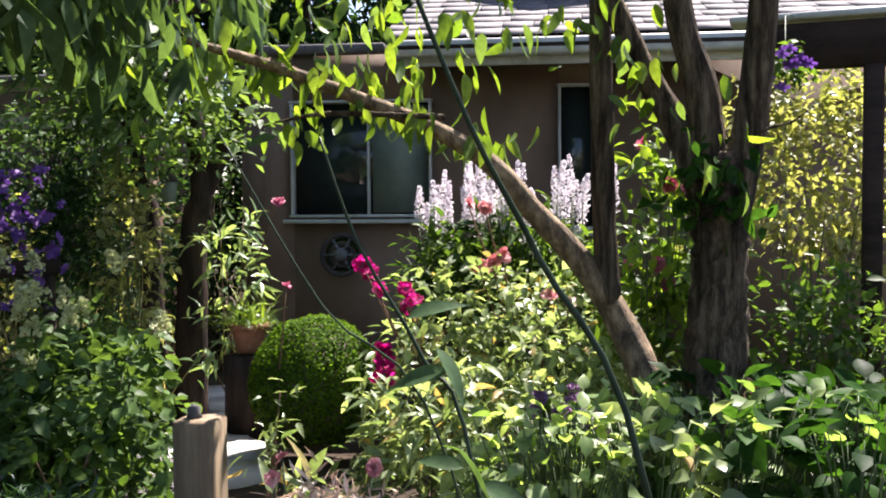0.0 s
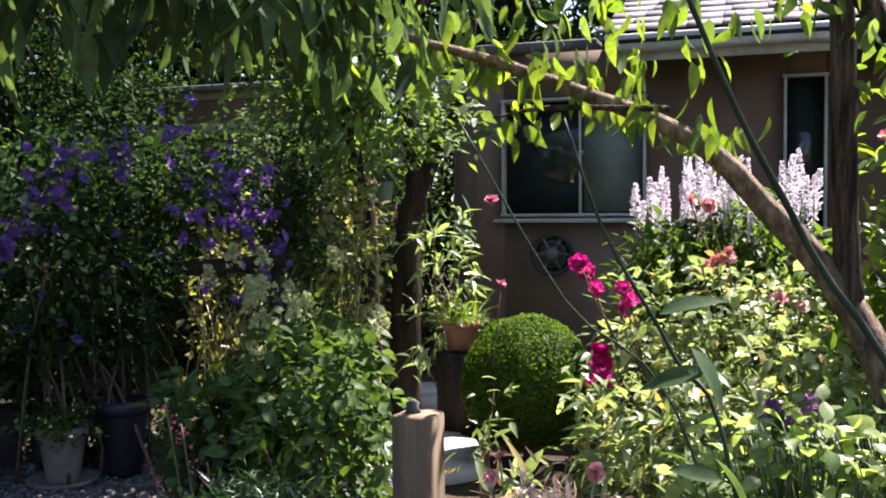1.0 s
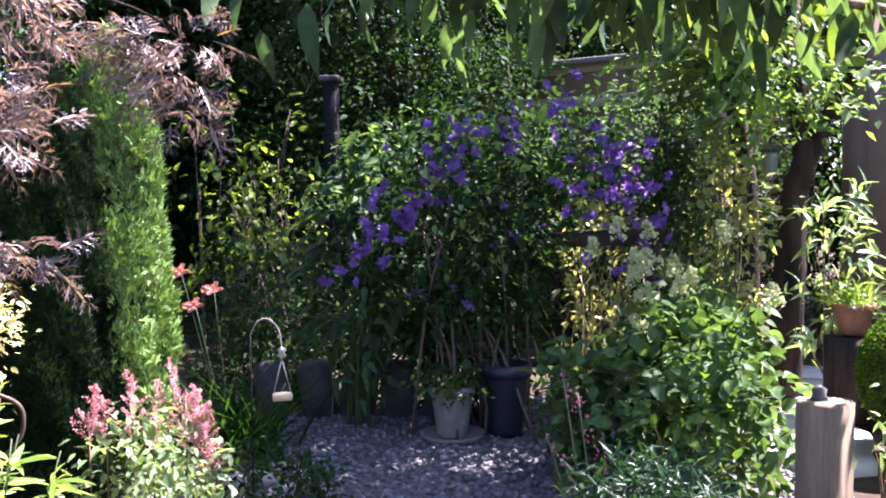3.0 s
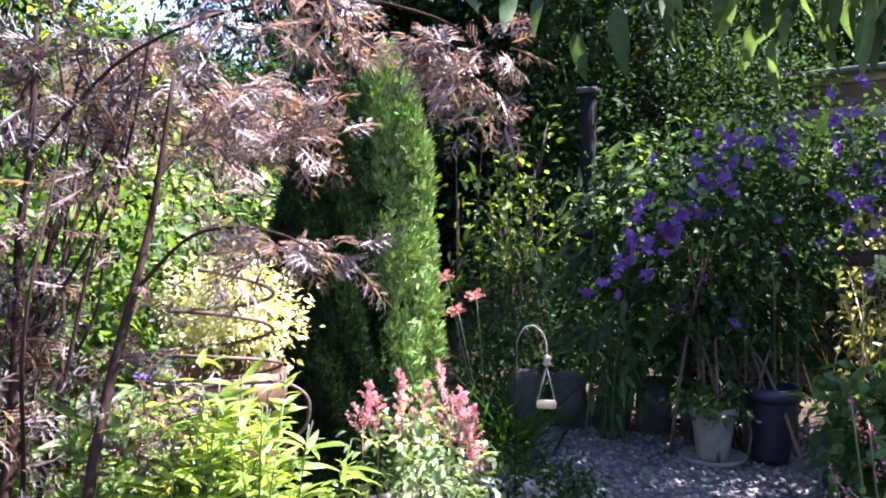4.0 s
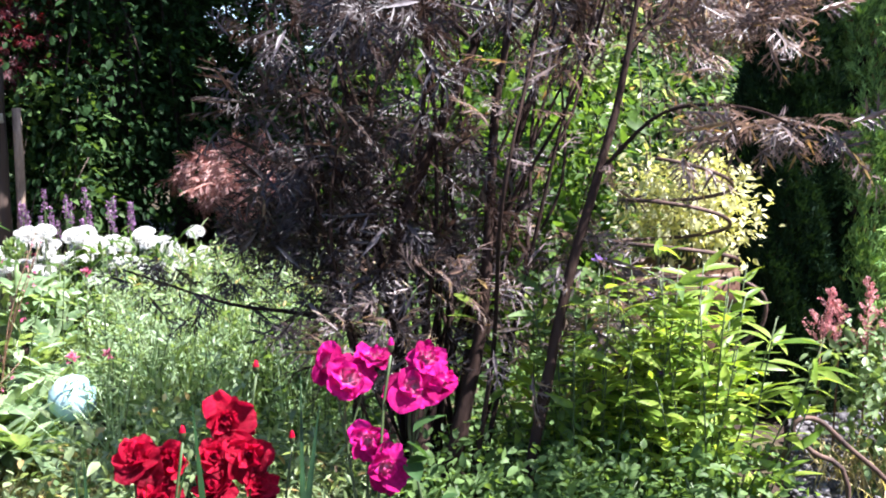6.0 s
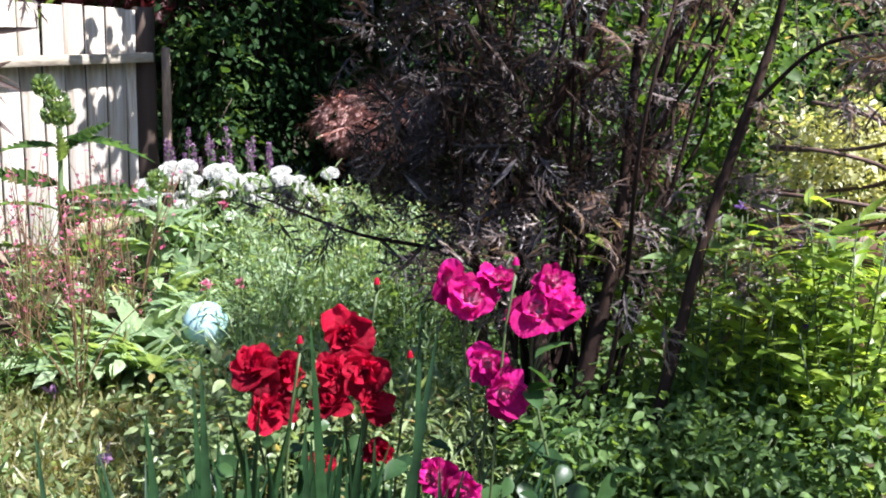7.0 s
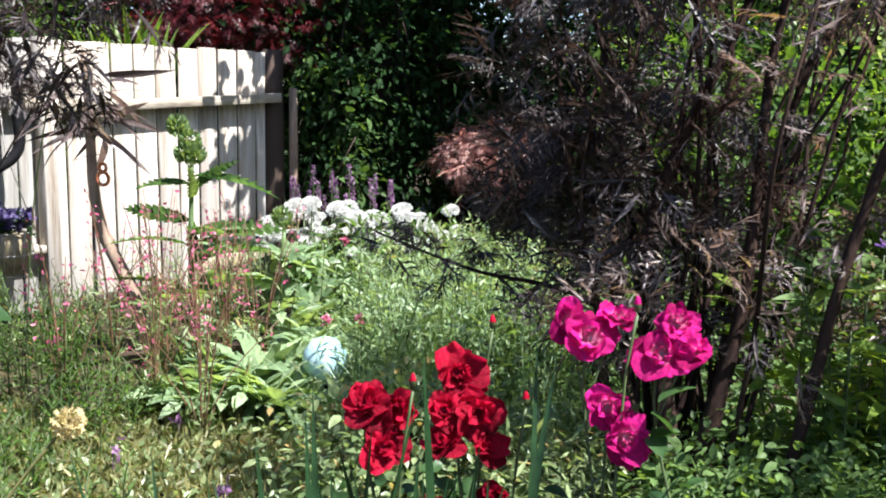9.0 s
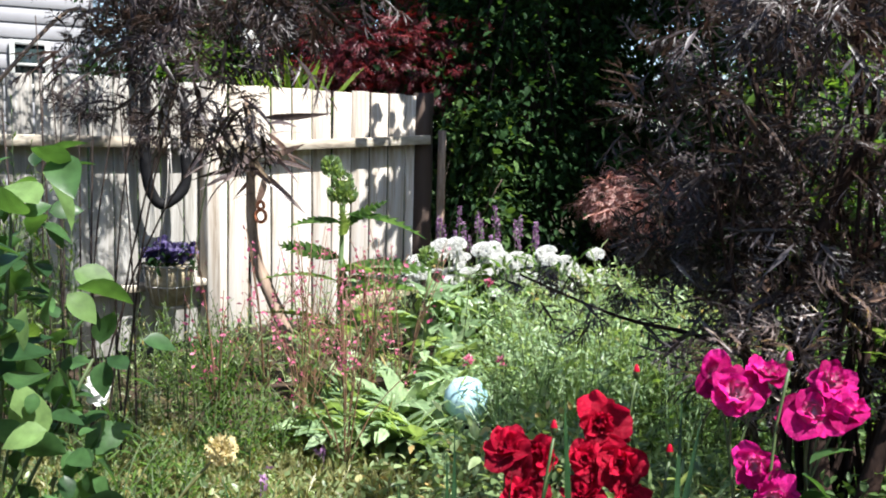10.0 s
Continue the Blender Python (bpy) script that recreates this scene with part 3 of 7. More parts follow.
# ---- the setting ----
g = Geo()
ring = np.array([0.0, 1, 2, 3, 4, 5, 6, 7, 8, 9, 10, 12, 16, 25, 50, 120, 400, 1500])
ang = np.linspace(0, 2 * np.pi, 48, endpoint=False)
gv = np.stack([np.outer(ring, np.cos(ang)) - 3, np.outer(ring, np.sin(ang)) + 2, np.zeros((len(ring), 48))], -1)
gv[1:12, :, 2] = rng.normal(size=(11, 48)) * 0.012 - 0.01
ii, jj = np.meshgrid(np.arange(len(ring) - 1), np.arange(48), indexing="ij")
a0, a1 = ii * 48 + jj, ii * 48 + (jj + 1) % 48
g.add(gv, np.concatenate([np.stack([a0, a0 + 48, a1 + 48], -1).reshape(-1, 3), np.stack([a0, a1 + 48, a1], -1).reshape(-1, 3)]))
ground = solid("ground", g, M_SOIL, "bare brown garden soil with dry patches", "ground", kind="structure", smooth=True)

# gravel yard
bed = Geo()
ga = np.linspace(0, 2 * np.pi, 40, endpoint=False)
gr = 1 + 0.1 * np.sin(3 * ga + 1) + 0.06 * np.sin(7 * ga)
GX, GY, GRX, GRY = -3.15, 3.6, 1.75, 1.75
bed.add(np.vstack([[(GX, GY, 0.022)], np.stack([GX + GRX * gr * np.cos(ga), GY + GRY * gr * np.sin(ga), np.full(40, 0.012)], -1)]), [(0, k + 1, (k + 1) % 40 + 1) for k in range(40)])
gravel = solid("gravel_bed", bed, M_GRAVELBED, "grey river gravel yard in the shade", "gravel", kind="structure")

# house
house = thing("house", (0, 7.9, 0), "brown single-storey house with white trim and shingled roof", "house")
g = Geo()
WX0, WX1, WZ0, WZ1 = -2.27, -1.1, 1.41, 2.36
for x0, x1, z0, z1 in ((-2.7, WX0, -0.1, 2.75), (WX0, WX1, -0.1, WZ0), (WX0, WX1, WZ1, 2.75), (WX1, -0.04, -0.1, 2.75), (-0.04, 0.25, -0.1, 1.3), (-0.04, 0.25, 2.46, 2.75), (0.25, 3.6, -0.1, 2.75)):
    part("wall", Geo().box(((x0 + x1) / 2, 8.0, (z0 + z1) / 2), (x1 - x0, 0.2, z1 - z0), bevel=0), M_WALL, house, "brown painted siding")
for at, dims in (((-2.62, 10.4, 1.32), (0.2, 5.0, 2.85)), ((3.5, 10.4, 1.32), (0.2, 5.0, 2.85)), ((0.4, 12.9, 1.32), (6.4, 0.2, 2.85))):
    part("wall", Geo().box(at, dims, bevel=0), M_WALL, house, "brown painted siding")


def window(x0, x1, z0, z1, mull=None):
    w = part("window", Geo().box(((x0 + x1) / 2, 7.99, (z0 + z1) / 2), (x1 - x0, 0.02, z1 - z0), bevel=0), M_GLASS, house, "dark window with a white frame")
    f = Geo()
    t = 0.024
    for cx, cz, sx, sz in (((x0 + x1) / 2, z0, x1 - x0 + 2 * t, t), ((x0 + x1) / 2, z1, x1 - x0 + 2 * t, t), (x0, (z0 + z1) / 2, t, z1 - z0), (x1, (z0 + z1) / 2, t, z1 - z0)):
        f.box((cx, 7.885, cz), (sx, 0.1, sz), bevel=0.006)
    part("window_frame", f, M_TRIM, w)
    if mull:
        part("mullion", Geo().box((mull, 7.93, (z0 + z1) / 2), (0.022, 0.05, z1 - z0), bevel=0.004), M_TRIM, w)
        part("insect_screen", Geo().box(((mull + x1) / 2, 7.95, (z0 + z1) / 2), (x1 - mull - 0.06, 0.006, z1 - z0 - 0.05), bevel=0), M_SCREEN, w, "greenish insect screen")
    part("window_sill", Geo().box(((x0 + x1) / 2, 7.86, z0 - 0.045), (x1 - x0 + 0.14, 0.14, 0.035), bevel=0.006), M_TRIM, w)
    return w


window(WX0, WX1, WZ0, WZ1, -1.63)
window(-0.04, 0.25, 1.3, 2.46)

# roof over the wall, with lapped shingle courses
slope = radians(20)
courses = 16
for k in range(courses):
    d = k * 0.28
    y, z = 7.22 + d * math.cos(slope), 2.76 + d * math.sin(slope)
    g = Geo()
    x = -1.35 - rng.random() * 0.08
    while x < 4.2:
        w = rng.uniform(0.24, 0.36)
        g.box((x + w / 2, y + 0.14, z + 0.055 + rng.random() * 0.006), (w - 0.006, 0.3, 0.007), Matrix.Rotation(slope - 0.012, 4, "X"), 0)
        x += w
    part("shingle_course", g, M_SHINGLE, house, kind="stuff")
g = Geo().box((1.47, 9.3, 3.45), (5.56, 4.6, 0.05), Matrix.Rotation(slope, 4, "X"), 0)
part("roof", g, M_BEAM, house)
part("flat_roof", Geo().box((-2.1, 10.4, 2.8), (1.25, 5.1, 0.08), bevel=0.01), M_SHINGLE, house)
# the upper gable behind
g = Geo()
g.add([(-1.1, 8.9, 3.2), (1.1, 8.9, 3.55), (0.1, 8.9, 4.4), (-1.1, 12, 3.2), (1.1, 12, 3.55), (0.1, 12, 4.4)], [(0, 1, 2), (0, 2, 5), (0, 5, 3), (1, 4, 5), (1, 5, 2)])
part("upper_roof", g, M_BEAM, house, "dark sloping gable roof")
part("gutter", Geo().box((1.42, 7.2, 2.67), (5.46, 0.12, 0.13), bevel=0.02), M_TRIM, house, "white gutter under the roof edge")
part("fascia", Geo().box((1.42, 7.29, 2.64), (5.46, 0.03, 0.18), bevel=0.004), M_TRIM, house)
part("soffit", Geo().box((1.42, 7.6, 2.73), (5.46, 0.62, 0.02), bevel=0), M_TRIM, house)

# low wing of the house behind the shrubs
wing = thing("garden_shed", (-5.5, 9.2, 0), "brown garden shed with tan roof boards behind shrubs", "shed")
part("wall", Geo().box((-5.6, 9.6, 1.15), (3.2, 2.2, 2.4), bevel=0.01), M_WALL, wing)
for z in (2.28, 2.63):
    part("fascia_board", Geo().box((-5.6, 8.4, z), (3.6, 0.05, 0.12), bevel=0.006), M_TAN, wing)
part("roof", Geo().box((-5.6, 9.5, 2.8), (3.8, 2.6, 0.06), Matrix.Rotation(radians(6), 4, "X"), 0.01), M_SHINGLE, wing)
part("eave_panel", Geo().box((-5.6, 8.45, 2.455), (3.5, 0.04, 0.23), bevel=0.003), M_WALL, wing)

# patio cover at the side
patio = thing("patio_cover", (1.6, 5.2, 0), "dark brown timber patio cover with light roof edge", "pergola")
tw = Matrix.Rotation(radians(-14), 4, "Z")
part("beam", Geo().box((2.0, 5.1, 2.32), (2.1, 0.1, 0.24), tw, 0.01), M_BEAM, patio)
part("roof_edge", Geo().box((2.0, 5.14, 2.475), (2.3, 0.22, 0.035), tw, 0.006), M_TRIM, patio, "pale sunlit roof edge")
part("post", Geo().box((1.57, 5.2, 1.08), (0.1, 0.1, 2.26), tw, 0.01), M_BEAM, patio)
part("post", Geo().box((2.9, 4.88, 1.08), (0.1, 0.1, 2.26), tw, 0.01), M_BEAM, patio)

# fence
FA, FB, FC = np.array((-4.1, -4.05)), np.array((-6.02, -2.9)), np.array((-7.3, -1.85))


def fence_run(p, q, top, label, rail_z, gap_from, wood=M_FENCE):
    d = q - p
    length = float(np.linalg.norm(d))
    d = d / length
    nrm = np.array((d[1], -d[0]))
    if nrm[0] < 0:
        nrm = -nrm
    a = math.atan2(d[1], d[0])
    turn = Matrix.Rotation(a, 4, "Z")
    fence = thing("wooden_fence", (*((p + q) / 2), 0), label, "fence", "garden fence panels")
    n = int(length / 0.142)
    board = Geo().box((0, 0, 0), (0.1385, 0.018, 1.0), None, 0.004).mesh("board", wood)
    for k in range(n):
        c = p + d * (length * (k + 0.5) / n)
        z0 = gap_from(k / n) + rng.normal() * 0.008
        z1 = top + rng.normal() * 0.005
        placed("board", board, fence, Matrix.Translation((c[0], c[1], (z0 + z1) / 2)) @ turn @ Matrix.Rotation(rng.normal() * 0.006, 4, "Y") @ Matrix.Diagonal((1, 1, z1 - z0, 1)))
    for z, h in rail_z:
        c = (p + q) / 2 + nrm * 0.055
        part("rail", Geo().box((c[0], c[1], z), (length, 0.1, h), turn @ Matrix.Rotation(radians(-3.0 if gap_from(1.0) > 0.1 else 0.0), 4, "Y"), 0.003), M_RAIL, fence)
    return fence, nrm, turn


f1, nrm1, turn1 = fence_run(FB, FC, 1.6, "sunlit weathered grey board fence with two rails", ((1.25, 0.062),), lambda u: 0.02 + 0.28 * max(0.0, u - 0.75) * 4)
c = FB * 0.72 + FC * 0.28 + nrm1 * 0.04
part("kick_board", Geo().box((c[0], c[1], 0.05), (0.8, 0.03, 0.07), turn1 @ Matrix.Rotation(radians(-4), 4, "Y"), 0.006), M_FENCEDARK, f1, "reddish-brown kick board")
c = FB * 0.2 + FC * 0.8 + nrm1 * 0.04
part("lower_rail", Geo().box((c[0], c[1], 0.2), (0.62, 0.04, 0.1), turn1 @ Matrix.Rotation(radians(-9), 4, "Y"), 0.006), M_TAN, f1)
# corner post: the tree's shadow is put into its near-black brown
for at, h, r, mat in ((FC, 1.62, 0.085, M_FENCEDARK), (FC + np.array((-0.02, 0.14)), 1.36, 0.034, M_PALEBARK)):
    part("post", Geo().tube([(at[0], at[1], -0.1), (at[0], at[1], h * 0.5), (at[0] - 0.005, at[1], h)], [r, r * 0.95, r * 0.85], 8, 3, 0.03), mat, f1)
# boards of this run: grey from weathering, darkened further for half shade
f2, nrm2, turn2 = fence_run(FA, FB, 1.6, "weathered board fence, also darkened for shade, half hidden by climbing stems", ((1.24, 0.062), (0.4, 0.042)), lambda u: 0.02, M_FENCEGREY)
part("post", Geo().box((FB[0] + 0.05, FB[1] + 0.06, 0.8), (0.09, 0.09, 1.62), turn2, 0.006), M_FENCE, f2)

# neighbour's house beyond the fence
nb = thing("neighbour_house", (-8.07, -8.5, 0), "grey sided neighbouring house beyond the fence", "house")
turn_n = Matrix.Rotation(radians(-50), 4, "Z")
out_n = np.array((math.sin(radians(50)), math.cos(radians(50)), 0))
along = np.array((math.cos(radians(50)), -math.sin(radians(50)), 0))
nc = np.array((-8.07, -8.5, 0))
for k in range(24):
    part("siding_board", Geo().box(tuple(nc + (0, 0, 0.1 + 0.16 * k)), (6, 0.03, 0.175), turn_n @ Matrix.Rotation(radians(5), 4, "X"), 0.003), M_GREYSIDING, nb)
part("wall", Geo().box(tuple(nc - out_n * 0.19 + (0, 0, 2.0)), (6, 0.3, 4.2), turn_n, 0), M_GREYSIDING, nb)
wc = nc - along * 2.36 + out_n * 0.05 + (0, 0, 1.98)
part("window_pane", Geo().box(tuple(wc), (0.3, 0.02, 0.4), turn_n, 0), M_GLASS, nb)
for du, dz, w, h in ((-0.17, 0, 0.05, 0.5), (0.17, 0, 0.05, 0.5), (0, 0.225, 0.29, 0.05), (0, -0.225, 0.29, 0.05), (0, 0, 0.29, 0.03)):
    part("window_frame", Geo().box(tuple(wc + along * du + out_n * 0.012 + (0, 0, dz)), (w, 0.045, h), turn_n, 0.004), M_TRIM, nb)

# ---- trees ----
rng = np.random.default_rng(21)
# the tree with a forked trunk and a long leaning limb
peach = thing("fruit_tree", (0.56, 3.85, 0), "fruit tree with forked brown trunks and a long leaning limb", "tree")
g = Geo()
limb(g, [(0.58, 3.8, -0.1), (0.54, 3.82, 0.4), (0.57, 3.87, 0.9), (0.58, 3.89, 1.3), (0.575, 3.885, 1.55), (0.575, 3.88, 1.7)], [0.18, 0.135, 0.112, 0.106, 0.12, 0.085], 18, 9, 0.09)
part("trunk", g, M_BARK, peach, smooth=True)
for pts, rad in (
    ([(0.56, 3.89, 1.35), (0.5, 3.89, 1.6), (0.4, 3.9, 1.82), (0.29, 3.9, 2.02), (0.13, 3.86, 2.34), (-0.1, 3.8, 2.8)], [0.06, 0.075, 0.06, 0.05, 0.045, 0.03]),
    ([(0.57, 3.88, 1.4), (0.53, 3.87, 1.7), (0.5, 3.86, 1.95), (0.4, 3.84, 2.3), (0.32, 3.7, 2.9)], [0.08, 0.075, 0.065, 0.055, 0.035]),
    ([(0.59, 3.88, 1.3), (0.65, 3.87, 1.6), (0.69, 3.86, 1.8), (0.72, 3.8, 2.2), (0.74, 3.7, 2.9)], [0.08, 0.075, 0.068, 0.058, 0.04]),
    ([(0.36, 3.94, -0.05), (0.33, 3.95, 0.66), (0.12, 4.03, 1.14), (-0.17, 3.95, 1.48), (-0.33, 3.89, 1.66), (-0.55, 3.82, 1.8), (-0.84, 3.75, 1.92), (-1.11, 3.56, 2.02), (-1.4, 3.35, 2.1)], [0.085, 0.074, 0.06, 0.048, 0.043, 0.035, 0.029, 0.023, 0.014]),
    ([(0.15, 4.02, 1.08), (0.13, 4.02, 1.5), (0.12, 3.98, 1.9), (0.11, 3.96, 2.4), (0.1, 3.9, 3.0)], [0.055, 0.05, 0.048, 0.044, 0.035]),
    ([(-0.75, 3.77, 1.87), (-0.5, 3.72, 1.84), (-0.95, 3.7, 1.86), (-1.15, 3.6, 1.82)], [0.006, 0.012, 0.011, 0.004]),
    ([(0.3, 3.7, 2.85), (-0.1, 3.2, 3.05), (-0.6, 2.4, 2.85), (-1.05, 1.75, 2.35)], [0.035, 0.03, 0.022, 0.012]),
    ([(0.66, 3.84, 1.72), (0.74, 3.8, 1.78), (0.82, 3.76, 1.8), (0.9, 3.74, 1.86)], [0.008, 0.006, 0.005, 0.003]),
):
    g = Geo()
    limb(g, pts, rad, 9, 5, 0.03)
    part("limb", g, M_LIMB if len(pts) == 9 else M_BARK, peach, smooth=True)
# hanging sunlit leaves along the limb
lv = Geo()
dim = Geo()
for u in np.linspace(0, 1, 34):
    base = np.array((-0.25, 3.88, 1.72)) * (1 - u) + np.array((-1.45, 3.3, 2.12)) * u + rng.normal(size=3) * (0.12, 0.1, 0.06) + (0, 0.24, 0.03)
    n = int(rng.integers(2, 5))
    p = base + rng.normal(size=(n, 3)) * (0.05, 0.05, 0.03)
    lv.scatter(PEACH, p, rng.normal(size=(n, 3)) * 0.28 + np.array((0, 0, -1.0)), rng.uniform(0.08, 0.14, n))
for c, n, s in (((-1.0, 3.85, 2.2), 70, (0.35, 0.25, 0.12)), ((-1.05, 3.66, 1.82), 16, (0.1, 0.1, 0.05)), ((-0.15, 3.9, 2.24), 18, (0.16, 0.2, 0.06)), ((0.25, 3.75, 2.0), 12, (0.07, 0.1, 0.16)), ((0.1, 3.8, 2.15), 10, (0.25, 0.15, 0.08)), ((-0.6, 3.95, 2.26), 44, (0.28, 0.25, 0.08)), ((0.45, 3.6, 1.75), 12, (0.12, 0.1, 0.14)), ((-1.5, 3.3, 2.1), 70, (0.25, 0.25, 0.1))):
    p = np.array(c) + rng.normal(size=(n, 3)) * s
    turned = rng.normal(size=(n, 3)) * 0.5 + np.array((0, 0, -1.0))
    few = rng.random(n) < 0.62
    long = rng.uniform(0.07, 0.14, n)
    lv.scatter(PEACH, p[few], turned[few], long[few])
    dim.scatter(PEACH, p[~few], turned[~few], long[~few])
for c in ((0.0, 3.7, 3.0), (0.5, 3.6, 3.1), (-0.7, 3.4, 2.7)):
    foliage(c, (0.7, 0.6, 0.4), 14, 9, 0.08, PEACH, 0.12, 0.7, 0.2, geo=lv)
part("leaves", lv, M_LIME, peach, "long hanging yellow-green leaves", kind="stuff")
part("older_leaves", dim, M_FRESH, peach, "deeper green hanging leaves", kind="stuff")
# deep green leaves sprouting in the fork
lv = Geo()
for c, n in (((0.52, 3.74, 1.62), 40), ((0.66, 3.74, 1.5), 26), ((0.42, 3.76, 1.5), 22)):
    lv.scatter(OVAL, np.array(c) + rng.normal(size=(n, 3)) * (0.07, 0.04, 0.07), rng.normal(size=(n, 3)) + (0, -0.2, -0.6), rng.uniform(0.06, 0.1, n))
part("fork_leaves", lv, M_IVY, peach, "deep green leaves in the fork", kind="stuff")
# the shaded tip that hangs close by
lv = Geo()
# last two clusters sit above view, added to shade the hanging leaves
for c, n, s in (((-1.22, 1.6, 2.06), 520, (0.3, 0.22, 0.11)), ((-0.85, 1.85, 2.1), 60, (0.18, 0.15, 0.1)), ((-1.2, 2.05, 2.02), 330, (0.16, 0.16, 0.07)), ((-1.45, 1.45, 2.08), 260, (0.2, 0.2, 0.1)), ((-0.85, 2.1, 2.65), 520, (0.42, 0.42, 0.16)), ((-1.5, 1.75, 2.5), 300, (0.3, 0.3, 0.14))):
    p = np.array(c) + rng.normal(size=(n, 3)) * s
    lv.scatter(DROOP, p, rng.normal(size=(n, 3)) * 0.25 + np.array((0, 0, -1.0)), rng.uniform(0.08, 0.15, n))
# darker blue-green than the limb's leaves: shade put into the colour
part("shaded_leaves", lv, M_DROOP, peach, "drooping leaves with shade put into a darker colour", kind="stuff")

# the dark tree by the house and the woods behind
rng = np.random.default_rng(22)
# last two crowns hang above view, added to shade shrubs, gravel and clematis
tree("shade_tree", (-2.6, 6.35, 0), [(-2.55, 6.3, 0.9), (-2.52, 6.28, 1.4), (-2.44, 6.2, 1.75), (-2.7, 6.3, 3.2)], [0.13, 0.1, 0.09, 0.07, 0.05], [((-2.9, 6.2, 3.6), (1.3, 1.2, 0.9), 0.15), ((-2.6, 5.75, 2.15), (0.75, 0.5, 0.32), 0.5), ((-3.4, 6.4, 4.6), (1.3, 1.3, 0.9), 0.15), ((-1.98, 4.85, 3.6), (1.15, 0.75, 0.35), 2.8), ((-4.75, 6.0, 4.3), (1.4, 1.2, 0.6), 2.2)], RHOMB, 0.075, M_FRESH, M_BARKDARK, "dark-trunked garden tree with small leaves", clumps=130)
tree("shade_tree", (-2.82, 6.25, 0), [(-2.8, 6.2, 0.8), (-2.82, 6.18, 1.5), (-2.95, 6.2, 2.4)], [0.1, 0.085, 0.075, 0.05], [((-2.95, 5.9, 2.5), (0.55, 0.5, 0.35), 0.35)], RHOMB, 0.07, M_FRESH, M_BARKDARK, "slim dark tree trunk with sparse leaves", clumps=90)
part("limb", Geo().tube([(-2.52, 6.27, 1.4), (-2.3, 6.22, 1.85), (-2.1, 6.15, 2.2), (-1.95, 6.0, 2.8)], [0.06, 0.055, 0.045, 0.03], 9, 4, 0.05), M_BARKDARK, bpy.data.objects["shade_tree"], smooth=True)
# added tree: its crown stays out of view and only shades the corner
tree("corner_shade_tree", (-9.9, 0.7, 0), [(-9.7, 0.7, 1.6), (-9.4, 0.7, 2.8), (-9.1, 0.6, 4.2)], [0.2, 0.17, 0.13, 0.07], [((-8.9, 0.4, 4.1), (1.5, 2.3, 0.9), 4.5), ((-9.2, -1.6, 4.0), (1.3, 1.0, 0.8), 2.2)], ROUND, 0.1, M_DEEP, M_BARKDARK, "tall dark tree added above view to shade the garden corner", clumps=130, per=26, spread=0.2)
# low branch, also above view, added to drop leaf shade on the fence end
lv, lm = Geo(), Geo()
_, tips = foliage((-6.75, -0.95, 2.75), (0.35, 0.5, 0.25), 30, 14, 0.09, ROUND, 0.09, 0.3, geo=lv)
for q in tips[:6]:
    lm.tube([(-9.1, 0.6, 4.1), (-7.9, -0.3, 3.4), q], [0.03, 0.018, 0.005], 5, 3)
ob_tree = bpy.data.objects["corner_shade_tree"]
part("low_branch", lm, M_BARKDARK, ob_tree, kind="stuff")
part("low_leafage", lv, M_DEEP, ob_tree, kind="stuff")
woods = [
    ((-13.5, 8.5, 0), 3.6, 2.2), ((-10.5, 11.0, 0), 7.0, 2.6), ((-7.0, 12.5, 0), 7.0, 2.6), ((-15.0, 4.5, 0), 4.0, 2.4), ((-3.6, 13.5, 0), 7.0, 2.4), ((-13.0, -2.6, 0), 6.0, 2.2), ((-9.3, -4.5, 0), 4.6, 1.1), ((-7.6, -7.4, 0), 4.2, 1.1),
    ((-7.4, 7.6, 0), 6.5, 2.0), ((-8.8, 3.9, 0), 2.7, 1.4), ((-8.4, 7.2, 0), 6.0, 1.7), ((-11.0, 1.2, 0), 7.5, 2.2), ((-10.8, -0.8, 0), 6.5, 2.0), ((-8.6, 1.2, 0), 8.0, 1.5), ((-9.2, -1.3, 0), 5.5, 1.5), ((-10.2, -3.6, 0), 3.6, 1.4), ((-8.3, 8.6, 0), 8.0, 2.2), ((-9.7, 4.8, 0), 6.5, 1.6), ((-10.4, 6.7, 0), 7.0, 1.8),
]
for b, h, r in woods:
    x, y, z = b
    tree("woodland_tree", b, [(x + 0.1, y, h * 0.3), (x - 0.1, y + 0.1, h * 0.55), (x, y, h * 0.8)], [0.2, 0.15, 0.11, 0.05], [((x, y, h * 0.62), (r, r, h * 0.36), 3.0), ((x + 0.4, y - 0.2, h * 0.26), (r * 0.85, r * 0.85, h * 0.24), 1.6)], OVAL, 0.14 if math.hypot(x, y) > 12 else 0.06, M_DEEP, M_BARKDARK, "dense dark green leafy woodland tree", clumps=110, per=54, spread=0.14)

for x, y, h in ((-6.3, 4.7, 2.0), (-6.9, 5.0, 2.3), (-7.0, 5.5, 2.6)):
    bush("backlit_hazel", (x, y, 0), h, (0.45, 0.4), 8, 12, OVAL, 0.09, M_LIME, "open hazel with bright yellow-green backlit leaves", "shrub", M_TWIG, 16, 0.12, lift=0.6)
bush("backlit_hazel", (-6.6, 5.4, 0), 1.75, (0.55, 0.45), 30, 11, OVAL, 0.065, M_LIME, "yellow-green hazel lit from behind", "shrub", M_TWIG, 20, 0.1, lift=0.72)
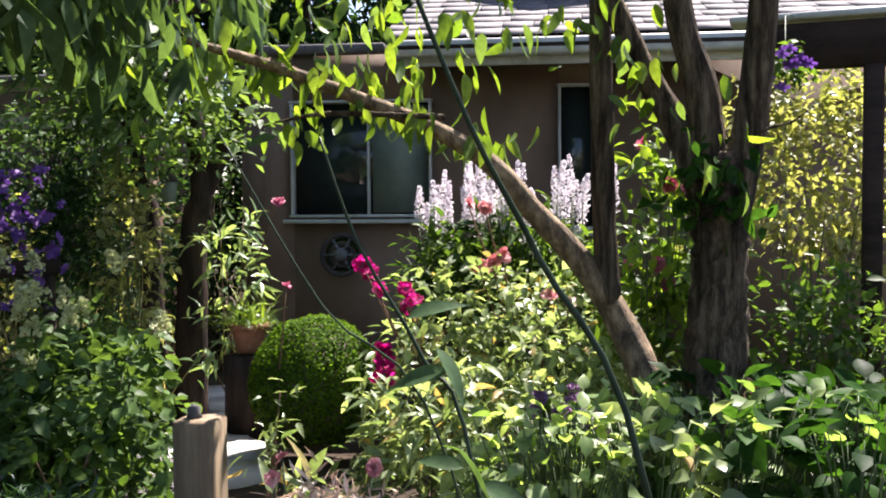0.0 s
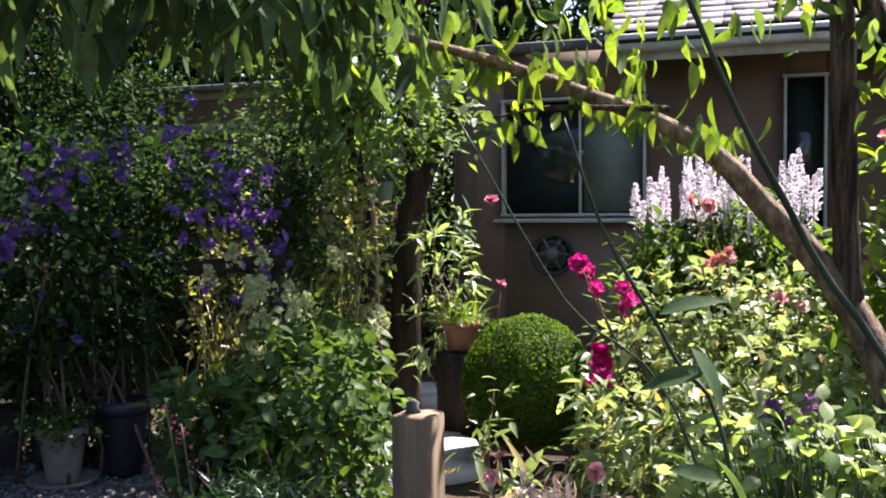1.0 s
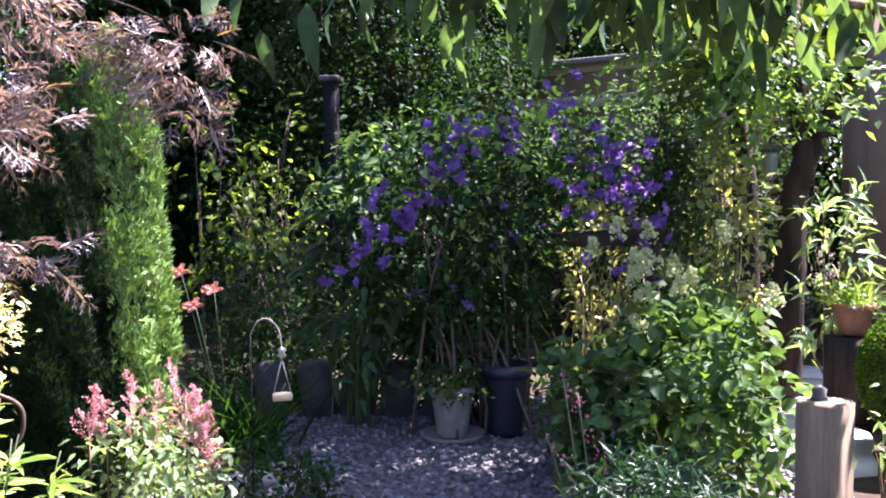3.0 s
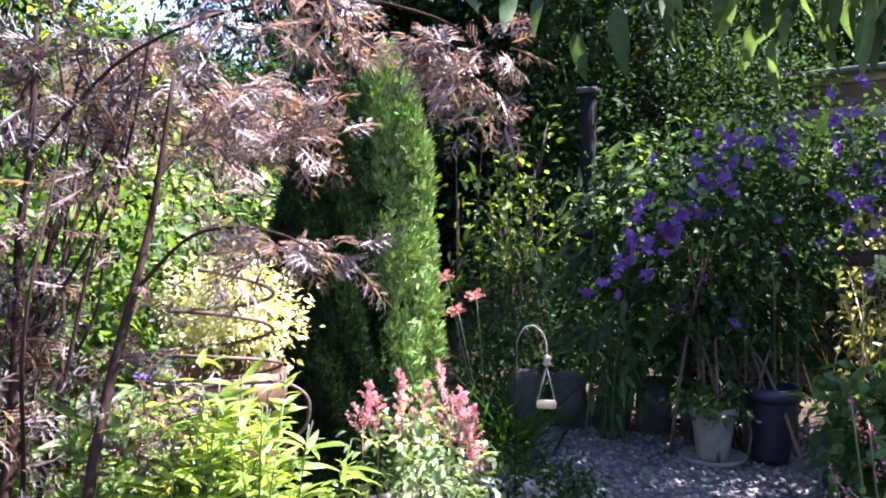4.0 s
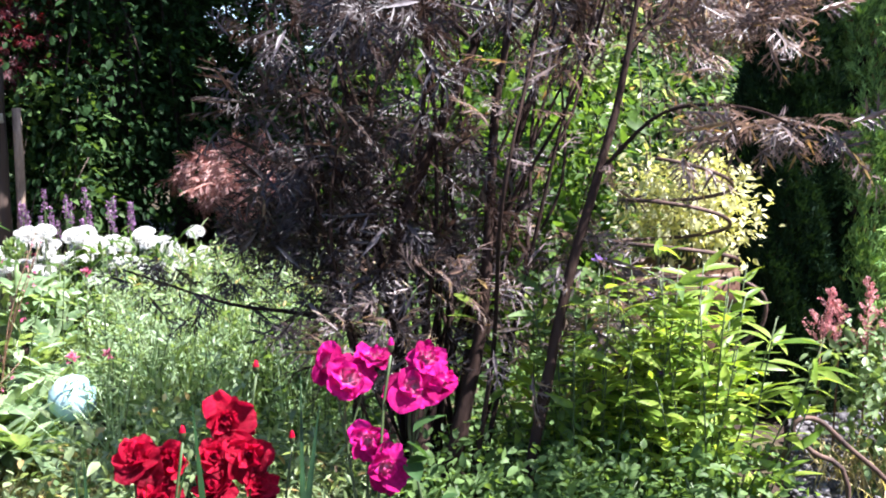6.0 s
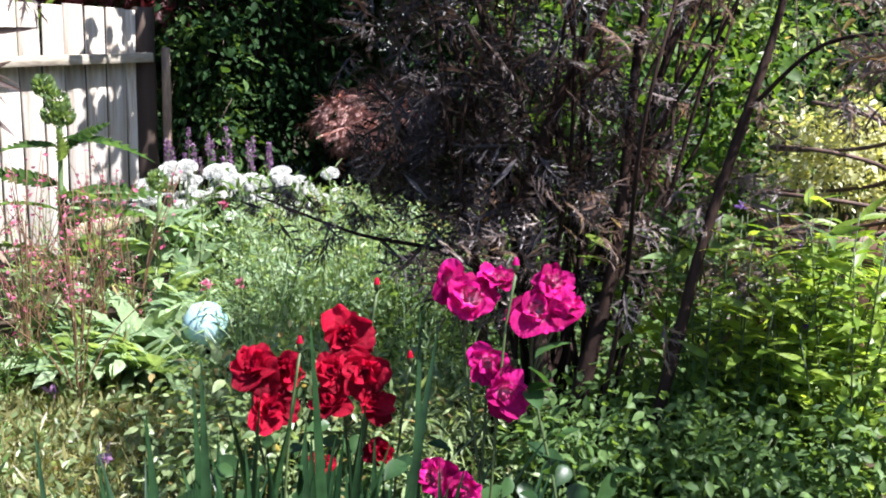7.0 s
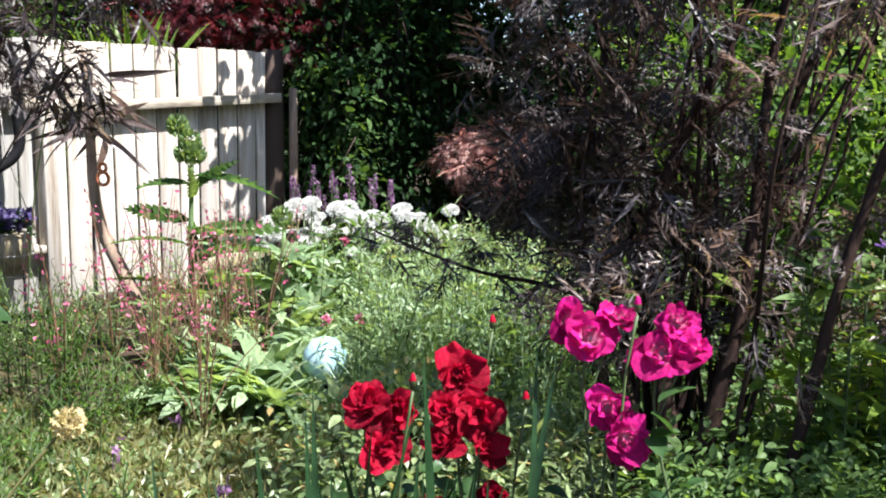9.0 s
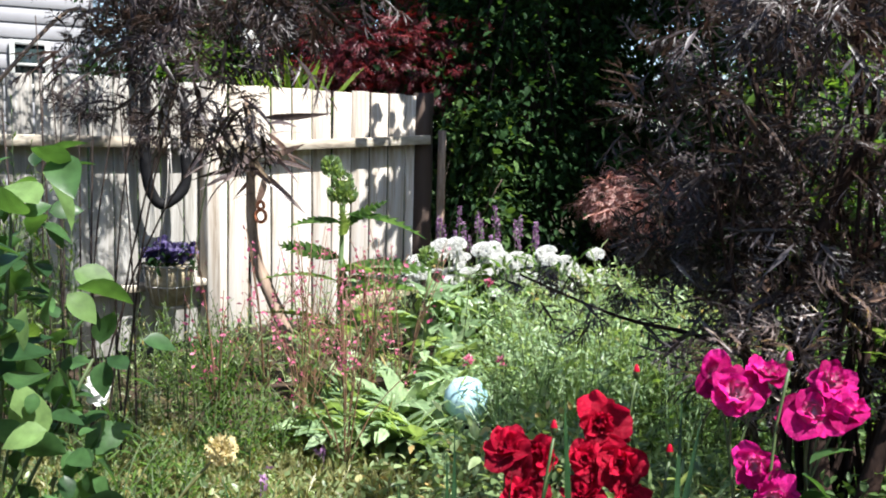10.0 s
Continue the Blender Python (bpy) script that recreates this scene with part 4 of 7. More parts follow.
for x, y, h, rad, mat in ((-6.7, 7.7, 3.3, 0.7, M_DEEP), (-5.75, 7.7, 3.0, 0.6, M_DEEP), (-4.85, 7.6, 2.4, 0.6, M_DEEP), (-4.1, 7.5, 2.35, 0.6, M_DROOP), (-3.5, 7.6, 2.5, 0.5, M_DEEP), (-3.3, 9.0, 2.7, 0.6, M_DEEP)):
    bush("shade_shrub", (x, y, 0), h, (rad, 0.5), 150, 20, OVAL, 0.06, mat, "dark leafy shrub in front of the shed", "shrub", M_TWIG, 16, 0.09, lift=0.48, lower=0.1)
for x, y in ((-12.3, -0.3), (-12.2, 1.6), (-11.9, -2.0), (-11.6, 3.4)):
    bush("undergrowth", (x, y, 0), 2.6, (1.2, 1.2), 170, 22, ROUND, 0.1, M_DEEP, "dark undergrowth below the woodland trees", "shrub", M_BARKDARK, 16, 0.14, lift=0.45, lower=0.05)

for x, y, h in ((-6.9, 1.75, 3.1), (-7.6, 2.9, 2.5), (-5.4, 1.1, 1.5), (-5.6, 2.1, 1.9)):
    bush("backlit_hazel", (x, y, 0), h, (0.6, 0.6), 120, 14, OVAL, 0.055, (M_LIME if y < 2 else M_DROOP) if x < -6 else M_GREEN, "green hazel lit from behind", "shrub", M_TWIG, 20, 0.1)

for x, y, h in ((-5.3, 0.75, 1.9), (-5.2, 1.35, 1.7), (-5.6, 1.9, 2.1)):
    bush("backlit_hazel", (x, y, 0), h, (0.5, 0.45), 60, 12, OVAL, 0.07, M_GREEN if y < 1.5 else M_PALE, "olive green shrub in full sun behind the elder", "shrub", M_TWIG, 20, 0.1)
bush("backlit_hazel", (-7.6, 1.1, 0), 3.6, (0.75, 0.9), 90, 12, OVAL, 0.06, M_LIME, "tall hazel with sunlit yellow-green leaves", "shrub", M_TWIG, 20, 0.1, lift=0.6)

# ---- the border by the house ----
rng = np.random.default_rng(23)
ball = thing("box_ball", (-1.47, 5.42, 0), "round clipped boxwood ball of small glossy leaves", "topiary")
g = Geo()
c = unit(rng.normal(size=(30000, 3)))
c = c[c[:, 2] > -0.93]
p = np.array((-1.47, 5.42, 0.46)) + c * np.array((0.38, 0.38, 0.4)) * (0.93 + 0.06 * rng.random((len(c), 1)) + 0.025 * np.sin(c[:, :1] * 9) * np.cos(c[:, 1:2] * 8))
g.scatter(ROUND, p, np.cross(c, rng.normal(size=c.shape)) + c * 0.45, rng.uniform(0.01, 0.019, len(c)), c * 1.8)
part("foliage", g, M_BOX, ball, kind="stuff")
part("core", Geo().lathe([(0.001, 0.08), (0.2, 0.12), (0.33, 0.3), (0.35, 0.48), (0.27, 0.7), (0.001, 0.82)], 18, (-1.47, 5.42, 0)), M_TWIG, ball)
part("trunk", Geo().tube([(-1.47, 5.42, -0.05), (-1.47, 5.42, 0.2)], 0.03), M_TWIG, ball)


def pot_thing(name, at, r, h, mat, label, saucer=False, category="plant pot"):
    x, y, z = at
    ob = thing(name, at, label, category)
    body = Geo().lathe([(0.001, 0.01), (r * 0.68, 0.01), (r * 0.7, 0.03), (r * 0.95, h * 0.8), (r * 0.96, h * 0.82), (r * 1.06, h * 0.83), (r * 1.08, h * 0.9), (r * 1.06, h), (r * 0.95, h), (r * 0.93, h * 0.85), (0.001, h * 0.84)], 30, at)
    part("body", body, mat, ob, smooth=False)
    part("soil", Geo().lathe([(0.001, h * 0.9), (r * 0.9, h * 0.87)], 20, at), M_SOIL, ob)
    if saucer:
        part("saucer", Geo().lathe([(0.001, 0.0), (r * 1.35, 0.0), (r * 1.5, 0.035), (r * 1.44, 0.035), (r * 1.3, 0.012), (0.001, 0.012)], 30, at), mat, ob)
    return ob


pot_thing("terracotta_pot", (-2.05, 5.98, 0.54), 0.12, 0.2, M_TERRA, "terracotta pot with a grassy plant on a stump")
solid("tree_stump", Geo().lathe([(0.001, -0.05), (0.17, -0.05), (0.16, 0.3), (0.165, 0.53), (0.001, 0.54)], 14, (-2.05, 5.98, 0)), M_BARKDARK, "dark stump that carries a terracotta pot", "stump")
g = Geo()
grass_tuft(g, (-2.05, 5.98, 0.71), 240, 0.24, 0.05, STRAPN, 0.75)
tuft = thing("potted_grass", (-2.05, 5.98, 0.71), "light green grassy plant in a terracotta pot", "grass")
part("grass", g, M_LIME, tuft, kind="stuff")

# hose reel on the wall
reel = thing("hose_reel", (-1.83, 7.76, 1.09), "round grey hose reel with spokes on the house wall", "hose reel")
tw = Matrix.Rotation(radians(90), 4, "X")
rim = Geo()
for rr, tt in ((0.165, 0.018), (0.1, 0.012)):
    aa = np.linspace(0, 2 * np.pi, 33)
    rim.tube(np.stack([-1.83 + rr * np.cos(aa), np.full(33, 7.74), 1.09 + rr * np.sin(aa)], -1), tt, 8)
part("rim", rim, M_DARKPOT, reel)
part("hub", Geo().tube([(-1.83, 7.84, 1.09), (-1.83, 7.7, 1.09), (-1.83, 7.68, 1.09)], [0.06, 0.06, 0.04], 14), M_REEL, reel, "pale grey hub")
for k in range(6):
    a = k * math.pi / 3
    part("spoke", Geo().tube([(-1.83, 7.74, 1.09), (-1.83 + 0.155 * math.cos(a), 7.74, 1.09 + 0.155 * math.sin(a))], [0.016, 0.011], 6), M_REEL, reel)
part("hose", Geo().tube(np.stack([-1.83 + 0.13 * np.cos(np.linspace(0, 18, 90)), np.linspace(7.76, 7.85, 90), 1.09 + 0.13 * np.sin(np.linspace(0, 18, 90))], -1), 0.013, 6), M_DEEP, reel)

# flagstones of the path
for k, (x, y, s, a) in enumerate(((-2.5, 6.75, 0.3, 10), (-2.25, 6.22, 0.36, 40), (-2.3, 5.66, 0.36, 75), (-2.75, 7.2, 0.3, 20), (-2.45, 5.45, 0.26, 5), (-1.9, 6.7, 0.26, 60), (-2.05, 5.5, 0.3, 30), (-1.95, 5.05, 0.28, 50), (-2.2, 4.95, 0.22, 12))):
    aa = np.linspace(0, 2 * np.pi, 9, endpoint=False)
    rr = s * rng.uniform(0.8, 1.1, 9)
    top = np.stack([x + rr * np.cos(aa), y + rr * 0.9 * np.sin(aa), np.full(9, 0.045)], -1)
    g = Geo().add(np.vstack([top, top * (1, 1, 0) + (0, 0, -0.02), [(x, y, 0.048)]]), [(18, i, (i + 1) % 9) for i in range(9)] + [(i, 9 + i, 9 + (i + 1) % 9) for i in range(9)] + [(i, 9 + (i + 1) % 9, (i + 1) % 9) for i in range(9)])
    solid("flagstone", g, M_FLAG, "pale flat flagstone in the garden path", "paving stone", "path stones", "structure")

# sawn post in the bed
post = thing("wooden_post", (-1.3, 3.2, 0), "short square weathered wooden post in the bed", "post")
part("shaft", Geo().box((-1.32, 3.2, 0.35), (0.145, 0.145, 0.8), Matrix.Rotation(radians(-6), 4, "Z"), 0.009), M_POSTTAN, post)
part("knob", Geo().lathe([(0.001, 0.75), (0.03, 0.75), (0.022, 0.765), (0.026, 0.785), (0.001, 0.8)], 10, (-1.34, 3.2, 0)), M_DARKPOT, post)

# white flower spikes in front of the house
sp = thing("white_speedwell", (-0.35, 5.95, 0), "tall white flower spikes over green leaves", "flowers")
lf, tips = foliage((-0.35, 5.9, 0.85), (0.75, 0.3, 0.6), 120, 18, 0.06, SLIM, 0.11, 0.1)
foliage((-0.35, 5.85, 1.1), (0.7, 0.25, 0.35), 60, 18, 0.06, LANCE, 0.11, 0.1, geo=lf)
part("foliage", lf, M_GREEN, sp, kind="stuff")
for k in range(44):
    x, y = rng.uniform(-0.92, 0.28), 5.95 + rng.normal() * 0.12
    z = 1.36 + rng.normal() * 0.07
    h = rng.uniform(0.16, 0.4)
    g = Geo()
    plume(g, (x, y, z), (rng.normal() * 0.1, 0, 1), h, 0.034, 210, ROUND, 0.015)
    part("flower_spike", g, M_LILAC, sp)
    part("stalk", Geo().tube([(x, y, 0.6), (x, y, z + 0.1)], 0.004, 5), M_STEM, sp)

# pink shrub roses and mixed leaves of the bed
ROSE_MESH = [bloom([(6, 1.0, 4, 0.58, 0.2, 0.0), (5, 0.82, 26, 0.52, 0.3, 0.5), (4, 0.5, 52, 0.45, 0.3, 0.2)], s) for s in (1, 2, 3)]
DOUBLE = {m.name: [b.mesh("bloom", m, True) for b in ROSE_MESH] for m in (M_MAGENTA, M_CRIMSON, M_PINK, M_CORAL, M_WHITE)}


def set_blooms(ob, mat, spots, size, face=(0, -0.7, 0.6), name="bloom"):
    for k, s in enumerate(spots):
        d = np.array(face) + rng.normal(size=3) * 0.4
        placed(name, DOUBLE[mat.name][k % 3], ob, up_to(d, s, size * rng.uniform(0.85, 1.15), rng.random() * 6))


def flower_bush(name, base, height, radii, clumps, per, shape, size, mat, label, fmat, spots, fsize, stem=None, face=(0, -0.7, 0.6), **kw):
    ob, tips = bush(name, base, height, radii, clumps, per, shape, size, mat, label, stem=stem, **kw)
    set_blooms(ob, fmat, spots, fsize, face)
    for s in spots:
        part("flower_stalk", Geo().tube([(s[0], s[1], s[2]), (s[0] * 0.8 + base[0] * 0.2, s[1] * 0.8 + base[1] * 0.2, s[2] - 0.18), (s[0] * 0.5 + base[0] * 0.5, s[1] * 0.5 + base[1] * 0.5, s[2] - 0.4)], 0.004, 5, 2), stem or M_STEM, ob)
    return ob


flower_bush("shrub_rose", (-0.62, 4.6, 0), 1.2, (0.36, 0.35), 75, 16, OVAL, 0.06, M_PALE, "pink-flowered shrub rose with pale yellow-green leaves", M_MAGENTA,
            [(-0.94, 4.45, 1.17), (-0.9, 4.4, 1.1), (-0.78, 4.35, 1.04), (-0.72, 4.33, 1.05), (-0.76, 4.36, 1.1), (-0.95, 4.3, 1.22)], 0.048, M_STEMR)
flower_bush("shrub_rose", (-0.2, 4.85, 0), 1.25, (0.5, 0.35), 90, 16, OVAL, 0.06, M_PALE, "pale-leaved shrub rose with soft pink clusters", M_CORAL,
            [(-0.45, 4.7, 1.2), (-0.38, 4.68, 1.21), (-0.33, 4.7, 1.24), (-0.1, 4.6, 1.05), (0.0, 4.6, 1.02), (-0.5, 4.7, 1.5), (-0.42, 4.72, 1.48)], 0.046, M_STEMR)
flower_bush("shrub_rose", (0.5, 4.9, 0), 1.5, (0.4, 0.3), 60, 15, OVAL, 0.06, M_GREEN, "tall rose bush with pink blooms behind the trunk", M_PINK,
            [(0.55, 4.7, 1.55), (0.6, 4.72, 1.6), (0.48, 4.75, 1.58), (0.42, 4.7, 1.2), (0.47, 4.72, 1.1), (0.36, 4.8, 1.78), (0.3, 4.75, 1.2)], 0.046)
bush("tall_shrub", (0.38, 4.75, 0), 2.1, (0.28, 0.26), 48, 12, OVAL, 0.085, M_LIME, "tall shrub with backlit yellow-green leaves behind the trunks", spread=0.08, lift=0.62)
bush("mixed_shrub", (0.05, 4.3, 0), 0.95, (0.5, 0.3), 80, 16, OVAL, 0.065, M_PALE, "yellow-green leafy bush with sunlit leaves", spread=0.06)
bush("mixed_shrub", (-0.55, 4.0, 0), 0.8, (0.4, 0.3), 70, 15, LANCE, 0.085, M_PALE, "pale narrow-leaved perennial in sun", spread=0.06)
bush("mixed_shrub", (0.05, 3.5, 0), 0.62, (0.45, 0.3), 60, 14, LANCE, 0.1, M_GREEN, "fresh green perennial with narrow leaves", spread=0.06)

# foxglove spikes, pink and purple
def spike_flower(name, at, height, spike, width, mat, label, n=120, size=0.02, lean=(0, 0)):
    x, y, z = at
    ob = thing(name, at, label, "flower")
    top = (x + lean[0], y + lean[1], z + height)
    part("stalk", Geo().tube([(x, y, z - 0.05), ((x + top[0]) / 2, (y + top[1]) / 2, z + height * 0.55), top], [0.007, 0.005, 0.003], 6, 3), M_STEM, ob)
    g = Geo()
    d = unit(np.array((lean[0] * 1.2, lean[1] * 1.2, height * 0.5)))
    plume(g, np.array(top) - d * spike, d, spike, width, n, ROUND, size)
    part("flower_spike", g, mat, ob)
    lf = Geo()
    zz = rng.uniform(0.1, 0.65, 16)
    p = np.array(at) + zz[:, None] * np.array((lean[0], lean[1], height))
    lf.scatter(LANCE, p, np.stack([rng.normal(size=16), rng.normal(size=16), np.full(16, 0.5)], -1), rng.uniform(0.05, 0.1, 16), (0, 0, 1))
    part("leaves", lf, M_PALE, ob)
    return ob


spike_flower("foxglove", (-0.85, 4.25, 0), 0.85, 0.18, 0.045, M_MAGENTA, "bright pink foxglove spike", 90, 0.04)
for x, y, h in ((-0.13, 3.6, 0.78), (0.0, 3.62, 0.8), (-0.06, 3.55, 0.74), (0.06, 3.66, 0.72), (0.1, 3.5, 0.66)):
    spike_flower("purple_betony", (x, y, 0), h, 0.1, 0.025, M_MAUVE, "small purple flower spike among leaves", 70, 0.025)

# big leaves along the front of the bed
def rosette(name, at, n, size, mat, label, lift=0.5, shape=BROAD, h=0.3, spread=0.16):
    ob = thing(name, at, label, "leafy plant")
    a = rng.uniform(0, 2 * np.pi, n)
    zz = rng.uniform(0.12, 1.0, n) ** 0.8 * h
    rad = spread * rng.uniform(0.3, 1.1, n)
    p = np.asarray(at) + np.stack([np.cos(a) * rad, np.sin(a) * rad, zz], -1)
    way = np.stack([np.cos(a), np.sin(a), rng.normal(size=n) * 0.6 + lift - 0.3], -1)
    g = Geo().scatter(shape, p, way, size * rng.uniform(0.7, 1.2, n), (0, 0, 1))
    st = Geo()
    for q in p:
        st.tube([(at[0], at[1], at[2] - 0.03), (at[0] * 0.5 + q[0] * 0.5, at[1] * 0.5 + q[1] * 0.5, at[2] + (q[2] - at[2]) * 0.7), q], [0.004, 0.003, 0.002], 5, 2)
    part("stalkwork", st, M_STEM, ob, kind="stuff")
    part("leaves", g, mat, ob, kind="stuff")
    return ob


# leaf colour carries the light: bright left of x 0.45, shade-dark to the right
for k in range(26):
    x, y = rng.uniform(-0.42, 1.5), rng.uniform(2.75, 3.35)
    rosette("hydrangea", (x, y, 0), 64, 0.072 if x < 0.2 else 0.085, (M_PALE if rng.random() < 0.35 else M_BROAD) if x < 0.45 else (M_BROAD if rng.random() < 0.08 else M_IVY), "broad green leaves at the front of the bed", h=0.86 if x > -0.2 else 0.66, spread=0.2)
# these clumps take the dark leaf colour to stand for shade
for k in range(12):
    rosette("ivy_clump", (rng.uniform(0.45, 1.7), rng.uniform(2.9, 4.0), 0), 50, 0.12, M_IVY, "broad leaves under the trunk, green darkened to stand for shade", h=0.85, spread=0.22)
# pale pink bush at the bottom
flower_bush("spirea", (-0.76, 2.62, 0), 0.74, (0.22, 0.16), 110, 24, SLIM, 0.06, M_SPIREA, "pale pink feathery spirea", M_CORAL, [(-0.93, 2.78, 0.66), (-0.95, 2.95, 0.68), (-0.62, 2.8, 0.7)], 0.03)
flower_bush("red_geranium", (0.9, 4.6, 0), 0.68, (0.2, 0.18), 40, 14, ROUND, 0.06, M_GREEN, "red geranium beside the tree trunk", M_CORAL, [(0.8, 4.5, 0.66), (0.88, 4.48, 0.68), (0.96, 4.5, 0.66), (0.85, 4.47, 0.62), (0.92, 4.46, 0.6)], 0.04)

# bright shrubs under the patio cover
bush("sunny_shrub", (1.45, 5.9, 0), 2.4, (0.65, 0.4), 150, 18, OVAL, 0.06, M_SUNNY, "pale yellow-green shrub in full sun", spread=0.08, lift=0.7)
bush("sunny_shrub", (1.3, 4.7, 0), 1.3, (0.4, 0.3), 80, 16, OVAL, 0.06, M_GREEN, "green shrub by the patio post", spread=0.06)
bush("sunny_shrub", (2.2, 4.6, 0), 1.5, (0.6, 0.4), 80, 16, OVAL, 0.065, M_GREEN, "green shrub by the patio", spread=0.06)

# shrubs at the far end of the bed
flower_bush("tall_rose", (-2.2, 6.1, 0), 1.65, (0.24, 0.16), 34, 9, WILLOW, 0.11, M_MINT, "lanky rose with pale leaves and one pink bloom", M_PINK, [(-1.73, 5.6, 1.52)], 0.045, M_STEMR)
flower_bush("tall_rose", (-1.42, 4.4, 0), 0.7, (0.08, 0.08), 5, 8, LANCE, 0.08, M_PALE, "tall thin stem with a dark pink bud", M_PINK, [(-1.33, 4.35, 1.12)], 0.03, M_STEMR)
bush("mixed_shrub", (-1.0, 3.4, 0), 0.55, (0.2, 0.2), 14, 9, LANCE, 0.1, M_PALE, "thin pale green perennial beside the post", spread=0.05)
bush("mixed_shrub", (-2.0, 3.45, 0), 0.7, (0.22, 0.2), 22, 10, OVAL, 0.06, M_GREEN, "loose green perennial with reddish stems", stem=M_STEMR)
bush("mixed_shrub", (-2.85, 5.3, 0), 1.0, (0.42, 0.4), 80, 16, OVAL, 0.05, M_FRESH, "dark green shrub by the path", spread=0.06)
hyd, _ = bush("hydrangea_bush", (-2.36, 4.5, 0), 1.0, (0.38, 0.38), 90, 12, BROAD, 0.08, M_SHADE, "hydrangea with cream flower heads", spread=0.06)
for k in range(14):
    g = Geo()
    x, y, z = -2.4 + rng.normal() * 0.26, 4.12 + rng.normal() * 0.1, 0.98 + rng.normal() * 0.1
    plume(g, (x, y, z), (rng.normal() * 0.5, -0.3, 1), 0.11, 0.045, 110, ROUND, 0.02)
    part("flower_head", g, M_CREAM, hyd, "cream cone-shaped flower head")
bush("mixed_shrub", (-2.6, 4.05, 0), 0.75, (0.36, 0.34), 80, 13, BROAD, 0.07, M_SHADE, "green leafy shrub beside the gravel", spread=0.06)
bush("mixed_shrub", (-2.0, 3.9, 0), 0.8, (0.4, 0.35), 70, 12, BROAD, 0.07, M_SHADE, "leafy green shrub in dappled light", spread=0.06)
bush("fern_bank", (-6.1, 4.9, 0), 1.2, (0.75, 0.5), 130, 20, OVAL, 0.055, M_DEEP, "dark low shrub under the hazel", "shrub", M_TWIG, 16, 0.08, lift=0.4, lower=0.05)
bush("dark_yew", (-3.1, 5.65, 0), 1.95, (0.22, 0.22), 220, 24, SLIM, 0.06, M_DEEP, "dark green upright yew column", spread=0.06, lift=0.5)
# both shrubs carry the sun behind them in a brighter yellow leaf colour
bush("backlit_shrub", (-3.55, 5.65, 0), 1.75, (0.34, 0.24), 60, 11, OVAL, 0.06, M_SUNNY, "loose shrub with backlit leaves", spread=0.06)
bush("backlit_shrub", (-2.75, 5.75, 0), 1.95, (0.24, 0.2), 76, 11, OVAL, 0.06, M_SUNNY, "slim shrub with pale sunlit leaves", spread=0.05, lift=0.62)

# soft feathery bush and pale pink spikes by the gravel
bush("feathery_bush", (-1.62, 2.6, 0), 0.66, (0.27, 0.27), 260, 26, SLIM, 0.05, M_BLADE, "soft feathery dark green bush by the gravel", spread=0.035, inner=0.5, stems=30)
for x, y, h, lx in ((-2.1, 2.85, 0.82, -0.03), (-2.05, 2.83, 0.74, 0.0), (-1.98, 2.8, 0.62, 0.05), (-2.15, 2.9, 0.56, -0.08)):
    spike_flower("toadflax", (x + 0.1, y, 0), h, 0.24, 0.02, M_PINK, "thin pale pink flower spike", 26, 0.013, (lx - 0.1, 0))
lan = thing("garden_lantern", (-2.58, 6.12, 1.5), "grey carriage lantern on the tree trunk", "lantern")
part("body", Geo().lathe([(0.001, 0.0), (0.045, 0.0), (0.06, 0.13), (0.05, 0.14)], 6, (-2.6, 6.05, 1.52)), M_SCREEN, lan)
part("cap", Geo().lathe([(0.075, 0.14), (0.03, 0.19), (0.012, 0.2), (0.001, 0.23)], 6, (-2.6, 6.05, 1.52)), M_DARKPOT, lan)
part("bracket", Geo().tube([(-2.6, 6.05, 1.74), (-2.6, 6.12, 1.76), (-2.56, 6.2, 1.7)], 0.008, 6, 3), M_IRON, lan)

pst = thing("lamp_post", (-6.67, 6.12, 0), "dark square lamp post with a pale cap edge among trees", "post")
part("shaft", Geo().box((-6.67, 6.12, 1.15), (0.12, 0.12, 2.5), Matrix.Rotation(radians(30), 4, "Z"), 0.01), M_IRON, pst)
part("cap", Geo().box((-6.67, 6.12, 2.43), (0.19, 0.19, 0.05), Matrix.Rotation(radians(30), 4, "Z"), 0.008), M_DARKPOT, pst, "pale grey cap")

# rustic rail
rail = thing("rustic_rail", (-3.3, 5.05, 0), "dark weathered rustic rail on two posts", "fence")
part("rail", Geo().box((-3.27, 4.83, 1.145), (1.0, 0.06, 0.09), Matrix.Rotation(radians(29), 4, "Z") @ Matrix.Rotation(radians(-3), 4, "Y"), 0.008), M_BEAM, rail)
for x, y in ((-3.66, 4.61), (-2.9, 5.05)):
    part("post", Geo().box((x, y, 0.55), (0.06, 0.06, 1.2), None, 0.008), M_BEAM, rail)
# golden backlight behind the rail is put into the yellow of these blades
g = Geo()
grass_tuft(g, (-3.25, 5.4, 0.05), 80, 1.2, 0.26, FINE, 0.26)
rd = thing("tall_grass", (-3.2, 5.35, 0), "tall yellow backlit ornamental grass", "grass")
part("grass", g, M_STRAW, rd, kind="stuff")

# ---- clematis over its support ----
rng = np.random.default_rng(24)
clem = thing("clematis", (-3.75, 4.55, 0), "dark clematis thicket covered with violet flowers", "climber")
g, tips = foliage((-3.95, 4.4, 1.2), (0.72, 0.55, 0.75), 300, 20, 0.07, OVAL, 0.055, 0.3)
foliage((-3.35, 4.85, 1.62), (0.55, 0.35, 0.3), 60, 14, 0.07, OVAL, 0.05, 0.3, geo=g)
part("foliage", g, M_DEEP, clem, kind="stuff")
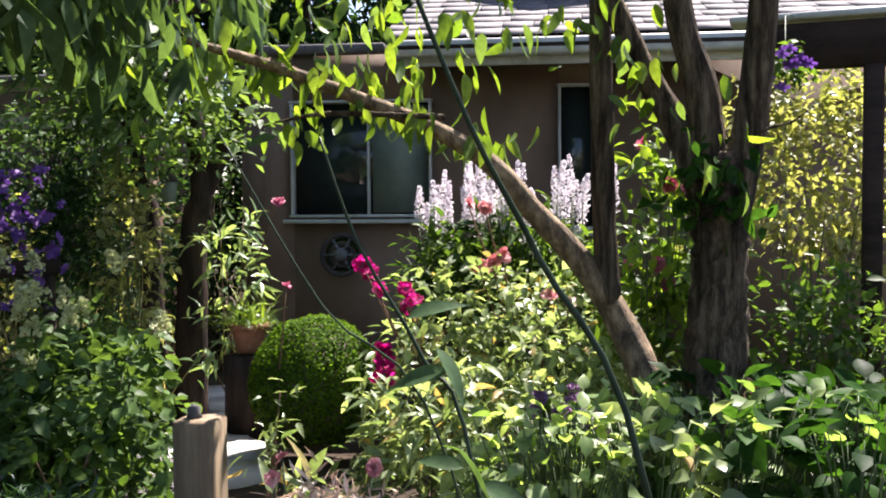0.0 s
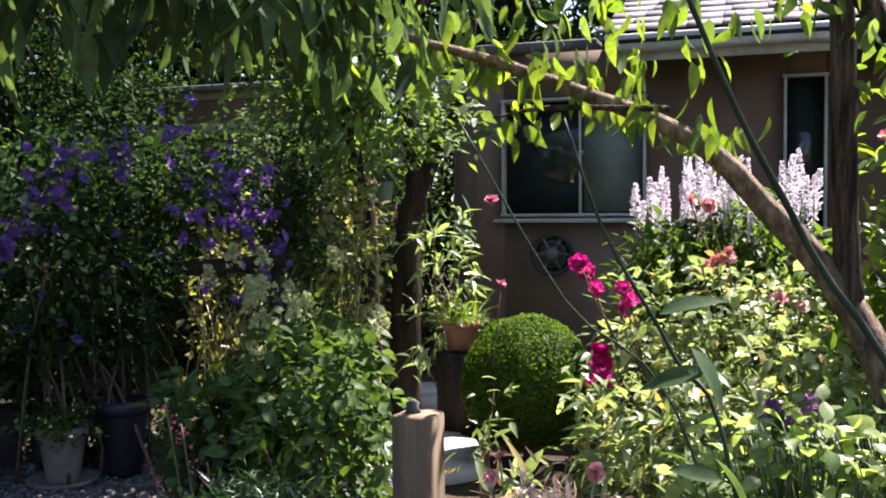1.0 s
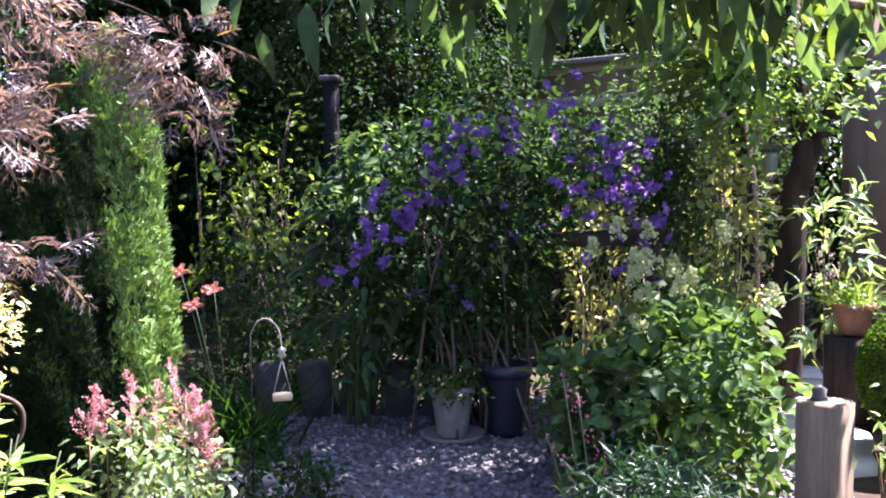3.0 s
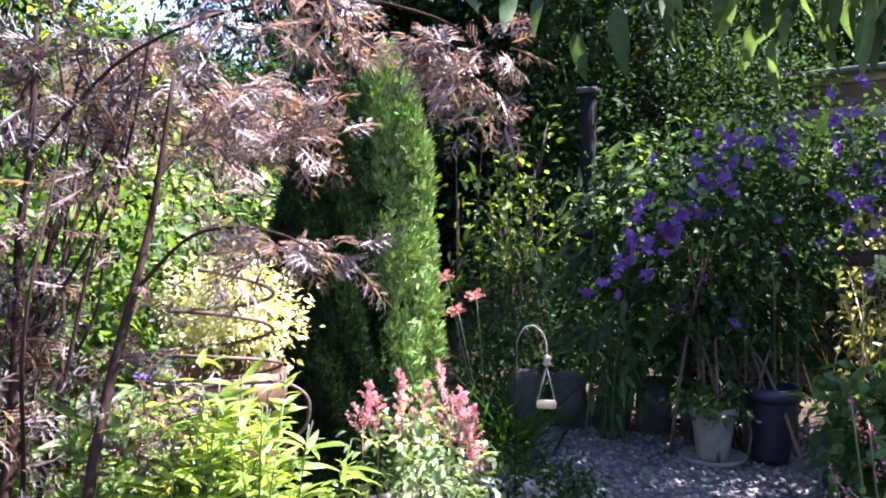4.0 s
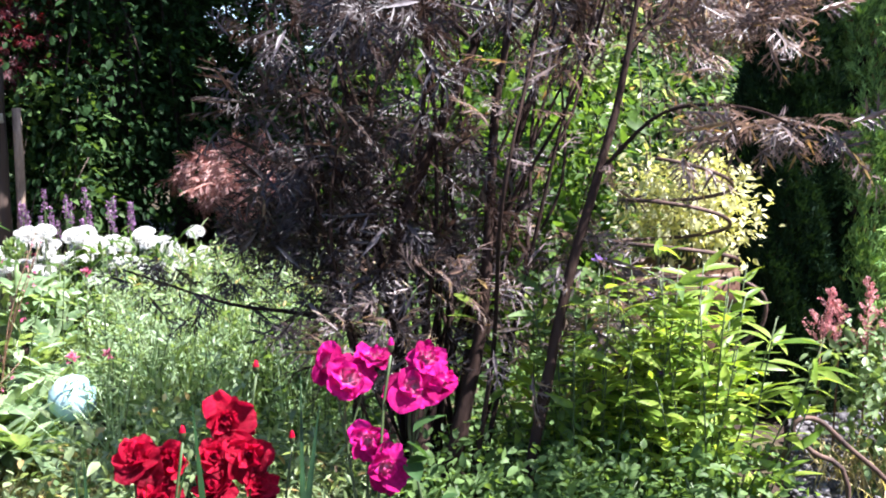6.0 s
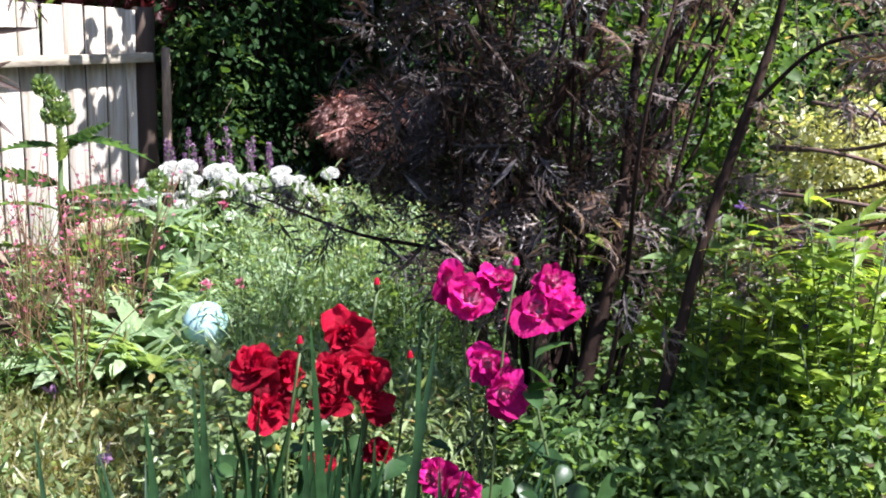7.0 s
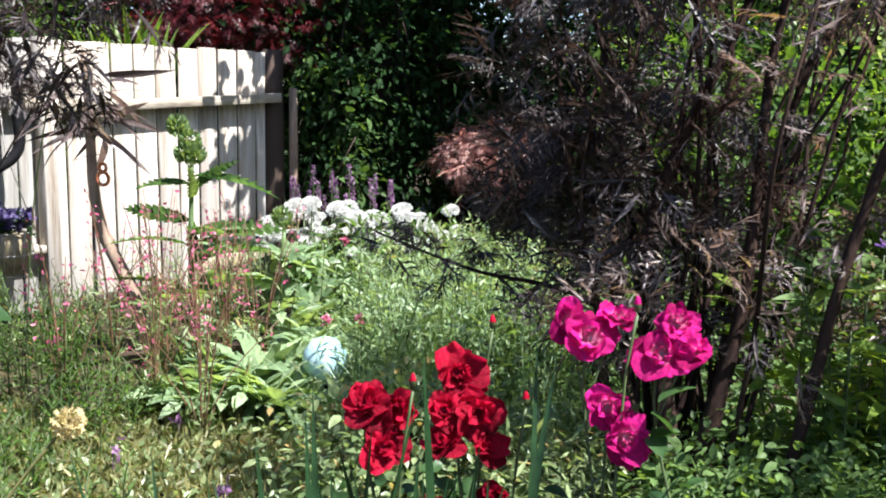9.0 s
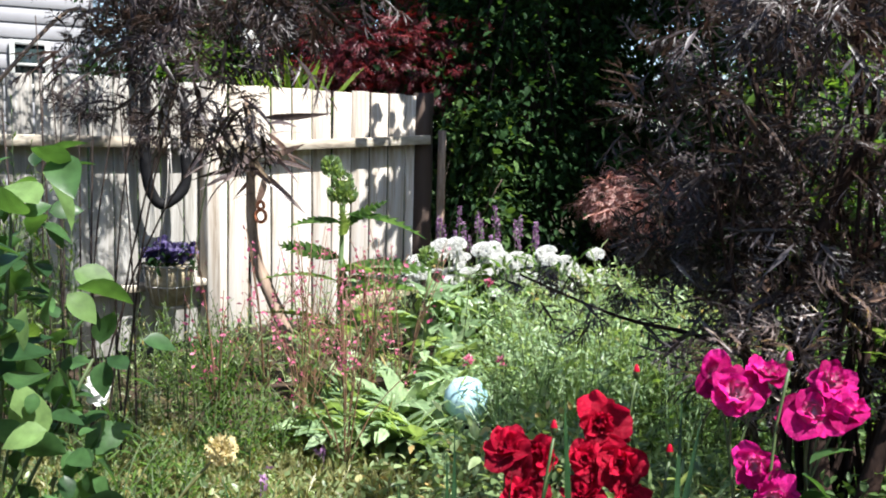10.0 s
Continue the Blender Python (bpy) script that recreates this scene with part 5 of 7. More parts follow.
# outer leaves catching light: the brightness is put into a paler green
g, _ = foliage((-3.8, 4.3, 1.4), (0.8, 0.6, 0.55), 80, 9, 0.06, OVAL, 0.05, 0.3, 0.7)
part("lit_foliage", g, M_FRESH, clem, "fresh green outer leaves, coloured as if lit", kind="stuff")
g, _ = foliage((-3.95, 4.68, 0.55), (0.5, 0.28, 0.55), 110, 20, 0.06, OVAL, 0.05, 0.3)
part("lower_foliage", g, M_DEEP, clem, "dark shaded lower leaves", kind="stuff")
part("stemwork", stems_to((-3.75, 4.55, 0), tips[:30], 0.012, 0.004, 0.3, 0.2), M_TWIG, clem, kind="stuff")
CLEM = bloom([(6, 1.0, 8, 0.3, 0.12, 0.0)], 5).mesh("flower", M_VIOLET)
right = unit(np.array((0.62, 0.78, 0)))
knots = [(rng.uniform(-1, 1), rng.normal() * 0.5) for k in range(34)]
for k in range(200):
    u, w = knots[k % 34]
    u, w = u + rng.normal() * 0.06, w + rng.normal() * 0.2
    band = 0.2 - 0.42 * (u - 0.05) ** 2 - (0.12 if u < -0.5 else 0.0) if k % 4 else rng.uniform(-0.6, 0.3)
    s = np.array((-3.75, 4.5, 1.5)) + right * u * 0.9 + np.array((0.4, -0.3, 0)) * rng.uniform(0.75, 1.2) + np.array((0, 0, band + w * 0.26))
    fl = placed("flower", CLEM, clem, up_to(np.array((0.55, -0.6, 0.35)) + rng.normal(size=3) * 0.5, s + rng.normal(size=3) * 0.02, rng.uniform(0.024, 0.042), rng.random() * 6))
# pale sage-like shoots on its flank
bush("buddleia", (-4.35, 4.05, 0), 1.75, (0.3, 0.28), 60, 10, LANCE, 0.12, M_DROOP, "grey-green buddleia with long leaves", spread=0.04, inner=0.5)

bush("catmint", (-4.75, 4.75, 0), 0.75, (0.5, 0.35), 130, 18, OVAL, 0.045, M_DEEP, "dark low plants behind the stone edging", spread=0.05, lift=0.4, lower=0.05)
bush("catmint", (-5.3, 4.1, 0), 0.7, (0.45, 0.4), 120, 18, OVAL, 0.045, M_DEEP, "dark low plants behind the stone edging", spread=0.05, lift=0.4, lower=0.05)
# pots by the gravel
pot_thing("stone_pot", (-3.72, 4.19, 0.02), 0.125, 0.31, M_URN, "pale stone-coloured flower pot on a saucer", True)
bush("potted_plant", (-3.72, 4.19, 0.27), 0.17, (0.23, 0.2), 50, 14, OVAL, 0.035, M_SHADE, "low grey-green plant spilling over a pot", stems=6, spread=0.03)
pot_thing("blue_pot", (-3.52, 4.44, 0.02), 0.14, 0.42, M_BLUEPOT, "dark blue glazed pot in shade")
for k, (x, y, s) in enumerate(((-4.75, 4.1, 0.2), (-4.55, 4.28, 0.22), (-4.33, 4.4, 0.21), (-4.1, 4.55, 0.22), (-4.95, 3.9, 0.2))):
    g = Geo().box((0, 0, 0), (s, 0.16, 0.4), None, 0.04)
    b = solid("edging_block", g, M_DARKPOT, "dark upright stone block edging the gravel", "edging stone", "gravel edging")
    b.matrix_basis = pose(x, y, 0.17, rng.normal() * 4, rng.normal() * 4, 35 + rng.normal() * 6)
for x, y, r in ((-3.92, 2.98, 0.09), (-3.8, 3.1, 0.06), (-3.98, 2.84, 0.07), (-3.74, 2.98, 0.045)):
    bm = bmesh.new()
    bmesh.ops.create_icosphere(bm, subdivisions=2, radius=r)
    for v in bm.verts:
        v.co *= 1 + 0.25 * noise.noise(v.co * 9 + Vector((x, y, 0)) * 5)
        v.co.z *= 0.7
    me = bpy.data.meshes.new("rock")
    bm.to_mesh(me)
    bm.free()
    me.materials.append(M_ROCK)
    r_ob = tagged(new("rock", me), "rounded tan rock at the gravel edge", "rock", "edge rocks")
    r_ob.location = (x, y, r * 0.55)

# shepherd's hook with a hanging feeder
fd = thing("feeder_hook", (-3.2, 2.45, 0), "thin arched garden hook with a hanging feeder", "bird feeder")
rt = np.array((0.62, 0.78, 0))
b0 = np.array((-3.34, 2.43, -0.025))
# one hook in two colours: dark rod, paler arch
part("rod", Geo().tube([b0 + (0, 0, -0.05), b0 + (0, 0, 0.6), b0 + (0, 0, 0.9)], 0.0034, 6), M_IRON, fd, "thin dark iron rod")
part("crook", Geo().tube([b0 + (0, 0, 0.9), b0 + rt * 0.03 + (0, 0, 0.955), b0 + rt * 0.075 + (0, 0, 0.965), b0 + rt * 0.115 + (0, 0, 0.92), b0 + rt * 0.125 + (0, 0, 0.85)], 0.003, 6, 5), M_URN, fd, "paler grey arch of the hook")
h0 = b0 + rt * 0.125
part("ornament", Geo().lathe([(0.001, 0), (0.02, 0.012), (0.012, 0.025), (0.02, 0.038), (0.001, 0.05)], 10, h0 + (0, 0, 0.8)), M_WIRE, fd)
for s in (-1, 1):
    part("chain", Geo().tube([h0 + (0, 0, 0.8), h0 + rt * 0.035 * s + (0, 0, 0.66)], 0.0025, 5), M_WIRE, fd)
part("tray", Geo().box(tuple(h0 + (0, 0, 0.645)), (0.08, 0.05, 0.03), Matrix.Rotation(radians(50), 4, "Z"), 0.006), M_BRASS, fd, "small wooden tray")

vb = thing("verbena", (-3.07, 2.36, 0), "small violet verbena heads beside the rocks", "flowers")
for k in range(9):
    c = np.array((-3.07, 2.36, 0.2)) + rng.normal(size=3) * (0.07, 0.07, 0.035)
    placed("flower", CLEM, vb, up_to((0.4, -0.4, 0.8), c, 0.02))
    part("stalk", Geo().tube([c, (c[0], c[1], c[2] * 0.5), (-3.07, 2.36, 0)], 0.002, 4), M_STEM, vb)

# day lilies
lily = thing("day_lily", (-4.4, 3.15, 0), "peach day lilies over arching strap leaves", "flowers")
g = Geo()
grass_tuft(g, (-4.4, 3.2, 0), 200, 0.58, 0.1, STRAPN, 0.5)
part("leaves", g, M_IVY, lily, kind="stuff")
LILY = bloom([(6, 1.0, 40, 0.24, 0.1, 0.0)], 9).mesh("flower", M_ORANGE)
for x, y, z in ((-4.48, 3.12, 0.92), (-4.55, 3.05, 0.84), (-4.6, 3.0, 1.02)):
    placed("flower", LILY, lily, up_to((0.5, -0.5, 0.5) + rng.normal(size=3) * 0.3, (x, y, z), 0.052))
    part("stalk", Geo().tube([(x, y, z), (x * 0.5 - 2.2, y * 0.5 + 1.58, z * 0.5), (-4.4, 3.16, 0)], 0.003, 5, 3), M_CANE, lily)

# cypress column
rng = np.random.default_rng(25)
cyp = thing("cypress", (-4.55, 2.5, 0), "tall narrow cypress with feathery upright sprays", "conifer")
CYX, CYY = -4.53, 2.6
g = Geo()
m = 240
cz = rng.random(m) ** 0.85 * 2.12
ca = rng.uniform(0, 2 * np.pi, m)
k = rng.integers(0, m, 22000)
n = len(k)
zz = np.clip(cz[k] + rng.normal(size=n) * 0.06, 0, 2.22)
spin = 0.5 * np.sin(zz * 2.1)
aa = ca[k] + rng.normal(size=n) * 0.2
prof = np.interp(zz, [0, 0.4, 0.9, 1.3, 1.6, 1.85, 2.05, 2.22], [0.22, 0.25, 0.25, 0.24, 0.21, 0.17, 0.12, 0.03])
rr = prof * (0.62 + 0.42 * rng.random(m)[k] + 0.12 * np.cos(3 * (aa + spin))) * (0.84 + 0.16 * rng.random(n) ** 0.5)
p = np.stack([CYX + rr * np.cos(aa), CYY + rr * np.sin(aa), zz], -1)
SPRAY = join_shapes([(SLIM, (0, 0, 0), (0, 1, 0), 1.0), (SLIM, (0, 0.25, 0), (0.6, 1, 0.2), 0.6), (SLIM, (0, 0.25, 0), (-0.6, 1, 0.2), 0.6), (SLIM, (0, 0.5, 0), (0.3, 1, -0.5), 0.5)])
g.scatter(SPRAY, p, np.stack([np.cos(aa) * 0.35, np.sin(aa) * 0.35, np.full(n, 1.0)], -1) + rng.normal(size=(n, 3)) * 0.42, rng.uniform(0.035, 0.085, n), np.stack([np.cos(aa), np.sin(aa), np.full(n, 0.25)], -1) * 1.6)
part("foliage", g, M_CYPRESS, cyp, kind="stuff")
part("core", Geo().lathe([(0.001, 0.02), (0.13, 0.05), (0.15, 0.4), (0.15, 0.9), (0.14, 1.3), (0.11, 1.65), (0.07, 1.9), (0.001, 2.1)], 14, (CYX, CYY, 0)), M_BARKDARK, cyp)
part("trunk", Geo().tube([(CYX, CYY, -0.1), (CYX, CYY, 1.0), (CYX, CYY, 2.1)], [0.09, 0.06, 0.01], 8, 2), M_TWIG, cyp)

# shade beside the cypress is put into this near-black leaf colour
dc = thing("dark_conifer", (-4.58, 2.24, 0), "conifer beside the bright cypress, shade put into its near-black green", "conifer")
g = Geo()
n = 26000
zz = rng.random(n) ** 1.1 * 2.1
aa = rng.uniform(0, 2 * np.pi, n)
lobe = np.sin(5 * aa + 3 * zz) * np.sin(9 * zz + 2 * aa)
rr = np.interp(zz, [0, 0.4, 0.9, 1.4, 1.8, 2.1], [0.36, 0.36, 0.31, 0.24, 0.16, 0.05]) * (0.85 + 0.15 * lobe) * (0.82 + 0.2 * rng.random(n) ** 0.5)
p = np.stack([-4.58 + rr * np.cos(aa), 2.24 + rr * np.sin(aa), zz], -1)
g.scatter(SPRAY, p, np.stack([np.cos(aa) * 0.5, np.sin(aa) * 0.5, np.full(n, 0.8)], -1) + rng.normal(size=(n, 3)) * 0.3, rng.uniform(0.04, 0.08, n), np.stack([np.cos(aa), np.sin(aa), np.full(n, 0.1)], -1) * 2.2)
part("foliage", g, M_CONIFER_SHADED, dc, kind="stuff")
part("trunk", Geo().tube([(-4.58, 2.24, -0.1), (-4.58, 2.24, 1.0), (-4.58, 2.24, 1.9)], [0.08, 0.05, 0.01], 8, 2), M_TWIG, dc)

# astilbe
ast = thing("astilbe", (-3.6, 2.15, 0), "coral pink feathery astilbe plumes over small leaves", "flowers")
g, tips = foliage((-3.58, 2.12, 0.3), (0.36, 0.26, 0.28), 70, 16, 0.05, OVAL, 0.045, 0.2)
part("foliage", g, M_GREY, ast, kind="stuff")
for x, y, z, h in ((-3.8, 1.98, 0.46, 0.24), (-3.74, 2.02, 0.44, 0.22), (-3.68, 2.1, 0.45, 0.3), (-3.63, 2.16, 0.42, 0.28), (-3.56, 2.27, 0.46, 0.34), (-3.5, 2.28, 0.42, 0.26), (-3.44, 2.27, 0.34, 0.28), (-3.41, 2.3, 0.28, 0.26), (-3.46, 2.24, 0.4, 0.27)):
    g = Geo()
    d = unit(np.array((rng.normal() * 0.12, rng.normal() * 0.12, 1)))
    for k in range(20):
        s = k / 20
        a = rng.uniform(0, 6.28)
        side = np.array((math.cos(a), math.sin(a), 0.9))
        plume(g, np.array((x, y, z)) + d * h * s, side, 0.1 * (1 - s) + 0.015, 0.006, 46, RHOMB, 0.009)
    plume(g, (x, y, z), d, h, 0.01, 120, RHOMB, 0.009)
    part("plume", g, M_CORAL, ast)
    part("stalk", Geo().tube([(x, y, 0), (x, y, z + h * 0.5)], 0.004, 5), M_STEMR, ast)
dg = thing("dry_grass", (-3.3, 2.15, 0), "low straw-green grass in sun at the bed edge", "grass")
g = Geo()
for x, y in ((-3.4, 2.0), (-3.3, 2.15), (-3.2, 2.3), (-3.38, 2.25), (-3.5, 1.95)):
    grass_tuft(g, (x, y, 0), 60, 0.22, 0.07, STRAPN, 0.25)
part("leaves", g, M_STRAW, dg, kind="stuff")
bush("catmint", (-3.25, 2.5, 0), 0.42, (0.3, 0.2), 50, 14, OVAL, 0.04, M_DEEP, "low dark green plants at the gravel edge", spread=0.04)

# gold shrub in a rusty-brown pot, and the coiled iron
pot_thing("brown_pot", (-3.99, 1.46, 0.0), 0.22, 0.76, M_RUSTPOT, "large rust-brown garden pot")
bush("gold_shrub", (-4.03, 1.5, 0.8), 0.4, (0.27, 0.27), 150, 18, OVAL, 0.028, M_YELLOW, "bright golden-yellow shrub in a pot", spread=0.05, lift=0.45)
coil = thing("iron_spiral", (-3.4, 1.25, 0), "rusty iron garden spiral winding round a plant", "garden ornament")
cx, cy = -3.66, 1.29
a = np.linspace(-0.9, -0.9 + 2 * np.pi * 2.75, 150)
coil_r = np.linspace(0.17, 0.23, 150) + 0.015 * np.sin(a * 0.7)
coil_pts = np.stack([cx + coil_r * np.cos(a), cy + coil_r * np.sin(a), np.linspace(1.16, 0.77, 150) + 0.045 * np.sin(a * 0.97 + 2.2)], -1)
tail = np.array([(-3.56, 1.42, 0.785), (-3.5, 1.5, 0.77), (-3.47, 1.545, 0.72), (-3.475, 1.54, 0.63), (-3.5, 1.49, 0.567), (-3.53, 1.42, 0.515), (-3.63, 1.23, 0.44), (-3.7, 1.07, 0.3), (-3.7, 1.05, -0.05)])
part("coil", Geo().tube(coil_pts, 0.0072, 7), M_RUST, coil)
part("tail", Geo().tube(np.vstack([coil_pts[-1:], tail]), 0.0072, 7, 5), M_RUST, coil)
part("loop", Geo().tube([(-2.62, 1.32, -0.05), (-2.62, 1.32, 0.4), (-2.65, 1.23, 0.49), (-2.67, 1.185, 0.54), (-2.669, 1.2, 0.572), (-2.658, 1.25, 0.57), (-2.635, 1.32, 0.505), (-2.603, 1.416, 0.419), (-2.58, 1.5, 0.3)], 0.007, 6, 4), M_RUST, coil)

# balloon flower: glossy lance leaves
for k in range(20):
    x, y = -2.95 + np.clip(rng.normal(), -1.5, 1.5) * 0.17, 0.97 + np.clip(rng.normal(), -1.6, 1.2) * 0.2
    ob = thing("balloon_flower", (x, y, 0), "glossy green leafy stems with violet buds", "flowers", "balloon flower stems")
    st, lf = Geo(), Geo()
    for j in range(5):
        h = rng.uniform(0.6, 0.95)
        tx, ty = x + np.clip(rng.normal(), -1.6, 1.6) * 0.12, y + np.clip(rng.normal(), -1.6, 1.4) * 0.13
        st.tube([(x + rng.normal() * 0.02, y + rng.normal() * 0.02, -0.03), ((x + tx) / 2, (y + ty) / 2, h * 0.5), (tx, ty, h)], [0.0032, 0.0026, 0.0018], 5, 3)
        n = 27
        s = rng.uniform(0.2, 1.0, n)
        p = np.array((x, y, 0)) + s[:, None] * np.array((tx - x, ty - y, h))
        a = rng.uniform(0, 6.28, n)
        lf.scatter(WILLOW, p, np.stack([np.cos(a), np.sin(a), rng.uniform(0.0, 0.9, n)], -1), rng.uniform(0.05, 0.125, n), (0, 0, 1))
    part("stemwork", st, M_STEM, ob, kind="stuff")
    part("leafage", lf, M_GLOSS if k % 4 else M_FRESH, ob, kind="stuff")
    if k % 4 == 0:
        placed("bud", CLEM, ob, up_to((0.4, 0, 0.8), (tx, ty, h + 0.02), 0.022))

# ---- the black-leaved elder ----
rng = np.random.default_rng(26)
eld = thing("black_elder", (-3.2, 0.35, 0), "black-purple cut-leaved elder with many dark stems", "shrub")


def elder_stem(pts, rad):
    part("stem", Geo().tube(pts, rad, 7, 5, 0.07), M_ELDERBARK, eld, smooth=True)


def lace_sprays(g, centre, radii, count, size, inner=0.2, per=5, droop=0.25):
    """Fans of feathery leaves at the ends of twigs, spread level in tiers."""
    c = in_ball(count, inner)
    tips = np.asarray(centre) + c * np.asarray(radii)
    out = np.arctan2(c[:, 1], c[:, 0]) + rng.normal(size=count) * 0.7
    a = np.repeat(out, per) + np.tile(np.linspace(-1.5, 1.5, per), count) + rng.normal(size=count * per) * 0.4
    way = np.stack([np.cos(a), np.sin(a), rng.normal(size=len(a)) * 0.7 - droop + 0.15], -1)
    p = np.repeat(tips, per, 0) + way * rng.uniform(0, 0.05, (len(a), 1))
    side = rng.integers(0, 3, len(a))
    for k, up in enumerate(((0, 0, 1), (0.7, -0.3, 0.6), (-0.3, 0.75, 0.55))):
        w = side == k
        g.scatter(LACY, p[w], way[w], size * rng.uniform(0.5, 1.15, w.sum()), up)
    return tips


for k in range(32):
    ty = rng.uniform(-0.25, 0.95)
    tx, tz = -3.35 + rng.normal() * 0.25, rng.uniform(1.2, 2.2)
    bx, by = -3.18 + rng.normal() * 0.06, 0.32 + rng.normal() * 0.08
    m = np.array((bx * 0.55 + tx * 0.45 + rng.normal() * 0.06, by * 0.55 + ty * 0.45 + rng.normal() * 0.06, tz * 0.5))
    m2 = (m + (tx, ty, tz)) / 2 + rng.normal(size=3) * (0.06, 0.06, 0.02)
    m1 = (m + (bx, by, 0)) / 2 + rng.normal(size=3) * (0.03, 0.03, 0)
    elder_stem([(bx, by, -0.05), m1, m, m2, (tx, ty, tz)], [rng.uniform(0.006, 0.01), 0.008, 0.0065, 0.005, 0.003])
# the stoutest stems
elder_stem([(-3.02, 0.27, -0.05), (-3.06, 0.294, 0.27), (-3.16, 0.213, 0.88), (-3.19, 0.275, 1.14), (-3.205, 0.378, 1.38), (-3.216, 0.452, 1.55), (-3.24, 0.6, 1.9)], [0.036, 0.033, 0.02, 0.017, 0.015, 0.013, 0.008])
elder_stem([(-2.98, 0.32, -0.05), (-3.0, 0.333, 0.29), (-3.05, 0.436, 0.73), (-3.09, 0.468, 1.05), (-3.13, 0.494, 1.38), (-3.153, 0.528, 1.57), (-3.2, 0.56, 1.95)], [0.032, 0.03, 0.017, 0.014, 0.013, 0.011, 0.007])
elder_stem([(-3.19, 0.34, -0.05), (-3.195, 0.337, 0.2), (-3.3, 0.215, 0.75), (-3.361, 0.165, 1.1), (-3.414, 0.108, 1.39), (-3.46, 0.0, 1.7)], [0.022, 0.02, 0.016, 0.015, 0.011, 0.006])
elder_stem([(-3.13, 0.37, -0.05), (-3.138, 0.377, 0.23), (-3.2, 0.471, 0.76), (-3.232, 0.534, 1.07), (-3.262, 0.633, 1.4), (-3.264, 0.728, 1.54), (-3.28, 0.9, 1.85)], [0.018, 0.016, 0.013, 0.012, 0.011, 0.009, 0.006])
elder_stem([(-2.85, 0.46, -0.05), (-2.867, 0.523, 0.33), (-2.907, 0.599, 0.69), (-2.931, 0.657, 0.935), (-2.955, 0.738, 1.2), (-2.976, 0.803, 1.43), (-3.02, 0.88, 1.8)], [0.019, 0.017, 0.016, 0.014, 0.012, 0.01, 0.006])
elder_stem([(-3.25, 0.3, 0.6), (-3.3, 0.0, 0.75), (-3.3, -0.25, 0.8), (-3.35, -0.55, 0.9)], [0.008, 0.007, 0.005, 0.003])
# limbs that arch out towards the path, over the roses and the astilbe
elder_stem([(-3.153, 0.528, 1.57), (-2.95, 0.75, 1.85), (-2.6, 1.05, 1.97), (-2.3, 1.26, 1.9), (-2.18, 1.36, 1.78)], [0.007, 0.005, 0.004, 0.003, 0.002])
elder_stem([(-2.955, 0.738, 1.2), (-2.8, 0.85, 1.36), (-2.6, 0.98, 1.37), (-2.36, 1.06, 1.28)], [0.006, 0.005, 0.004, 0.002])
elder_stem([(-3.216, 0.452, 1.55), (-3.0, 0.25, 1.66), (-2.75, 0.12, 1.62)], [0.008, 0.006, 0.003])
elder_stem([(-3.1, 0.85, 1.5), (-3.4, 1.2, 1.8), (-3.75, 1.6, 1.9)], [0.008, 0.006, 0.003])
lv = Geo()
lace_sprays(lv, (-3.25, 0.05, 1.45), (0.35, 0.36, 0.4), 50, 0.13)
lace_sprays(lv, (-3.3, 0.45, 1.8), (0.4, 0.6, 0.25), 54, 0.13)
lace_sprays(lv, (-3.12, 0.22, 0.82), (0.28, 0.34, 0.2), 24, 0.12)
lace_sprays(lv, (-3.22, 0.25, 1.15), (0.3, 0.36, 0.24), 46, 0.12)
lace_sprays(lv, (-2.85, 0.15, 1.6), (0.16, 0.16, 0.06), 14, 0.13)
lace_sprays(lv, (-3.22, 0.0, 0.98), (0.18, 0.2, 0.2), 30, 0.12)
lace_sprays(lv, (-3.3, -0.3, 0.87), (0.1, 0.28, 0.08), 14, 0.09)
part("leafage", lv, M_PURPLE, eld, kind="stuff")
# outer sprays: sunlight is put into their paler bronze colour
lv = Geo()
lace_sprays(lv, (-3.5, 1.05, 1.75), (0.36, 0.4, 0.22), 44, 0.13)
lace_sprays(lv, (-3.65, 1.5, 1.72), (0.22, 0.26, 0.2), 30, 0.13)
lace_sprays(lv, (-2.62, 0.98, 1.92), (0.28, 0.3, 0.08), 12, 0.12)
lace_sprays(lv, (-2.22, 1.3, 1.8), (0.14, 0.14, 0.09), 15, 0.095, droop=0.5)
lace_sprays(lv, (-2.2, 1.32, 1.68), (0.08, 0.08, 0.05), 6, 0.085, droop=0.6)
lace_sprays(lv, (-2.5, 0.98, 1.33), (0.2, 0.16, 0.05), 10, 0.11)
lace_sprays(lv, (-2.92, 0.72, 1.35), (0.25, 0.3, 0.22), 13, 0.11)
lace_sprays(lv, (-3.0, 0.62, 0.8), (0.2, 0.22, 0.26), 15, 0.11)
lace_sprays(lv, (-2.95, 0.3, 0.75), (0.12, 0.3, 0.2), 16, 0.11)
part("outer_leafage", lv, M_BRONZE, eld, "outer leaves with sunlight put into a mauve-bronze colour", kind="stuff")

# ---- roses close by ----
rng = np.random.default_rng(27)
OPEN_MESH = [bloom([(6, 1.0, 2, 0.56, 0.2, 0.0), (6, 0.82, 24, 0.46, 0.3, 0.5), (5, 0.55, 44, 0.4, 0.35, 0.2)], s) for s in (11, 12, 13, 14)]
OPEN = {m.name: [b.mesh("bloom", m, True) for b in OPEN_MESH] for m in (M_MAGENTA, M_CRIMSON)}


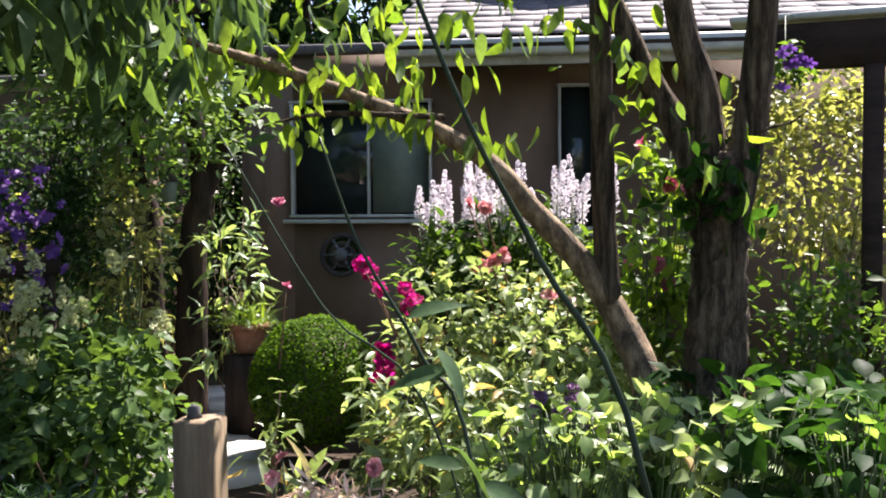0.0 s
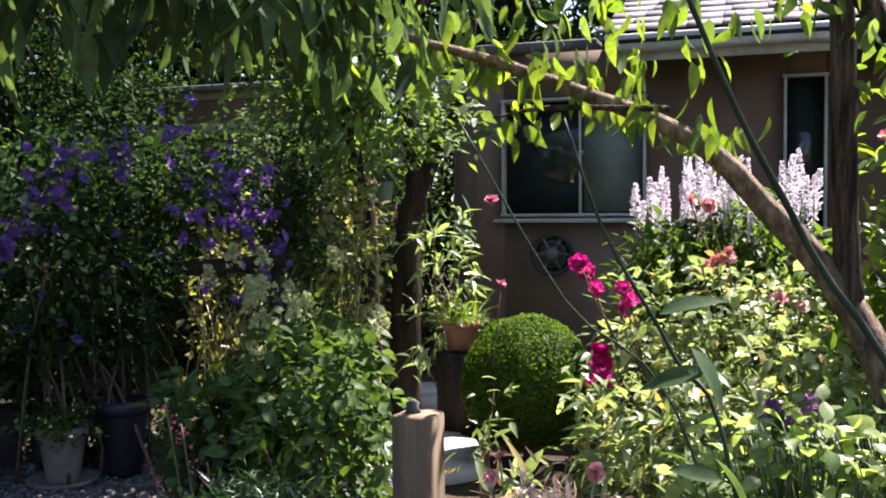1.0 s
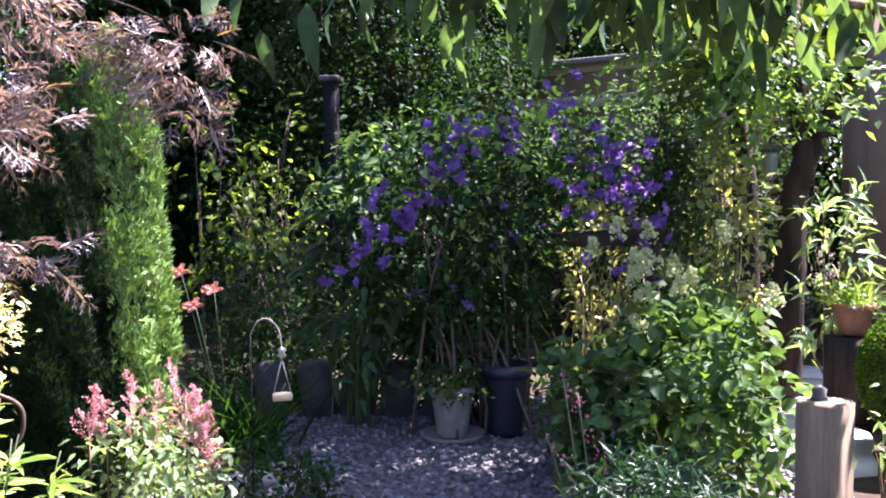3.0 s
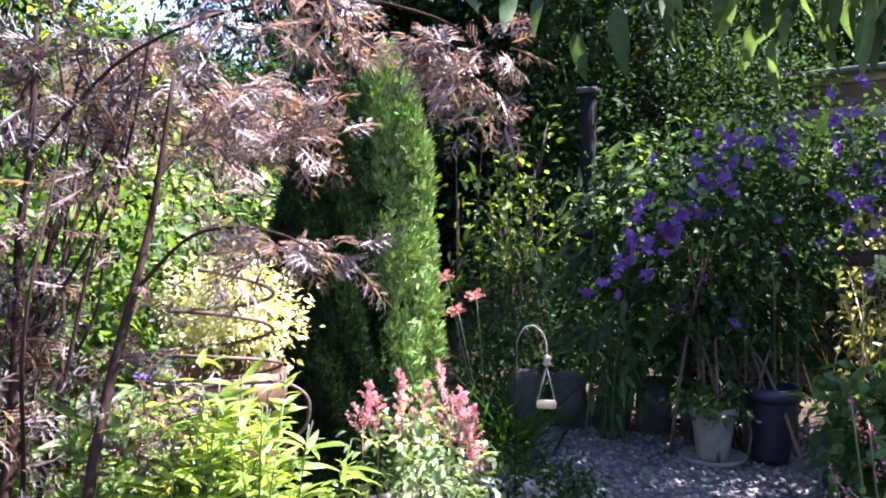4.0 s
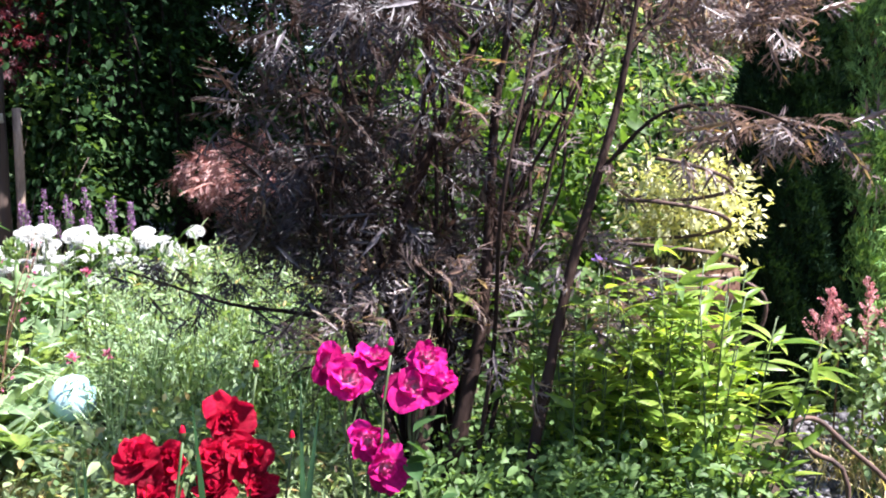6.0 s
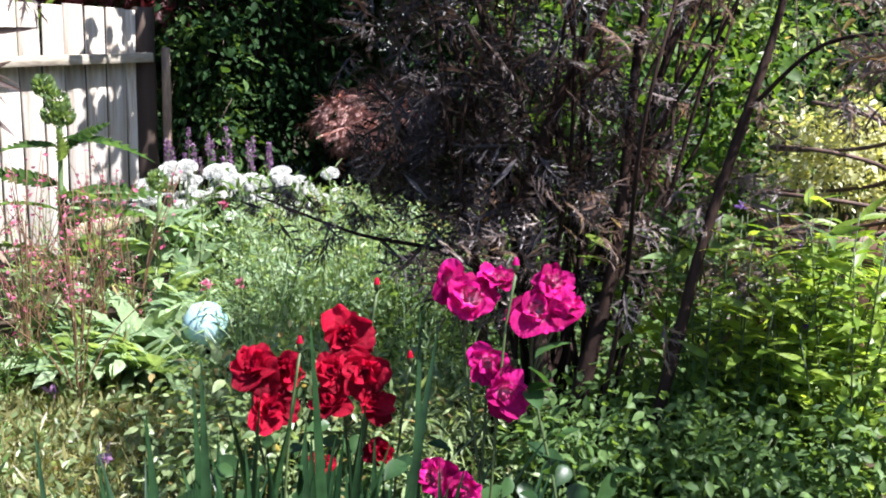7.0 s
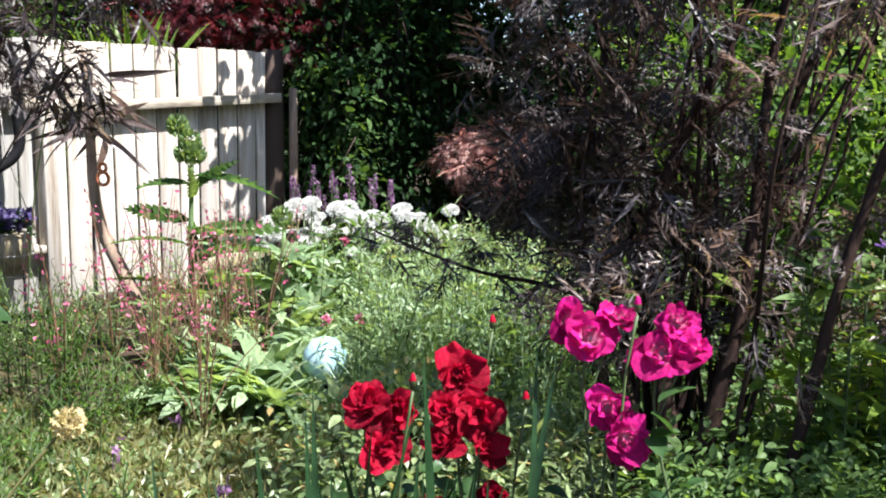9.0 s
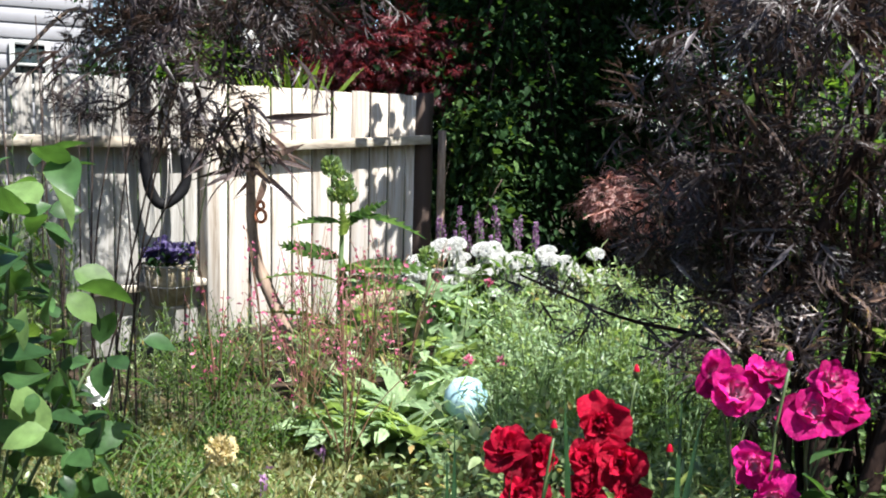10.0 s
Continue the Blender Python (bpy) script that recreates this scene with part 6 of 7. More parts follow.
def rose_bush(at, label, mat, blooms, leaves):
    ob = thing("rose_bush", at, label, "rose")
    for k, (b, size) in enumerate(blooms):
        d = np.array((0.8, -0.05, 0.35)) + rng.normal(size=3) * 0.35
        placed("bloom", OPEN[mat.name][k % 4], ob, up_to(d, b, size * rng.uniform(0.88, 1.0), rng.random() * 6))
        lead = np.array(blooms[k - k % 3][0])
        if k % 3:
            part("stem", Geo().tube([np.array(b) - unit(d) * size * 0.1, np.array(b) * 0.5 + lead * 0.5 + (-0.015, 0, -0.06), lead + (-0.02, 0, -0.12)], 0.002, 6, 3), M_STEM, ob)
            continue
        g = Geo().tube([np.array(b) - unit(d) * size * 0.1, np.array(b) + (-0.02, 0, -0.12), (b[0] * 0.4 + at[0] * 0.6 + rng.normal() * 0.02, b[1] * 0.4 + at[1] * 0.6 + rng.normal() * 0.03, b[2] * 0.5), at], 0.0026, 6, 4)
        part("stem", g, M_STEM, ob)
    lf = Geo()
    for c, n, s, long in leaves:
        p = np.array(c) + np.clip(rng.normal(size=(n, 3)), -1.5, 1.1) * s
        lf.scatter(BROAD, p, rng.normal(size=(n, 3)) * (1, 1, 0.5) + (0.2, 0, -0.2), long * rng.uniform(0.7, 1.1, n), (0, 0, 1))
    part("leaves", lf, M_ROSELEAF, ob)
    return ob


rose_bush((-1.98, 0.06, 0), "rose bush with large magenta-pink blooms", M_MAGENTA, [
    ((-2.036, -0.03, 0.919), 0.05), ((-2.06, 0.015, 0.945), 0.036), ((-2.07, -0.055, 0.94), 0.036), ((-2.035, 0.08, 0.9), 0.042), ((-2.045, 0.125, 0.905), 0.04), ((-2.05, 0.105, 0.945), 0.034),
    ((-2.025, 0.003, 0.82), 0.033), ((-2.01, 0.028, 0.775), 0.038), ((-1.985, -0.08, 0.64), 0.034), ((-1.98, -0.035, 0.622), 0.034)],
    [((-1.99, 0.08, 0.8), 5, (0.015, 0.02, 0.03), 0.07), ((-1.98, 0.05, 0.6), 34, (0.1, 0.12, 0.1), 0.05), ((-2.0, 0.1, 0.45), 44, (0.12, 0.15, 0.12), 0.05)])
rose_bush((-2.12, -0.25, 0), "rose bush with crimson red blooms", M_CRIMSON, [
    ((-2.075, -0.377, 0.79), 0.045), ((-2.09, -0.325, 0.78), 0.037), ((-2.06, -0.35, 0.725), 0.041), ((-2.13, -0.235, 0.832), 0.042), ((-2.106, -0.255, 0.775), 0.036), ((-2.095, -0.25, 0.72), 0.042),
    ((-2.107, -0.195, 0.775), 0.042), ((-2.09, -0.185, 0.722), 0.034), ((-2.083, -0.167, 0.643), 0.028), ((-2.076, -0.268, 0.617), 0.028)],
    [((-2.12, -0.25, 0.5), 60, (0.1, 0.14, 0.12), 0.04), ((-2.15, -0.2, 0.35), 50, (0.14, 0.18, 0.1), 0.04)])
for x, y, z, m in ((-2.22, -0.18, 0.9, M_CRIMSON), (-2.14, -0.12, 0.79, M_CRIMSON), (-2.02, 0.04, 0.98, M_MAGENTA), (-2.05, -0.3, 0.84, M_CRIMSON)):
    rb = thing("rosebud", (x, y, z), "closed rosebud on a thin green stem", "rose", "rosebuds")
    part("petals", Geo().lathe([(0.001, -0.01), (0.005, -0.007), (0.006, 0.0), (0.003, 0.01), (0.001, 0.012)], 9, (x, y, z)), m, rb)
    part("calyx", Geo().lathe([(0.001, -0.014), (0.004, -0.012), (0.006, -0.004), (0.0065, 0.0)], 7, (x, y, z)), M_STEM, rb)
    part("stem", Geo().tube([(x, y, z - 0.018), (x + 0.01, y - 0.02, z - 0.2), (x + 0.05, y - 0.05, 0)], 0.0025, 5, 3), M_STEM, rb)
# sword leaves in front of the roses
for x, y, n, h in ((-1.95, -0.3, 16, 0.78), (-2.0, -0.42, 14, 0.7), (-1.9, -0.15, 10, 0.72), (-2.05, -0.55, 8, 0.6)):
    g = Geo()
    grass_tuft(g, (x, y, 0), n, h, 0.04, BLADE, 0.22)
    sw = thing("gladiolus", (x, y, 0), "tall green sword-shaped leaves", "leafy plant", "sword leaves")
    part("leaves", g, M_BLADE, sw)

for base, tip, r in (((-1.84, -0.24, 0), (-1.93, -0.24, 0.93), 0.011), ((-1.86, -0.2, 0), (-1.96, -0.09, 0.91), 0.008), ((-1.86, -0.42, 0), (-1.93, -0.43, 0.83), 0.007), ((-1.84, -0.46, 0), (-1.86, -0.47, 0.8), 0.009), ((-1.88, -0.6, 0), (-2.02, -0.72, 0.72), 0.006), ((-1.82, -0.3, 0), (-1.8, -0.36, 0.72), 0.008),
                     ((-1.84, -0.4, 0), (-1.87, -0.42, 0.87), 0.008), ((-1.86, -0.13, 0), (-2.02, -0.09, 0.94), 0.006), ((-1.8, -0.47, 0), (-1.81, -0.54, 0.77), 0.006), ((-1.8, -0.44, 0), (-1.83, -0.48, 0.8), 0.01), ((-1.82, -0.36, 0), (-1.86, -0.37, 0.83), 0.009), ((-1.84, -0.58, 0), (-1.88, -0.76, 0.78), 0.006),
                     ((-1.8, -0.33, 0), (-1.83, -0.33, 0.76), 0.009), ((-1.8, -0.27, 0), (-1.83, -0.27, 0.78), 0.011), ((-1.81, -0.21, 0), (-1.84, -0.2, 0.72), 0.008), ((-1.8, -0.39, 0), (-1.8, -0.41, 0.7), 0.009), ((-1.8, -0.15, 0), (-1.82, -0.12, 0.7), 0.007), ((-1.83, -0.5, 0), (-1.9, -0.57, 0.68), 0.007)):
    b0, b1 = np.array(base), np.array(tip)
    sw = thing("gladiolus", base, "single dark green sword-shaped leaf", "leafy plant", "sword leaves")
    d = b1 - b0
    part("leaf", Geo().scatter(leaf_shape(2.0 * r / np.linalg.norm(d), 10, 0.35, -0.05, 0.3), [b0], [d], np.linalg.norm(d), (0.6, 0.5, 0.3)), M_BLADE, sw)

for k in range(78):
    x, y = rng.uniform(-2.0, -1.76), -0.28 + np.clip(rng.normal(), -2, 2) * 0.12
    h = rng.uniform(0.42, 0.74)
    sw = thing("gladiolus", (x, y, 0), "single dark green sword-shaped leaf", "leafy plant", "sword leaves")
    part("leaf", Geo().scatter(leaf_shape(0.03, 10, 0.35, -0.08, 0.3), [(x, y, 0)], [(rng.normal() * 0.04, rng.normal() * 0.07, 1)], h, (0.6, rng.normal() * 0.5, 0.3)), M_BLADE, sw)

# dark blades added where only soil and shadow lie under the roses
for x, y, n in ((-2.2, -0.3, 130), (-2.3, -0.12, 90), (-2.2, 0.02, 60), (-2.25, -0.45, 70)):
    g = Geo()
    grass_tuft(g, (x, y, 0), n, 0.5, 0.09, BLADE, 0.3)
    sw = thing("gladiolus", (x, y, 0), "dense dark green sword-shaped leaves standing for shadow under the roses", "leafy plant", "sword leaves")
    part("leaves", g, M_BLADE, sw, kind="stuff")
# dark leaf mass, likewise added in place of that shadow
bush("rose_shade_mass", (-2.3, -0.25, 0), 0.5, (0.2, 0.3), 70, 14, OVAL, 0.045, M_DEEP, "dark leaf mass standing for soil and shadow under the rose bushes", "rose", spread=0.05, lift=0.45)

# ---- the meadow bed in front of the fence ----
rng = np.random.default_rng(28)
bush("catmint", (-4.6, -0.35, 0), 0.55, (0.75, 0.6), 260, 18, SLIM, 0.07, M_GREY, "grey-green fine-leaved meadow plants", spread=0.06, stems=40, lift=0.4)
bush("catmint", (-4.9, 0.3, 0), 0.6, (0.6, 0.5), 160, 18, SLIM, 0.07, M_FRESH, "fresh green fine-leaved meadow plants", spread=0.06, stems=40, lift=0.4)
bush("catmint", (-5.6, -0.5, 0), 0.6, (0.7, 0.5), 170, 18, SLIM, 0.07, M_PALE, "pale green fine-leaved meadow plants", spread=0.06, stems=40, lift=0.4)
bush("low_herbs", (-3.2, -0.4, 0), 0.5, (0.5, 0.45), 220, 16, OVAL, 0.032, M_PALE, "low yellow-green herbs in sun", spread=0.05, stems=30, lift=0.4)
for x, y in ((-2.75, 0.75), (-2.6, 0.95), (-2.9, 0.62), (-2.55, 0.6), (-2.75, 0.35)):
    bush("low_herbs", (x, y, 0), 0.52, (0.25, 0.22), 120, 16, OVAL, 0.03, M_FRESH, "leafy herbs under the elder", spread=0.05, stems=20, lift=0.45)
for x, y, h in ((-3.5, 0.75, 0.6), (-3.3, 0.95, 0.55), (-3.55, 0.35, 0.5), (-3.05, 0.35, 0.4), (-3.6, 1.0, 0.6)):
    bush("low_herbs", (x, y, 0), h, (0.28, 0.25), 110, 16, OVAL, 0.034, M_FRESH, "leafy herbs round the elder's foot", spread=0.05, stems=20, lift=0.4, lower=0.05)
bush("low_herbs", (-3.0, 0.0, 0), 0.45, (0.4, 0.3), 150, 16, SLIM, 0.05, M_PALE, "low green herbs by the roses", spread=0.05, stems=30, lift=0.4)


def stem_patch(name, at, spread, count, height, shape, size, per, mat, label, category="flowers", stem=None, group=""):
    """Upright leafy stems growing side by side."""
    ob = thing(name, (at[0], at[1], 0), label, category, group)
    st, lf = Geo(), Geo()
    for k in range(count):
        x, y, h = at[0] + rng.normal() * spread[0], at[1] + rng.normal() * spread[1], height * rng.uniform(0.65, 1.1)
        tip = np.array((x + rng.normal() * 0.06, y + rng.normal() * 0.06, h))
        st.tube([(x, y, -0.03), (x, y, h * 0.5), tip], [0.004, 0.003, 0.0015], 4, 2)
        u = np.linspace(0.12, 1.0, per)
        p = np.array((x, y, 0)) + u[:, None] * (tip - (x, y, 0))
        a = np.arange(per) * 2.4 + rng.random() * 6
        lf.scatter(shape, p, np.stack([np.cos(a), np.sin(a), 0.25 + 0.7 * u], -1) + rng.normal(size=(per, 3)) * 0.15, size * (1.15 - 0.6 * u), (0, 0, 1))
    part("stemwork", st, stem or M_STEM, ob, kind="stuff")
    part("leafage", lf, mat, ob, kind="stuff")
    return ob


for x, y, m, n in ((-4.3, -0.35, M_MINT, 60), (-4.7, -0.05, M_PALE, 60), (-4.9, -0.6, M_MINT, 55), (-5.2, 0.2, M_PALE, 50), (-5.3, -0.4, M_FRESH, 50), (-4.2, 0.1, M_FRESH, 45)):
    stem_patch("meadow_stems", (x, y), (0.2, 0.2), int(n * 1.5), 0.64, LANCE, 0.07, 22, m, "upright leafy light green stems in the sunny bed", group="meadow stems")
g = Geo()
for k in range(34):
    grass_tuft(g, (rng.uniform(-5.2, -3.8), rng.uniform(-0.7, 0.1), 0), 40, 0.62, 0.05, FINE, 0.3)
mg = thing("meadow_grass", (-4.0, -0.2, 0), "fine grey-green grass stems", "grass")
part("grass", g, M_MINT, mg, kind="stuff")
for x, y, h, m in ((-4.55, -3.2, 1.1, M_PALE), (-4.2, -3.1, 1.3, M_GREEN), (-3.9, -2.75, 1.0, M_GREEN), (-4.9, -3.3, 1.0, M_PALE)):
    stem_patch("fennel", (x, y), (0.16, 0.16), 22, h, SLIM, 0.09, 22, m, "thin pale stalks in front of the fence", group="stalks by the fence")
phl = thing("white_phlox", (-6.05, -0.9, 0), "white flower heads massed on green stems", "flowers")
g, tips = foliage((-6.1, -0.9, 0.3), (0.4, 0.65, 0.3), 100, 14, 0.06, LANCE, 0.08, 0.1)
part("foliage", g, M_GREEN, phl, kind="stuff")
HEAD = Geo()
c = unit(rng.normal(size=(260, 3)))
c[:, 2] = abs(c[:, 2])
HEAD.scatter(STAR, c * (1, 1, 0.55), c + rng.normal(size=c.shape) * 0.3, 0.24)
HEAD = HEAD.mesh("flower_head", M_WHITE)
for k in range(74):
    y = -1.6 + 1.15 * ((k * 0.618) % 1.0) + rng.normal() * 0.03
    x, z = -5.95 - rng.random() * 0.6, 0.53 + rng.normal() * 0.075
    placed("flower_head", HEAD, phl, up_to((0.45 + rng.normal() * 0.3, 0.1 + rng.normal() * 0.3, 1), (x, y, z), rng.uniform(0.03, 0.062), rng.random() * 6))
    part("stalk", Geo().tube([(x, y, z), (x, y, 0)], 0.005, 5), M_STEM, phl)
for k in range(20):
    spike_flower("salvia", (-6.75 + rng.normal() * 0.12, rng.uniform(-1.6, -0.9), 0), 0.78 + rng.normal() * 0.07, 0.14, 0.012, M_MAUVE, "mauve salvia spike behind the white flowers", 60, 0.016)
dm = thing("dwarf_maple", (-8.0, -0.2, 0), "weeping dwarf maple, a coppery red dome", "shrub")
g, tips = foliage((-8.0, -0.25, 0.88), (0.4, 0.43, 0.2), 170, 12, 0.05, LACY, 0.11, 0.6, 0.6)
part("foliage", g, M_COPPER, dm, kind="stuff")
part("stemwork", stems_to((-8.0, -0.2, 0), tips[:16], 0.02, 0.006, 0.3, 0.05), M_TWIG, dm, kind="stuff")
tree("red_maple", (-8.6, -2.6, 0), [(-8.6, -2.6, 0.8), (-8.5, -2.6, 1.5)], [0.08, 0.06, 0.04], [((-8.3, -2.4, 1.95), (0.7, 0.8, 0.35), 1.6)], LACY, 0.11, M_RED, M_BARKDARK, "dark red cut-leaved maple over the fence", clumps=80, per=8)
g = Geo()
grass_tuft(g, (-7.2, -2.85, 1.15), 60, 0.75, 0.12, leaf_shape(0.045, 9, 0.5, -0.3, 0.3), 0.2)
ir = thing("iris_clump", (-7.2, -2.85, 1.15), "green sword leaves above the fence", "leafy plant")
part("leaves", g, M_LIME, ir, kind="stuff")
bush("laurel", (-8.0, -1.7, 0), 1.7, (0.5, 0.5), 60, 12, OVAL, 0.085, M_SHADE, "loose green laurel in the shaded corner", "shrub", M_TWIG, 14, 0.08, lift=0.55)
bush("hedge", (-6.75, -3.4, 0), 2.0, (0.35, 0.32), 70, 16, OVAL, 0.06, M_GREEN, "tall green shrub behind the weathered fence", spread=0.08)
bush("hedge", (-7.4, -3.6, 0), 2.0, (0.7, 0.5), 90, 16, OVAL, 0.07, M_GREEN, "green shrub behind the fence", spread=0.08)

for x, y, h, m in ((-4.6, -2.2, 0.36, M_GREEN), (-5.0, -2.6, 0.42, M_GREEN), (-5.35, -2.4, 0.34, M_PALE), (-4.2, -2.45, 0.34, M_PALE), (-3.5, -1.95, 0.24, M_GREEN), (-3.1, -1.75, 0.2, M_GREEN), (-4.0, -1.75, 0.3, M_GREEN), (-5.9, -2.0, 0.5, M_PALE), (-6.3, -1.7, 0.5, M_GREY)):
    stem_patch("yarrow", (x, y), (0.17, 0.17), 34, h, SLIM, 0.07, 14, m, "low feathery green leaves by the fence", "ground cover", group="feathery ground plants")

# cardoons with jagged grey leaves
rng = np.random.default_rng(29)
def saw_shape():
    """A long narrow leaf with coarse teeth, arching over."""
    tooth = leaf_shape(0.3, 3, 0.2, -0.2, 0.35)
    items = [(leaf_shape(0.085, 7, 0.3, -0.4, 0.35), (0, 0, 0), (0, 1, 0), 1.0)]
    for k in range(8):
        y = 0.15 + 0.1 * k
        for side in (-1, 1):
            items.append((tooth, (0, y, -0.4 * y * y), (side * 0.7, 0.75, 0.1), 0.17 * math.sin(math.pi * (0.2 + 0.75 * y))))
    return join_shapes(items)


SAW = saw_shape()


def cardoon(at, height, n, size, buds, label):
    ob = thing("cardoon", at, label, "thistle")
    x, y, z = at
    part("stalk", Geo().tube([(x, y, z - 0.05), (x + 0.02, y, z + height * 0.5), (x, y + 0.01, z + height)], [0.018, 0.014, 0.01], 8, 3), M_GREY, ob)
    lf = Geo()
    a = rng.uniform(0, 6.28, n)
    zz = rng.random(n) ** (1.0 if height > 0.8 else 1.6) * height * 0.8
    lf.scatter(SAW if height > 0.8 else LOBED, np.stack([np.full(n, x), np.full(n, y), z + zz], -1), np.stack([np.cos(a), np.sin(a), 0.7 - 0.5 * zz / height], -1), size * (1 - 0.55 * zz / height), (0, 0, 1))
    part("leaves", lf, M_GREY if height > 0.8 else M_MINT, ob)
    for bx, by, bz in buds:
        b = Geo()
        c = unit(rng.normal(size=(150, 3)))
        b.scatter(RHOMB, np.array((bx, by, bz)) + c * (0.035, 0.035, 0.045), c * (1, 1, 0.3) + (0, 0, 0.9), 0.035)
        part("bud", b, M_GREY, ob, "spiny green bud")
    return ob


cardoon((-5.2, -1.73, 0), 1.05, 15, 0.52, [(-5.2, -1.73, 1.06), (-5.2, -1.79, 1.13), (-5.18, -1.7, 1.0), (-5.19, -1.75, 1.0)], "tall cardoon with jagged grey leaves and buds")
lf = Geo()
for z, dx, dy, dz, long in ((0.86, 0.05, -1.0, 0.2, 0.3), (0.84, 0.2, 1.0, 0.75, 0.26), (0.9, -0.1, 1.0, 0.1, 0.42), (0.68, 0.2, -1.0, 0.25, 0.36), (0.7, 0.5, 0.15, -0.8, 0.26), (0.62, -0.1, 1.0, 0.2, 0.45), (0.55, 0.4, -0.8, 0.4, 0.4), (0.48, 0.5, 0.8, 0.5, 0.45)):
    lf.scatter(SAW, [(-5.2, -1.73, z)], [(dx, dy, dz)], long, (0.5, 0, 1))
part("upper_leaves", lf, M_GREEN, bpy.data.objects["cardoon"], "long saw-edged stalk leaves")
cardoon((-5.5, -1.35, 0), 0.62, 16, 0.45, [(-5.5, -1.35, 0.66)], "lower cardoon with a green bud")
cardoon((-4.3, -1.2, 0), 0.25, 22, 0.5, [], "grey-green jagged cardoon leaves on the ground")
cardoon((-4.7, -0.95, 0), 0.3, 18, 0.5, [], "grey-green jagged cardoon leaves on the ground")

# small bent tree in front of the fence
bt = thing("young_tree", (-5.3, -2.05, 0), "thin bent trunk with drooping dark leaves", "tree")
part("trunk", Geo().tube([(-5.3, -2.03, -0.05), (-5.29, -2.05, 0.22), (-5.29, -2.18, 0.5), (-5.29, -2.24, 0.66), (-5.3, -2.27, 0.9), (-5.31, -2.28, 1.2), (-5.3, -2.3, 1.5)], [0.04, 0.038, 0.034, 0.032, 0.028, 0.022, 0.012], 8, 4, 0.05), M_PALEBARK, bt, smooth=True)
lv = Geo()
FROND = leaf_shape(0.055, 7, 0.3, -0.35, 0.4)
a = rng.uniform(0, 6.28, 40)
lv.scatter(FROND, np.array((-5.25, -2.22, 1.24)) + rng.normal(size=(40, 3)) * (0.05, 0.06, 0.09), np.stack([np.cos(a), np.sin(a), rng.uniform(-0.55, 0.45, 40)], -1), rng.uniform(0.2, 0.42, 40), (0, 0, 1))
part("leaves", lv, M_BRONZE, bt)
# elder branch that reaches across the fence
eb = thing("elder_branch", (-3.6, -1.7, 0), "slender dark shrub with drooping purple leaves", "shrub")
lv, st = Geo(), Geo()
_, tips = foliage((-3.6, -1.7, 1.5), (0.3, 0.4, 0.18), 15, 7, 0.06, LACY, 0.13, 0.5, 0.2, geo=lv)
foliage((-3.55, -1.5, 1.8), (0.4, 0.6, 0.15), 26, 7, 0.06, LACY, 0.13, 0.5, 0.2, geo=lv)
foliage((-4.6, -2.65, 2.3), (0.6, 0.55, 0.18), 70, 7, 0.06, LACY, 0.14, 0.5, 0.2, geo=lv)
for q in tips[:3]:
    part("stem", stems_to((-3.75, -2.1, 0), [q], 0.0045, 0.003, 0.3, 0.08), M_BARKDARK, eb)
for c, r, n in (((-4.66, -2.72, 1.72), (0.15, 0.2, 0.12), 18), ((-4.72, -2.5, 1.8), (0.15, 0.2, 0.1), 16), ((-4.54, -2.68, 1.4), (0.12, 0.18, 0.05), 9), ((-4.6, -2.42, 1.33), (0.12, 0.18, 0.05), 10), ((-4.98, -1.95, 1.87), (0.15, 0.3, 0.08), 12)):
    lace_sprays(lv, c, r, n, 0.12)
part("limb", Geo().tube([(-4.4, -3.1, 1.5), (-4.65, -2.9, 1.85), (-4.69, -2.72, 1.8), (-4.73, -2.51, 1.77), (-4.78, -2.3, 1.79), (-4.95, -1.95, 1.88)], [0.01, 0.009, 0.008, 0.007, 0.006, 0.003], 6, 4), M_PALEBARK, eb, "pale arching branch")
part("limb", Geo().tube([(-4.35, -3.1, -0.05), (-4.38, -3.1, 0.8), (-4.4, -3.1, 1.5)], [0.014, 0.012, 0.01], 6, 3), M_BARKDARK, eb)
for k in range(10):
    y0 = -2.7 + 0.06 * k + rng.normal() * 0.02
    x0 = -3.95 + rng.normal() * 0.05
    part("stem", Geo().tube([(x0, y0, -0.05), (x0 - 0.03 + rng.normal() * 0.03, y0 - 0.02 + rng.normal() * 0.03, 0.7), (x0 - 0.12, y0 - 0.06 + rng.normal() * 0.06, rng.uniform(1.35, 1.75))], [0.005, 0.004, 0.002], 5, 3), M_BARKDARK, eb)
part("leaves", lv, M_PURPLE, eb, kind="stuff")

# figure-eight hook, black hose loop, hanging basket
hk = thing("rusty_hook", (-5.25, -2.19, 0.9), "rusty figure-eight hook on a thin branch", "hook")
a = np.linspace(0, 2 * np.pi, 21)
tg = np.array((0.2, 0.98, 0))
for z, r in ((0.875, 0.032), (0.93, 0.02)):
    part("ring", Geo().tube(np.array((-5.24, -2.19, z)) + np.outer(np.cos(a) * r, tg) + np.outer(np.sin(a) * r, (0, 0, 1)), 0.009, 7), M_HOOK, hk)
hl = thing("hanging_hose", (-5.6, -2.95, 1.4), "black rubber hose hanging in a loop from a peg", "hose")
u0, u1 = np.array((-5.55, -3.03, 0)), np.array((-5.68, -2.85, 0))
